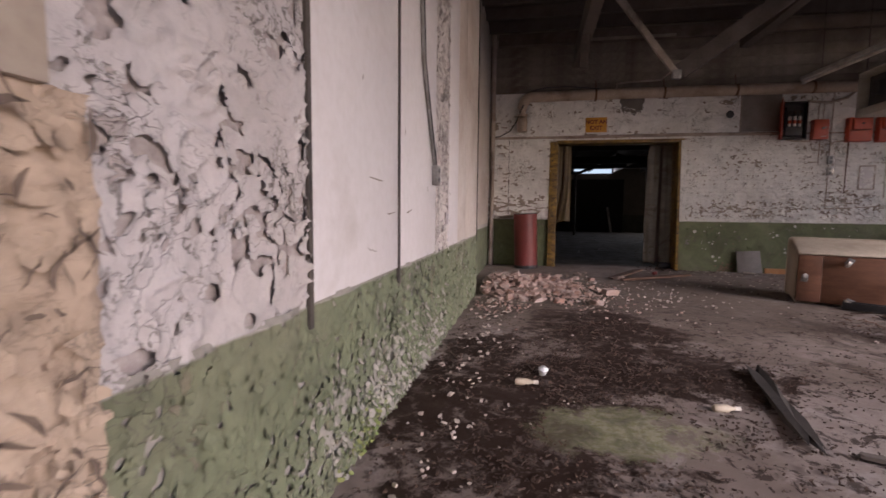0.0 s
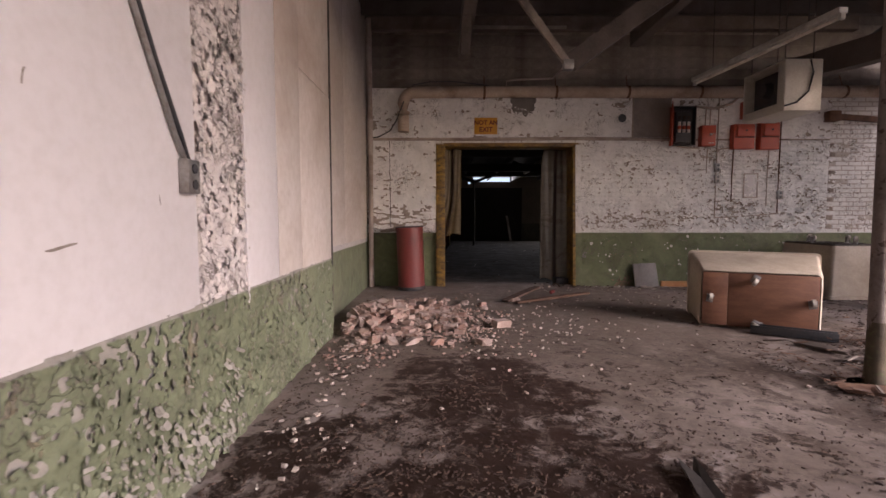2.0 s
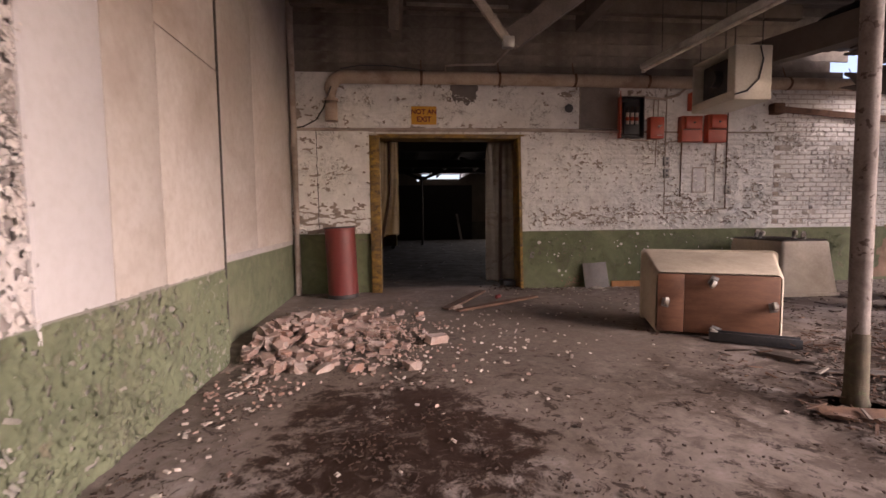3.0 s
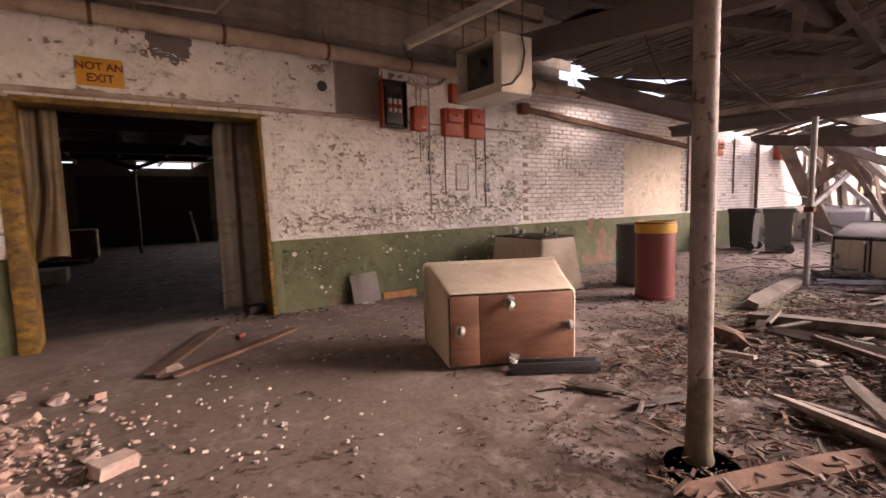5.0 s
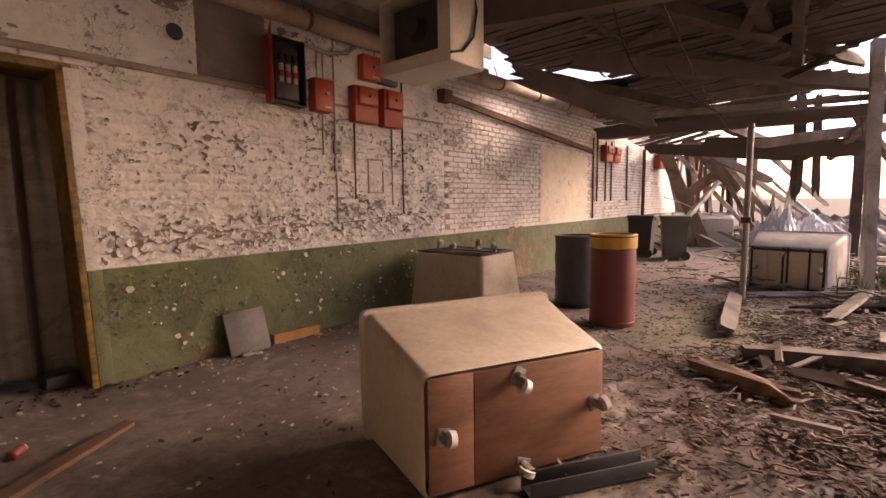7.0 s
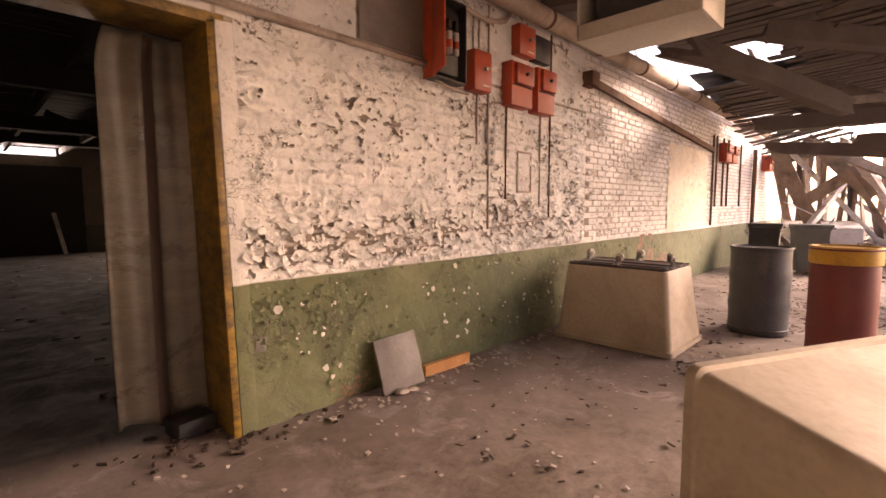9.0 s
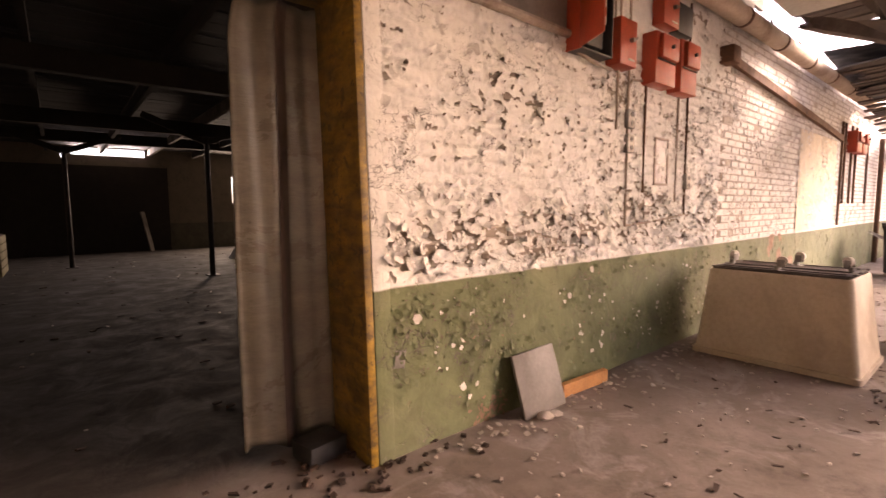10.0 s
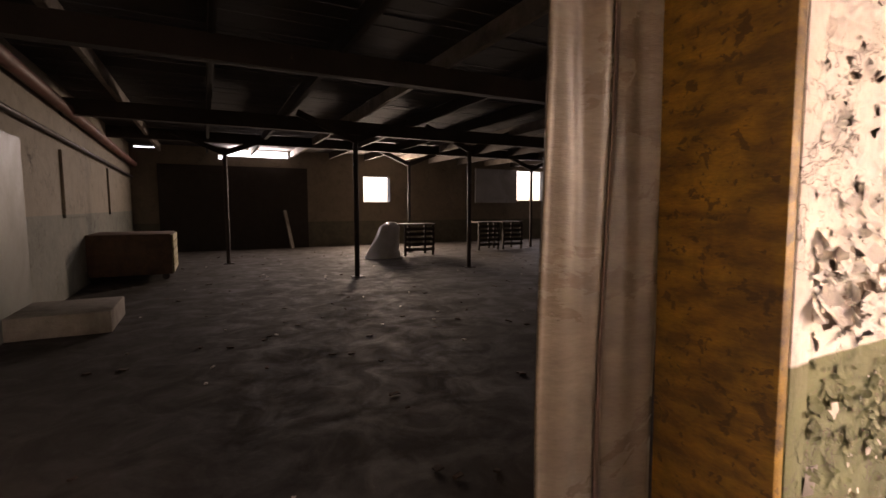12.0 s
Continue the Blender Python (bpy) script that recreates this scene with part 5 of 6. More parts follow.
def fuse_box():
    e = thing("fuse_box", pose(4.78, WALL_Y, 2.47), "open red fuse box with black insides and white fuses", "fuse box")
    w, h, d = 0.4, 0.66, 0.14
    for a, b, c, f in ((0, 0.012, 0, h), (w - 0.012, w, 0, h), (0.012, w - 0.012, 0, 0.012), (0.012, w - 0.012, h - 0.012, h)):
        part("side", box(bmesh.new(), a, b, -d, -0.002, c, f, 0.002), SWITCH_RED if b < 0.05 else BLACK_PLASTIC, e)
    part("back", box(bmesh.new(), 0.012, w - 0.012, -0.03, -0.004, 0.012, h - 0.012), BLACK_PLASTIC, e)
    part("fuse_block", box(bmesh.new(), 0.07, w - 0.06, -0.1, -0.03, 0.06, h - 0.08, 0.012), BLACK_PLASTIC, e)
    for k in range(3):
        x = 0.12 + 0.08 * k
        part("fuse", rod(bmesh.new(), (x, -0.125, 0.22), (x, -0.125, 0.4), 0.026, None, 14), CERAMIC, e, "white cartridge fuse")
        part("fuse_cap", rod(bmesh.new(), (x, -0.125, 0.27), (x, -0.125, 0.33), 0.028, None, 14), SWITCH_RED, e, "red fuse ring")
        part("clip", box(bmesh.new(), x - 0.02, x + 0.02, -0.14, -0.1, 0.43, 0.5, 0.004), IRON, e)
    door = part("door", box(bmesh.new(), -0.012, 0.0, -0.3, 0.0, 0.0, h + 0.02, 0.003), SWITCH_RED, e, "red door standing open")
    door.matrix_local = pose(0.0, -d, 0.0, 0, 0, -27)
    return door


fuse_box()
switch_box(6.0, 6.28, 2.93, 3.22, 10.18, "upper dark red switch box", False)
e = thing("meter_box", pose(6.3, WALL_Y, 2.93), "open black meter box under the pipe", "meter box")
part("body", box(bmesh.new(), 0, 0.3, -0.1, -0.002, 0, 0.26, 0.008), BLACK_PLASTIC, e)


def conduit(points, r=0.012, label="thin painted conduit on the wall", material=None):
    return solid("conduit", sweep(bmesh.new(), points, r, 8), material or CONDUIT, label, "conduit", "wall conduits")


Y = WALL_Y - 0.025
conduit([(-0.5, Y - 0.01, 2.585), (1.6, Y - 0.01, 2.59), (3.2, Y - 0.01, 2.6), (5.0, Y - 0.01, 2.585)], 0.03, "thick painted conduit over the doorway")
for x, z0, z1 in ((5.45, 2.0, 2.48), (5.62, 1.22, 3.3), (5.9, 1.5, 2.42), (6.52, 1.42, 2.42), (6.72, 1.3, 3.3), (5.4, 2.8, 3.15), (5.48, 2.8, 3.15)):
    conduit([(x, Y, z0), (x, Y, (z0 + z1) / 2), (x + 0.01, Y, z1)], 0.011, material=RUST if x in (6.72, 5.9) else CONDUIT)
conduit([(5.62, Y, 1.22), (6.2, Y, 1.25), (6.75, Y, 1.3)], 0.01)
conduit([(5.62, Y, 2.35), (5.68, Y, 2.42), (5.84, Y, 2.44)], 0.011)
conduit([(5.18, Y - 0.06, 3.14), (5.5, Y - 0.08, 3.1), (5.8, Y - 0.06, 3.18), (5.95, Y, 3.3)], 0.022, "loose pale flexible conduit", CONDUIT)
conduit([(4.8, Y - 0.02, 2.5), (5.0, Y - 0.05, 2.44), (5.3, Y - 0.03, 2.43)], 0.014, "sagging cable below the fuse box", CONDUIT)
for x in (13.2, 13.45, 14.0, 14.4, 15.6):
    conduit([(x, Y, 1.0 if x < 13.4 else 1.4), (x, Y, 2.9)], 0.02, material=RUST)
conduit([(16.9, Y - 0.05, 0.0), (16.95, Y - 0.05, 2.9)], 0.05, "rusty upright pipe by the wall", RUST)


def outlet(x, y, z, m, label):
    e = thing("outlet_box", m, label, "outlet", "outlet boxes")
    part("body", box(bmesh.new(), -0.05, 0.05, -0.045, 0.0, -0.075, 0.075, 0.006), STEEL, e)
    for dz in (0.035, -0.035):
        part("socket", rod(bmesh.new(), (0, -0.0455, dz), (0, -0.05, dz), 0.022), BLACK_PLASTIC, e)


outlet(0, 0, 0, pose(-0.32, 4.09, 1.41, 0, 0, 90), "grey steel outlet box on the white board")
outlet(0, 0, 0, pose(5.64, WALL_Y - 0.01, 2.1), "small grey outlet box on the brick wall")
outlet(0, 0, 0, pose(5.64, WALL_Y - 0.01, 1.9), "small pale outlet box on the brick wall")
outlet(0, 0, 0, pose(6.75, WALL_Y - 0.01, 1.62), "small outlet box beside a conduit")
solid("wall_cable", sweep(bmesh.new(), [(-0.3, 3.6, 3.0), (-0.3, 3.72, 2.15), (-0.3, 3.88, 1.85), (-0.3, 4.04, 1.58), (-0.3, 4.09, 1.48)], 0.01, 8), BLACK_PLASTIC, "black cable running up from the outlet box", "cable")
solid("wall_cable", sweep(bmesh.new(), [(-0.305, 3.57, 3.0), (-0.305, 3.69, 2.15), (-0.305, 3.85, 1.85), (-0.305, 4.0, 1.58), (-0.305, 4.07, 1.48)], 0.012, 8), STEEL, "grey conduit beside the black cable", "cable")
solid("corner_pipe", sweep(bmesh.new(), [(-0.44, 10.2, 0.0), (-0.44, 10.2, 2.3), (-0.45, 10.2, 4.6)], 0.05, 12), CONDUIT, "painted pipe standing in the corner", "pipe")


def lagged_pipe():
    e = thing("lagged_pipe", pose(0, 0, 0), "long lagged pipe along the wall with an elbow", "pipe")
    y, z = WALL_Y - 0.12, 3.37
    pts = [(0.14, y, 2.7), (0.14, y, 2.95), (0.14, y, z - 0.2)] + [(0.34 - 0.2 * math.cos(radians(a)), y, z - 0.2 + 0.2 * math.sin(radians(a))) for a in (15, 30, 45, 60, 75, 90)] + [(0.34 + k * 1.1, y - 0.004 * k, z + 0.006 * math.sin(k)) for k in range(1, 18)]
    part("pipe", sweep(bmesh.new(), pts, 0.098, 18), PIPE_WRAP, e)
    for k in range(1, 15):
        x = 0.3 + k * 1.23
        part("band", rod(bmesh.new(), (x - 0.02, y - 0.005 * k, z), (x + 0.02, y - 0.005 * k, z), 0.105, None, 18), RUST, e, "rusty pipe band")
        part("hanger", rod(bmesh.new(), (x, y - 0.005 * k, z), (x, y + 0.08, z + 0.3), 0.008, None, 6), RUST, e)
    part("band", rod(bmesh.new(), (0.14, y, 3.0), (0.14, y, 3.04), 0.108, None, 18), PIPE_WRAP, e)


lagged_pipe()
conduit([(1.92, 10.24, 3.45), (1.92, 10.24, 3.58), (2.1, 10.24, 3.6), (2.7, 10.2, 3.61), (2.85, 9.8, 3.72), (2.5, 8.0, 3.3), (2.35, 7.75, 3.08)], 0.018, "pale conduit looping under the roof")
e = thing("wall_bracket_bar", pose(0, 0, 0), "rusted angle bar fixed along the brick wall", "bar")
part("bar", timber_mesh(5.5, 0.05, 0.1, 0.006), RUST, e).matrix_local = along((7.62, WALL_Y - 0.045, 2.98), (13.05, WALL_Y - 0.045, 2.58))
part("block", box(bmesh.new(), 7.46, 7.66, WALL_Y - 0.16, WALL_Y - 0.002, 2.88, 3.06, 0.02), RUST, e)
# small framed plate
e = thing("wall_plate", pose(6.11, WALL_Y, 1.57), "small white framed plate on the brick wall", "plate")
part("plate", box(bmesh.new(), 0, 0.26, -0.014, -0.006, 0, 0.43, 0.002), PANEL, e)
for a, b, c, f in ((0, 0.26, 0, 0.02), (0, 0.26, 0.41, 0.43), (0, 0.02, 0.02, 0.41), (0.24, 0.26, 0.02, 0.41)):
    part("frame", box(bmesh.new(), a, b, -0.024, -0.012, c, f, 0.002), CONDUIT, e)
# grey patch and hole above the doorway
# Black disc on the wall face paints the dark inside of the hole.
bm = bmesh.new()
lathe(bm, [(0.07, 0.0), (0.066, 0.007), (0.05, 0.008), (0.002, 0.008)], 18)
hole = solid("hole_shade_disc", bm, BLACK_PLASTIC, "black disc painting the dark inside of a round wall hole", "hole", "", "structure")
hole.matrix_world = pose(3.95, WALL_Y - 0.024, 2.955, 90, 0, 0)
sheet("plaster_patch", 1.95, 2.5, 2.74, 3.3, 0.011, lambda u, v, d: (u, WALL_Y - 0.026 - d, v), 0.004, 5, surface("grey_cement", (0.15, 0.13, 0.12), (0.11, 0.095, 0.085), (0.2, 0.17, 0.15), 6), "grey cement patch above the doorway", "wall", hole=lambda u, v: v < 3.0 - 0.14 * noise.noise(Vector((u * 13, 1, 2))) + 0.35 * abs(u - 2.22) + 0.05 * noise.noise(Vector((u * 30, v * 30, 2))) or abs(u - 2.22) > 0.22 + 0.1 * noise.noise(Vector((1, v * 9, 4))))
sheet("plaster_patch", 4.15, 4.78, 2.63, 3.3, 0.05, lambda u, v, d: (u, WALL_Y - 0.02 - d, v), 0.003, 5, surface("grey_render", (0.27, 0.235, 0.21), (0.22, 0.19, 0.17), (0.15, 0.12, 0.1), 4), "smooth grey render beside the fuse box", "wall")


def sign():
    e = thing("exit_sign", pose(1.37, WALL_Y - 0.028, 2.675), "orange-yellow sign reading NOT AN EXIT in dark red", "sign")
    part("plate", box(bmesh.new(), 0, 0.4, -0.006, 0, 0, 0.285, 0.002), SIGN_FACE, e)
    for text, z, size in (("NOT AN", 0.165, 0.105), ("EXIT", 0.045, 0.115)):
        c = bpy.data.curves.new("lettering", "FONT")
        c.body, c.size, c.align_x, c.extrude, c.offset = text, size, "CENTER", 0.001, 0.003
        c.materials.append(SIGN_INK)
        o = new("lettering", c)
        o.parent = e
        o.matrix_local = pose(0.2, -0.0085, z, 90, 0, 0)


sign()


def strip_lamp():
    e = thing("strip_lamp", along((4.5, 8.98, 3.2), (4.74, 6.7, 3.22)), "unlit fluorescent batten hanging from the roof", "lamp")
    part("body", box(bmesh.new(), 0, 2.29, -0.05, 0.05, 0.0, 0.06, 0.006), LAMP_SKIN, e)
    part("tube", rod(bmesh.new(), (0.06, 0.0, -0.03), (2.23, 0.0, -0.03), 0.019, None, 14), CERAMIC, e, "dusty white tube")
    for x in (0.0, 2.25):
        part("tube_holder", box(bmesh.new(), x, x + 0.04, -0.025, 0.025, -0.055, 0.002, 0.004), LAMP_SKIN, e)
    for x in (0.4, 1.9):
        part("hanger", rod(bmesh.new(), (x, 0, 0.05), (x, 0, 1.51), 0.006, None, 6), IRON, e)


strip_lamp()


def unit_heater():
    e = thing("unit_heater", pose(5.4, 8.4, 2.66), "cream box heater hung from the roof, side open", "heater")
    w, d, h, t = 0.5, 0.85, 0.68, 0.02
    part("front_panel", box(bmesh.new(), 0, w, -t, 0, 0.0, h, 0.01), HEATER_SKIN, e)
    part("bottom_panel", box(bmesh.new(), 0, w, 0, d, 0.0, t, 0.004), HEATER_SKIN, e)
    part("top_panel", box(bmesh.new(), 0, w, 0, d, h - t, h, 0.004), HEATER_SKIN, e)
    part("back_panel", box(bmesh.new(), 0, w, d - t, d, t, h - t, 0.004), HEATER_SKIN, e)
    part("side_panel", box(bmesh.new(), w - t, w, 0, d - t, t, h - t, 0.002), HEATER_SKIN, e)
    part("side_frame", box(box(bmesh.new(), 0, t, 0, d, t, t + 0.1, 0.002), 0, t, 0, 0.12, t + 0.1, h - t, 0.002), HEATER_SKIN, e)
    part("core", box(bmesh.new(), 0.1, w - 0.1, 0.16, d - 0.1, 0.1, h - 0.08, 0.01), BLACK_PLASTIC, e, "dark heater core")
    part("motor", rod(bmesh.new(), (0.1, 0.45, 0.38), (0.0, 0.45, 0.38), 0.12, 0.1, 24), BLACK_PLASTIC, e)
    part("cable", sweep(bmesh.new(), [(0.32, -0.035, 0.66), (0.36, -0.04, 0.5), (0.3, -0.045, 0.25), (0.15, -0.04, 0.1), (0.0, -0.03, 0.06)], 0.011, 8), BLACK_PLASTIC, e, "black cable across the front")
    for x in (0.06, w - 0.06):
        for y in (0.08, d - 0.08):
            part("hanger", rod(bmesh.new(), (x, y, h), (x, y, 2.0), 0.008, None, 6), IRON, e)


unit_heater()

# ---- outside the collapsed side: posts, leaning timbers and the heap ----
# The first post is white to paint in its overexposed glow.
for a, b, w, m in (
    ((11.4, 5.36, 0.0), (11.66, 5.43, 3.7), 0.14, TIMBER_WHITE), ((13.2, 4.4, 0.0), (13.1, 4.5, 3.9), 0.22, TIMBER_PALE), ((16.5, 5.4, 0.0), (16.5, 5.4, 3.4), 0.2, TIMBER_GREY),
    ((15.8, 3.6, 0.0), (15.8, 3.6, 3.6), 0.24, TIMBER_GREY), ((12.6, 4.9, 0.0), (13.6, 4.4, 3.3), 0.12, TIMBER_WHITE), ((12.0, 4.6, 0.0), (12.5, 4.9, 2.9), 0.1, TIMBER_WHITE),
):
    timber("timber_post", a, b, w, w, m, "weathered timber post at the open side", "post", "timber posts", rough=0.015)
# White on these rafters stands in for haze and glare from the open side.
for a, b, w, m in (
    ((17.5, 9.6, 2.9), (19.6, 7.4, 0.0), 0.24, TIMBER_WHITE), ((17.0, 9.0, 0.9), (19.4, 8.4, 2.3), 0.2, TIMBER_WHITE), ((16.4, 8.4, 2.9), (20.5, 7.0, 0.4), 0.22, TIMBER_WHITE),
    ((16.0, 9.4, 1.5), (18.5, 8.6, 0.9), 0.05, TIMBER_WHITE), ((18.8, 8.6, 2.7), (22.0, 5.8, 0.3), 0.2, TIMBER_WHITE), ((20.0, 9.4, 2.4), (20.5, 6.4, 0.0), 0.2, TIMBER_WHITE),
    ((15.4, 6.4, 2.6), (19.0, 6.9, 0.5), 0.16, TIMBER_WHITE), ((17.0, 7.4, 2.8), (21.0, 6.0, 1.2), 0.2, TIMBER_WHITE), ((18.0, 5.6, 0.3), (21.0, 7.6, 2.2), 0.16, TIMBER_WHITE),
):
    timber("leaning_rafter", a, b, w, w * 0.5, m, "rafter fallen against the heap", "rafter", "fallen rafters", random.uniform(-30, 30), 0.012, 0.2)


for k in range(30):
    p = Vector((RNG.uniform(15.5, 21.0), RNG.uniform(5.0, 9.6), RNG.uniform(0.0, 0.3)))
    q = p + Vector((RNG.uniform(-1.0, 1.4), RNG.uniform(-1.2, 1.2), RNG.uniform(0.05, 0.9)))
    w = RNG.uniform(0.06, 0.2)
    timber("leaning_rafter", p, q, w, w * 0.5, (TIMBER_PALE, TIMBER_WHITE, TIMBER_GREY)[k % 3], "pale splintered rafter in the collapsed heap", "rafter", "fallen rafters", RNG.uniform(-40, 40), 0.012, 0.2)


def fallen_truss():
    e = thing("fallen_truss", pose(17.5, 8.6, 0), "tan timber truss with broad gussets fallen against the wall", "truss")
    for a, b, w in (((0, 1.33, 3.1), (0.1, 0.0, 0.0), 0.34), ((0.1, 0.6, 3.15), (0.0, -0.75, 1.6), 0.3), ((0.06, 0.75, 1.4), (0.06, -0.5, 2.35), 0.3), ((0.0, -0.35, 2.1), (-0.1, -1.45, 0.0), 0.12), ((0.15, 0.2, 2.9), (0.15, 0.35, 0.0), 0.1)):
        part("truss_member", timber_mesh((Vector(b) - Vector(a)).length, w, 0.07, 0.012, 0.15), TIMBER_TAN, e, smooth=False).matrix_local = along(a, b, 90)


fallen_truss()
for k in range(17):
    y = 7.1 + 0.19 * k
    timber("fallen_roof_board", (19.9 + RNG.uniform(-0.2, 0.3), y + RNG.uniform(-0.1, 0.1), 0.0), (19.2 + RNG.uniform(-0.3, 0.3), y + RNG.uniform(-0.35, 0.35), (1.6 if k < 4 else 3.1) + RNG.uniform(-0.4, 0.3)), 0.24, 0.03, TIMBER_TAN if k % 3 else TIMBER_GREY, "tan roof board standing in the collapsed end", "board", "boards of the collapsed end", RNG.uniform(60, 120), 0.012, 0.25)
for a, b, w, m in (((14.0, 8.1, 2.62), (14.1, 5.5, 2.34), 0.34, TIMBER_DARK), ((15.2, 9.6, 2.75), (14.9, 6.2, 2.3), 0.26, TIMBER_DARK), ((13.2, 7.6, 2.9), (16.8, 6.6, 2.5), 0.2, TIMBER_GREY), ((14.2, 6.42, 1.42), (14.15, 6.4, 3.5), 0.22, TIMBER_GREY), ((14.5, 6.1, 1.5), (14.5, 6.15, 3.4), 0.14, TIMBER_GREY), ((12.6, 5.0, 3.3), (14.6, 5.9, 2.2), 0.14, TIMBER_PALE), ((16.2, 9.0, 2.9), (17.6, 7.2, 1.9), 0.2, TIMBER_TAN), ((13.4, 5.6, 2.9), (15.4, 4.6, 1.6), 0.12, TIMBER_PALE)):
    timber("fallen_roof_beam", a, b, 0.12, w, m, "broken roof beam hanging low at the collapsed end", "beam", "collapsed roof beams", RNG.uniform(-8, 8), 0.014, 0.3)
for cx, cy, r, h in ((17.4, 6.95, 0.75, 1.2), (18.3, 6.3, 0.9, 0.9)):
    bm = bmesh.new()
    bmesh.ops.create_grid(bm, x_segments=34, y_segments=34, size=1.0)
    for v in bm.verts:
        p = Vector((v.co.x * 2.1, v.co.y * 2.1, cx))
        fold = abs(noise.noise(p)) + 0.5 * abs(noise.noise(p * 2.6)) + 0.25 * noise.noise(p * 6)
        d = min(1.0, v.co.length)
        v.co = Vector((v.co.x * r * (1 + 0.2 * noise.noise(p)), v.co.y * r, h * (1 - d ** 1.8) * (0.55 + 0.9 * fold)))
    solid("plastic_sheet", bm, PLASTIC_FILM, "crumpled white plastic sheeting heaped in the ruins", "plastic sheet", "plastic heaps", "", False).matrix_world = pose(cx, cy, 0.0)


def heap(cx, cy, rx, ry, h, seed, material, label):
    bm = bmesh.new()
    bmesh.ops.create_grid(bm, x_segments=40, y_segments=40, size=1.0)
    for v in bm.verts:
        r = min(1.0, v.co.length)
        p = Vector((v.co.x * rx, v.co.y * ry, seed))
        n = 0.5 + 0.5 * noise.noise(p * 0.9) + 0.35 * noise.noise(p * 2.3) + 0.2 * noise.noise(p * 6)
        v.co = Vector((v.co.x * rx, v.co.y * ry, h * (1 - r ** 1.6) * n - 0.03))
    ob = solid("rubble_heap", bm, material, label, "heap", "", "structure", False)
    ob.matrix_world = pose(cx, cy, 0)


PALE_HEAP = surface("pale_rubble", (0.42, 0.38, 0.34), (0.28, 0.24, 0.2), (0.12, 0.095, 0.075), 2.5, 0.95, 0, 0.8, 0.5)
heap(20.5, 6.4, 3.8, 2.6, 1.3, 3, PALE_HEAP, "heap of fallen roof and rubble")
heap(18.5, 4.2, 3.2, 1.6, 0.5, 8, GROUND, "low heap of rubble outside")
heap(24.5, 5.0, 3.5, 5.0, 1.2, 5, GROUND, "heap of rubble beyond the hall")


def scatter(name, count, place, length, width, thick, material, label, category, tilt=14.0, lift=0.0):
    """Loose splinters, chips or crumbs, joined: each a small uneven block on the floor."""
    verts, faces = [], []
    quads = ((0, 1, 2, 3), (7, 6, 5, 4), (0, 4, 5, 1), (1, 5, 6, 2), (2, 6, 7, 3), (3, 7, 4, 0))
    for k in range(count):
        x, y = place(k)
        l, w, t = (RNG.uniform(*q) for q in (length, width, thick))
        m = pose(x, y, t / 2 + RNG.uniform(0, 1) * lift + 0.3 * l * math.sin(radians(tilt)) * 0.5 + 0.003, RNG.uniform(-tilt, tilt), RNG.uniform(-tilt, tilt), RNG.uniform(0, 360))
        base = len(verts)
        j = RNG.uniform(0.55, 1.0, 8)
        for i, (sx, sy, sz) in enumerate(((-1, -1, -1), (1, -1, -1), (1, 1, -1), (-1, 1, -1), (-1, -1, 1), (1, -1, 1), (1, 1, 1), (-1, 1, 1))):
            verts.append(tuple(m @ Vector((sx * l / 2 * j[i], sy * w / 2 * j[(i + 3) % 8], sz * t / 2))))
        faces += [tuple(base + q for q in f) for f in quads]
    me = bpy.data.meshes.new(name)
    me.from_pydata(verts, [], faces)
    me.materials.append(material)
    return tagged(new(name, me), label, category, "", "stuff")


def cloud(cx, cy, sx, sy, keep=lambda x, y: True):
    def pick(_):
        while True:
            x, y = RNG.normal(cx, sx), RNG.normal(cy, sy)
            n = noise.noise(Vector((x * 1.1, y * 1.1, 6))) + 0.7 * noise.noise(Vector((x * 3.4, y * 3.4, 2)))
            if n > RNG.uniform(-0.55, 0.55) and ((x - 0.95) / 0.4) ** 2 + ((y - 3.05) / 0.3) ** 2 > 1 and keep(x, y) and x > -0.25 and y < 10.2 and not (3.7 < x < 5.3 and 6.9 < y < 8.0 and (x - 3.8) * 0.53 + (y - 7.35) * 0.85 > -0.05):
                return x, y
    return pick


scatter("wood_splinters", 900, cloud(8.0, 5.0, 2.4, 0.9, lambda x, y: x > 3.6), (0.03, 0.24), (0.008, 0.032), (0.004, 0.012), TIMBER_GREY, "grey splintered wood over the floor", "wood debris", 16, 0.05)
scatter("wood_splinters", 4200, cloud(7.0, 5.3, 2.1, 0.75, lambda x, y: x > 3.6), (0.015, 0.15), (0.006, 0.03), (0.003, 0.01), TIMBER_ROT, "rotten red-brown wood splinters over the floor", "wood debris", 18, 0.05)
scatter("wood_splinters", 900, cloud(7.4, 5.1, 2.0, 0.7, lambda x, y: x > 3.8), (0.015, 0.12), (0.008, 0.035), (0.003, 0.01), TIMBER_PALE, "pale chips of wood over the floor", "wood debris", 18, 0.06)
scatter("wood_splinters", 60, cloud(8.2, 4.8, 2.0, 0.6, lambda x, y: x > 4.6), (0.12, 0.6), (0.04, 0.11), (0.01, 0.03), TIMBER_PALE, "pale broken laths over the floor", "wood debris", 13, 0.12)
scatter("wood_splinters", 450, cloud(14.0, 5.6, 2.6, 1.2, lambda x, y: x > 10.2), (0.1, 0.9), (0.03, 0.12), (0.01, 0.03), TIMBER_PALE, "pale broken laths towards the open side", "wood debris", 16, 0.15)
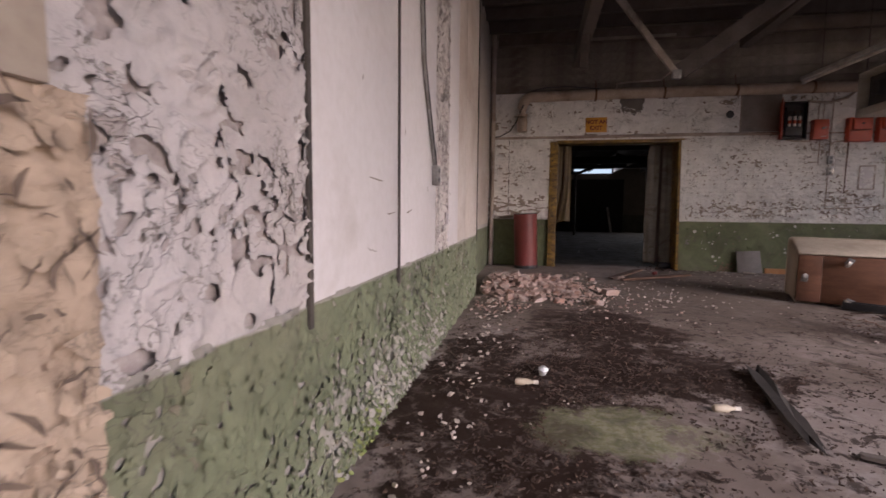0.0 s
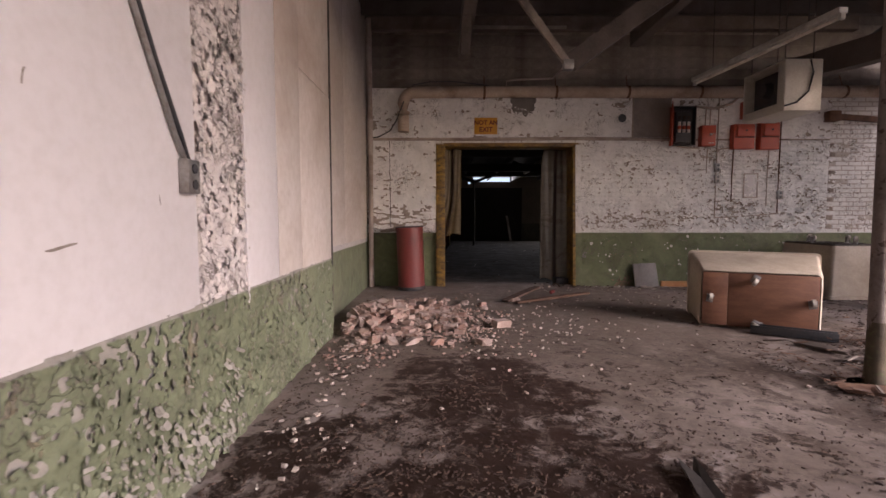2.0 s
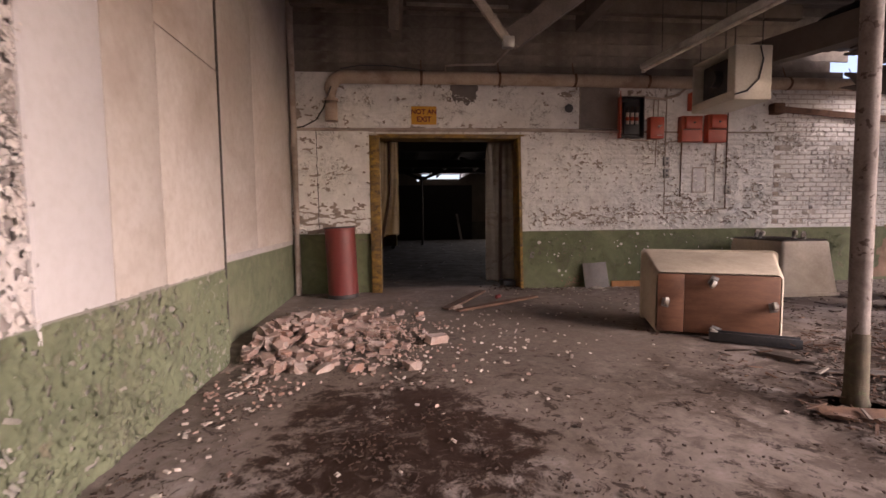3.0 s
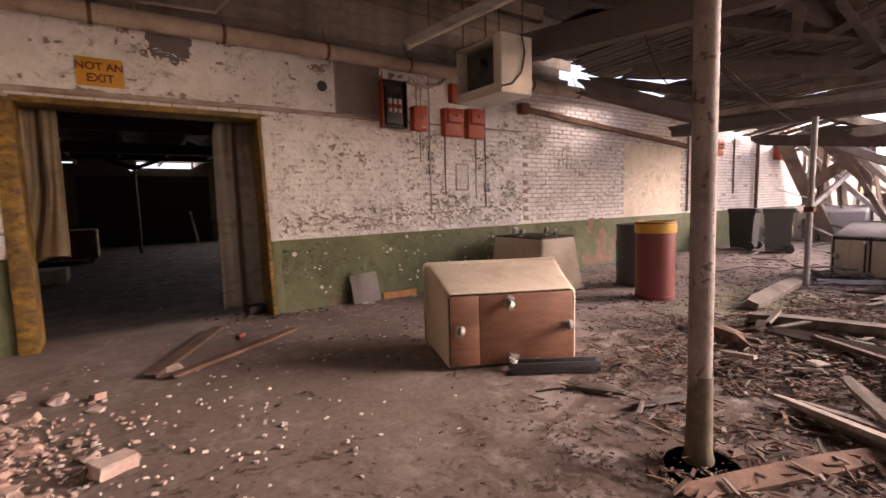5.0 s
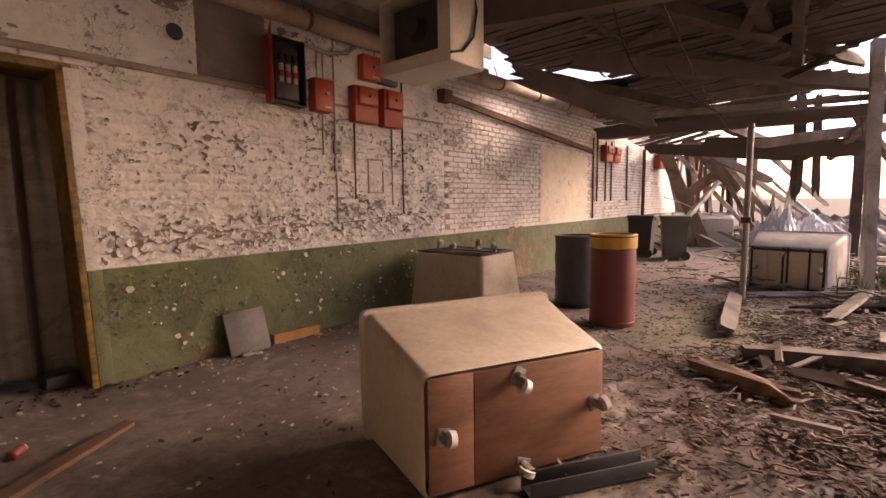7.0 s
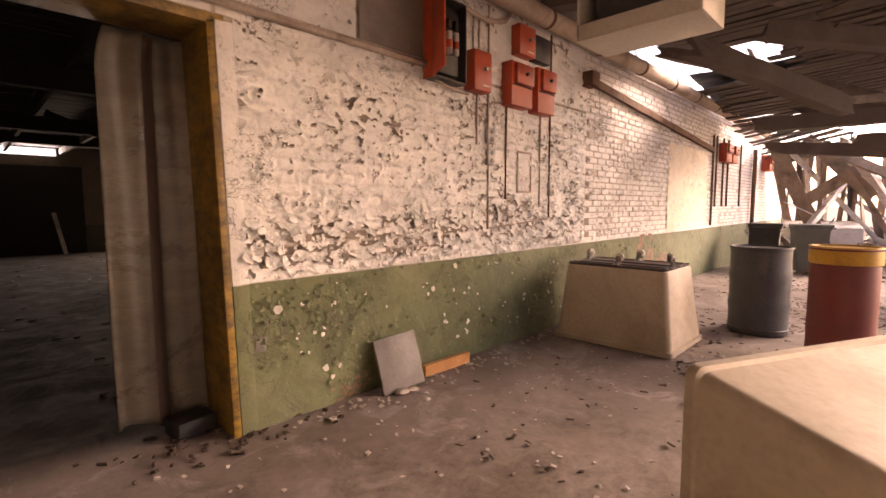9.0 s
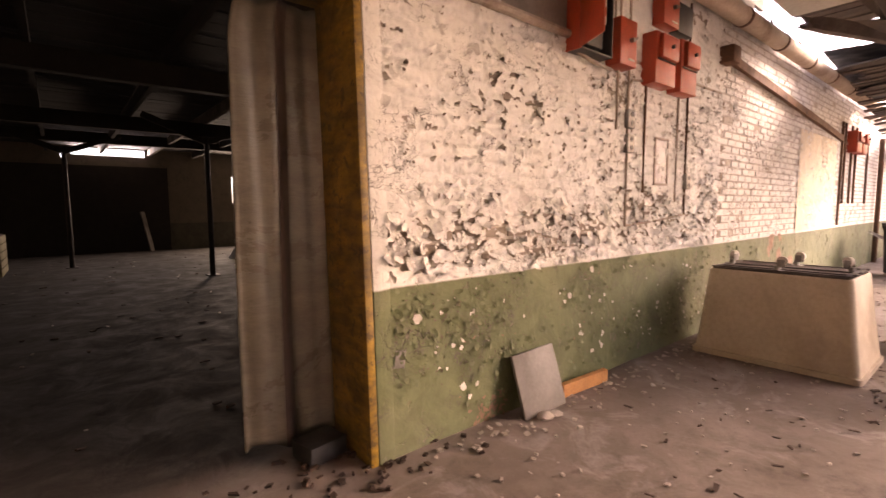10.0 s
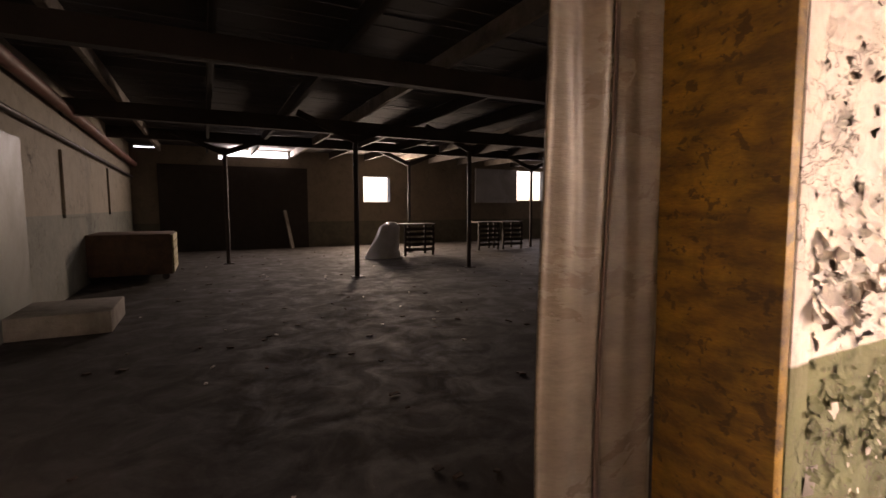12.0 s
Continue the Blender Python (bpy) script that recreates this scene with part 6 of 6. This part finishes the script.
scatter("leaf_litter", 9000, cloud(6.6, 5.6, 2.3, 0.95, lambda x, y: x > 3.5), (0.008, 0.045), (0.005, 0.018), (0.002, 0.008), LITTER, "dark rotting leaf litter and crumbs", "litter", 22, 0.01)
scatter("leaf_litter", 4600, cloud(0.75, 3.8, 0.75, 1.3), (0.006, 0.036), (0.004, 0.014), (0.002, 0.008), LITTER, "dark wet litter by the side wall", "litter", 22, 0.01)
scatter("leaf_litter", 700, cloud(2.2, 3.6, 0.9, 1.0), (0.006, 0.035), (0.004, 0.014), (0.002, 0.01), LITTER, "dark litter on the floor", "litter", 15, 0.01)
scatter("leaf_litter", 1400, cloud(9.5, 8.0, 3.0, 1.0), (0.01, 0.08), (0.01, 0.03), (0.002, 0.01), LITTER, "dark crumbs along the wall", "litter", 15, 0.01)
scatter("paint_chips", 240, cloud(1.5, 7.0, 0.9, 1.0), (0.006, 0.04), (0.006, 0.028), (0.003, 0.016), CHIPS, "pale chips of paint and mortar on the floor", "chips", 20, 0.0)
scatter("paint_chips", 60, cloud(0.2, 3.6, 0.5, 1.3), (0.005, 0.022), (0.005, 0.016), (0.002, 0.01), CHIPS, "pale paint chips in the mud", "chips", 20, 0.0)
scatter("paint_chips", 160, lambda k: (RNG.uniform(2.5, 7.0), RNG.uniform(8.2, 10.15)), (0.01, 0.04), (0.01, 0.03), (0.003, 0.012), CHIPS, "paint chips below the wall", "chips", 15, 0.0)
scatter("paint_chips", 120, lambda k: (RNG.uniform(-0.2, 0.1) + RNG.exponential(0.08), RNG.uniform(1.5, 6.6)), (0.01, 0.05), (0.01, 0.04), (0.003, 0.015), CHIPS, "flakes fallen at the foot of the side wall", "chips", 20, 0.0)
scatter("paint_chips", 260, lambda k: (RNG.uniform(3.4, 12), 10.2 - RNG.exponential(0.08)), (0.01, 0.05), (0.01, 0.04), (0.003, 0.015), CHIPS, "flakes fallen at the foot of the long wall", "chips", 20, 0.0)
scatter("hall_litter", 260, lambda k: (RNG.uniform(0.0, 12), RNG.uniform(11, 25)), (0.02, 0.12), (0.02, 0.08), (0.003, 0.012), LITTER, "scraps on the dark hall's floor", "litter", 8, 0.0)
scatter("hall_litter", 70, lambda k: (RNG.uniform(0.5, 10), RNG.uniform(11, 24)), (0.02, 0.06), (0.02, 0.05), (0.003, 0.012), CHIPS, "pale scraps on the dark hall's floor", "litter", 8, 0.0)

# the pile of broken bricks at the foot of the side wall
CHUNKS = []
for k in range(14):
    bm = bmesh.new()
    l, w, h = (0.2, 0.13, 0.09, 0.15, 0.07, 0.11, 0.055)[k % 7] * 0.9, (0.1, 0.095, 0.075, 0.1, 0.05, 0.08, 0.045)[k % 7], (0.062, 0.055, 0.05, 0.06, 0.035, 0.045, 0.03)[k % 7]
    box(bm, -l / 2, l / 2, -w / 2, w / 2, -h / 2, h / 2)
    bmesh.ops.subdivide_edges(bm, edges=bm.edges[:], cuts=1)
    shear = random.uniform(-0.35, 0.35)
    for v in bm.verts:
        broken = 0.02 if v.co.x > l * 0.2 else 0.006
        v.co += Vector((random.uniform(-1, 1) * broken * 1.6 + shear * v.co.z, random.uniform(-1, 1) * broken, random.uniform(-1, 1) * broken * 0.7))
    CHUNKS.append(finish(bm, "brick", DUSTY_LUMP if k % 3 == 0 else RUBBLE))
pile = thing("brick_pile", pose(0.4, 7.6, 0), "low pile of broken dusty bricks by the side wall", "brick pile")
mound = lambda x, y: 0.11 * math.exp(-((x + 0.28) / 0.42) ** 2 - ((y + 0.05) / 0.62) ** 2)
verts = [(x, y, mound(x, y) - 0.012 + 0.02 * noise.noise(Vector((x * 7, y * 7, 2))) + 0.012 * noise.noise(Vector((x * 19, y * 19, 4)))) for y in np.linspace(-1.5, 1.5, 90) for x in np.linspace(-0.7, 0.95, 50)]
me = bpy.data.meshes.new("dust_mound")
me.from_pydata(verts, [], [(j * 50 + i, j * 50 + i + 1, j * 50 + i + 51, j * 50 + i + 50) for j in range(89) for i in range(49)])
me.materials.append(BRICK_DUST)
me.shade_smooth()
dust = tagged(new("dust_mound", me), "pinkish brick dust and mortar")
dust.parent = pile
for k in range(290):
    if k < 205:
        x, y = RNG.normal(-0.28, 0.32), RNG.normal(-0.1, 0.52)
    else:
        x, y = RNG.normal(0.15, 0.42), RNG.normal(0.1, 0.62)
    if x < -0.62:
        x = -0.62 + abs(x + 0.62) * 0.4
    y = min(1.2, max(-1.15, y))
    h = mound(x, y)
    b = new("brick", CHUNKS[int(RNG.integers(0, 14))])
    b.parent = pile
    flat = 14 if h < 0.03 else 32
    size = RNG.uniform(0.55, 1.1)
    b.matrix_local = pose(x, y, h + 0.02 * size + RNG.uniform(0, 0.4) * h, RNG.uniform(-flat, flat), RNG.uniform(-flat, flat), RNG.uniform(0, 360)) @ Matrix.Diagonal((size, size, size, 1))
bm = bmesh.new()
box(bm, -0.1, 0.1, -0.06, 0.06, -0.04, 0.04)
bmesh.ops.subdivide_edges(bm, edges=bm.edges[:], cuts=2)
for v in bm.verts:
    v.co += v.co.normalized() * random.uniform(-0.012, 0.012)
yb = solid("firebrick_lump", bm, DUSTY_LUMP, "pale firebrick lump beside the brick pile", "brick")
yb.matrix_world = pose(1.48, 7.16, 0.045, 5, 3, 30)
scatter("brick_crumbs", 700, cloud(0.3, 7.35, 0.42, 0.55), (0.006, 0.04), (0.006, 0.03), (0.004, 0.016), DUSTY_LUMP, "pale mortar crumbs round the pile", "rubble", 20, 0.06)
scatter("brick_crumbs", 1100, cloud(0.35, 7.4, 0.5, 0.75), (0.008, 0.045), (0.008, 0.035), (0.006, 0.02), RUBBLE, "brick crumbs round the pile", "rubble", 20, 0.0)


def bottle(x, y, turn, body, label, l=0.13, r=0.023):
    e = thing("bottle", pose(x, y, r + 0.004, 0, 90, turn), label, "bottle", "bottles on the floor")
    part("body", lathe(bmesh.new(), [(r * 0.7, 0), (r, 0.01), (r, l * 0.6), (r * 0.5, l * 0.8), (r * 0.42, l), (0.002, l)], 20), body, e)
    part("cap", lathe(bmesh.new(), [(r * 0.5, l - 0.01), (r * 0.55, l - 0.005), (r * 0.55, l + 0.02), (0.002, l + 0.022)], 20), CERAMIC, e, "white cap")


bottle(0.36, 3.57, 5, TUB, "pale plastic bottle lying in the litter")
bottle(1.5, 3.4, 8, TUB, "pale plastic bottle lying on the floor")
bm = bmesh.new()
lathe(bm, [(0.022, 0), (0.03, 0.015), (0.033, 0.045), (0.022, 0.06), (0.004, 0.062)], 16)
for v in bm.verts:
    v.co += Vector((noise.noise(v.co * 40), noise.noise(v.co * 40 + Vector((7, 0, 0))), 0)) * 0.012
cup = solid("crumpled_cup", bm, PLASTIC_FILM, "crumpled clear plastic cup on the floor", "cup")
cup.matrix_world = pose(0.54, 3.8, 0.005, 12, 8, 0)
for x, y, s in ((4.33, 10.07, 0.05), (4.42, 10.05, 0.04)):
    bm = bmesh.new()
    bmesh.ops.create_icosphere(bm, subdivisions=2, radius=s)
    for v in bm.verts:
        v.co = Vector((v.co.x * 1.3, v.co.y, v.co.z * 0.45)) * (1 + 0.3 * noise.noise(v.co * 30))
    solid("plaster_lump", bm, CHIPS, "pale plaster lump at the foot of the wall", "lump", "plaster lumps").matrix_world = pose(x, y, s * 0.4)
bm = bmesh.new()
box(bm, -0.03, 0.03, -0.003, 0, -0.045, 0.045, 0.001)
bmesh.ops.subdivide_edges(bm, edges=bm.edges[:], cuts=2)
for v in bm.verts:
    v.co += Vector((random.uniform(-1, 1), 0, random.uniform(-1, 1))) * 0.006
solid("tape_scrap", bm, GREY_BOARD, "grey scrap of tape stuck on the green wall", "tape").matrix_world = pose(3.34, WALL_Y - 0.012, 0.56, 0, 8, 0)
# cracks beside the doorway, loose cables and scraps
for pts in (((-0.108, 10.228, 2.55), (-0.101, 10.228, 1.05)), ((-0.45, 10.228, 2.0), (-0.436, 10.228, 1.1))):
    solid("wall_crack", sweep(bmesh.new(), [Vector(pts[0]).lerp(Vector(pts[1]), k / 14) + Vector((0.018 * noise.noise(Vector((k * 0.9, pts[0][0], 3))), 0, 0)) for k in range(15)], 0.007, 6), DARK_SEAM, "dark upright crack in the flaking paint", "crack", "", "structure")
solid("wall_cable", sweep(bmesh.new(), [(0.16, 10.07, 3.2), (0.08, 10.1, 3.02), (0.02, 10.2, 2.9), (-0.1, 10.2, 2.72), (-0.3, 10.21, 2.62), (-0.46, 10.21, 2.6)], 0.011, 8), BLACK_PLASTIC, "black cable hanging from the lagged pipe", "cable")
solid("wall_cable", sweep(bmesh.new(), [(0.3, 10.1, 3.47), (0.6, 10.12, 3.53), (1.0, 10.14, 3.54), (1.35, 10.13, 3.5), (1.6, 10.1, 3.46)], 0.01, 8), BLACK_PLASTIC, "black cable lying over the lagged pipe", "cable")
bm = bmesh.new()
box(bm, -0.12, 0.12, -0.1, 0.1, 0.0, 0.11, 0.012)
for v in bm.verts:
    v.co += Vector((noise.noise(v.co * 9), noise.noise(v.co * 9 + Vector((4, 0, 0))), 0)) * 0.015
solid("dark_block", bm, BLACK_PLASTIC, "dark worn block at the foot of the door flap", "block").matrix_world = pose(3.0, 10.6, 0.002, 0, 0, 8)
e = thing("crushed_can", pose(2.535, 9.366, 0.035, 0, 82, 40), "crushed red and white drink can on the floor", "can")
part("can_body", lathe(bmesh.new(), [(0.024, 0.0), (0.032, 0.008), (0.027, 0.04), (0.032, 0.07), (0.026, 0.085), (0.002, 0.086)], 16), RED_DRUM, e)
part("can_top", lathe(bmesh.new(), [(0.027, 0.084), (0.028, 0.09), (0.002, 0.09)], 16), STEEL, e)
# weeds by the open side
verts, faces = [], []
for k in range(900):
    x, y = RNG.normal(12.2, 0.8), RNG.normal(5.0, 0.45)
    h, a, lean = RNG.uniform(0.1, 0.4), RNG.uniform(0, math.tau), RNG.uniform(0.02, 0.18)
    dx, dy = math.cos(a), math.sin(a)
    base = len(verts)
    verts += [(x - dy * 0.006, y + dx * 0.006, 0), (x + dy * 0.006, y - dx * 0.006, 0), (x + dx * lean * 0.5 + dy * 0.004, y + dy * lean * 0.5 - dx * 0.004, h * 0.6), (x + dx * lean * 0.5 - dy * 0.004, y + dy * lean * 0.5 + dx * 0.004, h * 0.6), (x + dx * lean, y + dy * lean, h)]
    faces += [(base, base + 1, base + 2, base + 3), (base + 3, base + 2, base + 4)]
me = bpy.data.meshes.new("weeds")
me.from_pydata(verts, [], faces)
me.materials.append(LEAF)
tagged(new("weeds", me), "thin green weeds by the open side", "weeds", "", "stuff")


def flakes(name, count, pick, size, curl, place, material, label):
    """Curled scales of old paint that stand off a wall. pick gives (u, v); place(u, v, d) the point d off the surface."""
    verts, faces = [], []
    k = 0
    while k < count:
        u, v = pick()
        s = RNG.uniform(*size) * (0.6 + 0.8 * RNG.random())
        a = RNG.normal(-math.pi / 2, 0.9)
        c = RNG.uniform(*curl)
        ca, sa = math.cos(a), math.sin(a)
        base = len(verts)
        asp = RNG.uniform(0.5, 1.1)
        for r, (f, d) in enumerate(((0.0, 0.002), (0.5, 0.3 * c), (0.85, 0.75 * c), (1.0, c))):
            half = s * asp * (0.5, 0.55, 0.4, 0.16)[r] * RNG.uniform(0.7, 1.2)
            for sgn in (-1, 1):
                p, q = f * s, sgn * half + RNG.uniform(-0.1, 0.1) * s
                verts.append(place(u + p * ca - q * sa, v + p * sa + q * ca, d * s + 0.004))
        faces += [(base, base + 1, base + 3, base + 2), (base + 2, base + 3, base + 5, base + 4), (base + 4, base + 5, base + 7, base + 6)]
        k += 1
    me = bpy.data.meshes.new(name)
    me.from_pydata(verts, [], faces)
    me.materials.append(material)
    return tagged(new(name, me), label, "paint flakes", "", "stuff")


def north(u, v, d):
    return (u, WALL_Y - 0.006 - d, v)


def side(u, v, d):
    return (-0.322 + d, u, v)


def pick_north(x0, x1, z0, z1, bias=0.0):
    def f():
        while True:
            u, v = RNG.uniform(x0, x1), RNG.uniform(z0, z1)
            p = noise.noise(Vector((u * 1.6, v * 2.2, 4.0))) + 0.6 * noise.noise(Vector((u * 5, v * 6, 9.0)))
            if p + bias > RNG.uniform(-0.4, 0.9) and not (DOOR_L - 0.05 < u < DOOR_R + 0.08 and v < DOOR_H + 0.08) and not (1.2 < u < 1.85 and 2.6 < v < 3.1) and not (4.05 < u < 5.3 and v > 2.58):
                return u, v
    return f


flakes("paint_flakes", 900, pick_north(3.28, 7.6, 1.0, 2.55, 0.15), (0.012, 0.035), (0.3, 0.75), north, PAINT, "curled cream paint flakes on the brick wall")
flakes("paint_flakes", 520, pick_north(3.28, 7.4, 1.0, 1.5, 0.5), (0.025, 0.065), (0.3, 0.8), north, PAINT, "large curled cream paint flakes low on the brick wall")
flakes("paint_flakes", 1800, pick_north(3.28, 9.0, 0.12, 0.95, 0.0), (0.012, 0.035), (0.2, 0.6), north, PAINT, "small curled green paint flakes on the brick wall")
flakes("paint_flakes", 1500, pick_north(7.4, 14, 1.0, 2.6, 0.0), (0.02, 0.05), (0.1, 0.4), north, PAINT, "cream paint flakes farther along the wall")
WHITE_FLECK = surface("white_undercoat", (0.7, 0.67, 0.62), (0.6, 0.56, 0.5), (0.4, 0.35, 0.3), 20)
flakes("paint_flakes", 85, pick_north(3.4, 7.5, 0.2, 0.93, 0.1), (0.01, 0.042), (0.05, 0.25), north, WHITE_FLECK, "white patches where the green paint has lifted")
flakes("paint_flakes", 1500, lambda: (RNG.uniform(1.2, 5.6), min(0.78, RNG.beta(1.4, 2.0) * 0.85)), (0.008, 0.026), (0.2, 0.75), lambda u, v, d: (-0.31 + d, u, v), PAINT_WEST, "thick curled green flakes on the side wall")
flakes("paint_flakes", 500, lambda: (RNG.uniform(2.2, 4.6), RNG.beta(1.2, 2) * 0.6), (0.012, 0.035), (0.3, 0.8), lambda u, v, d: (-0.31 + d, u, v), PALE_RENDER, "pale flakes showing bare render on the side wall")
flakes("paint_flakes", 420, lambda: (RNG.uniform(0.6, 1.18), RNG.uniform(0.05, 1.3)), (0.012, 0.04), (0.2, 0.7), lambda u, v, d: (-0.265 + d, u, v), BARE_BRICK, "broken brown crusts on the old pier")
flakes("paint_flakes", 1300, lambda: (RNG.uniform(4.2, 4.73), RNG.uniform(0.8, 3.2)), (0.01, 0.03), (0.2, 0.6), side, STRIP, "white paint flakes on the bare strip")



def scars(name, count, pick, length, width, place, lean, material, label):
    """Crooked slivers where paint has come away; dark ones also paint shade under flakes."""
    verts, faces = [], []
    for k in range(count):
        u, v = pick()
        l, w, a, bow = RNG.uniform(*length), RNG.uniform(*width), RNG.normal(0, lean), RNG.uniform(-0.5, 0.5)
        if RNG.random() < 0.3:
            a += math.pi / 2
        ca, sa = math.cos(a), math.sin(a)
        base = len(verts)
        for i in range(5):
            f = i / 4 - 0.5
            half = w * (1 - (2 * f) ** 2 * 0.85) * RNG.uniform(0.5, 1.2) / 2
            mid = bow * l * (0.25 - f * f) + RNG.uniform(-0.08, 0.08) * l
            for s in (-1, 1):
                p, q = f * l, mid + s * half
                verts.append(place(u + p * ca - q * sa, v + p * sa + q * ca, 0.0))
        faces += [(base + 2 * i, base + 2 * i + 1, base + 2 * i + 3, base + 2 * i + 2) for i in range(4)]
    me = bpy.data.meshes.new(name)
    me.from_pydata(verts, [], faces)
    me.materials.append(material)
    return tagged(new(name, me), label, "paint scars", "", "stuff")


def north_face(off):
    return lambda u, v, d: (u, WALL_Y - off, v)


def west_face(x):
    return lambda u, v, d: (x, u, v)


scars("paint_scars", 2200, pick_north(7.4, 13.5, 1.0, 2.9, 0.0), (0.02, 0.09), (0.004, 0.014), north_face(0.0085), 0.3, SCAR, "dark slivers farther along the cream wall")
scars("bare_brick_spots", 46, lambda: (RNG.normal(4.06, 0.09), abs(RNG.normal(0.06, 0.07))), (0.02, 0.06), (0.01, 0.03), north_face(0.0105), 0.6, RED_BRICK, "red brick showing at the foot of the green wall")
scars("bare_brick_spots", 26, lambda: (RNG.uniform(3.5, 7.0), RNG.uniform(0.1, 0.9)), (0.01, 0.035), (0.006, 0.018), north_face(0.0105), 0.6, RED_BRICK, "small red brick spots in the green wall")
scars("paint_scars", 1500, pick_north(3.3, 8.5, 0.08, 0.95, 0.1), (0.008, 0.035), (0.002, 0.009), north_face(0.0095), 0.9, SCAR, "dark nicks in the green paint")
scars("paint_scars", 300, lambda: (RNG.uniform(0.4, 1.18), RNG.uniform(0.05, 1.33)), (0.02, 0.1), (0.004, 0.016), west_face(-0.243), 0.9, SCAR, "dark cracks in the broken pier")
flakes("wall_moss", 150, lambda: (RNG.normal(2.55, 0.16), abs(RNG.normal(0.0, 0.11)) + 0.02), (0.006, 0.02), (0.3, 0.9), lambda u, v, d: (-0.3 + d, u, v), LEAF, "bright green moss at the foot of the side wall")
scatter("leaf_litter", 160, lambda k: (RNG.normal(3.2, 0.3), RNG.normal(10.3, 0.14) if RNG.random() < 0.5 else RNG.normal(10.55, 0.1)), (0.01, 0.06), (0.01, 0.04), (0.004, 0.02), LITTER, "dark crumbs at the foot of the door jamb", "litter", 18, 0.0)

# single bricks of the best seen stretch
BRICK_MESHES = []
for k in range(4):
    me = bpy.data.meshes.new("brick")
    me.from_pydata([(x, y - WALL_Y, z) for x, y, z in brick_box(0, 0, BRICK_L - 0.008 - 0.002 * k, BRICK_H - 0.007 - 0.0015 * k, 0.0)], [], BRICK_FACES)
    me.materials.append(PAINT)
    BRICK_MESHES.append(me)
for k, (x, z, out) in enumerate(SINGLE_BRICKS[:300]):
    b = new("brick", BRICK_MESHES[k % 4])
    b.parent = wall_north
    b.location = (x, WALL_Y - out, z)
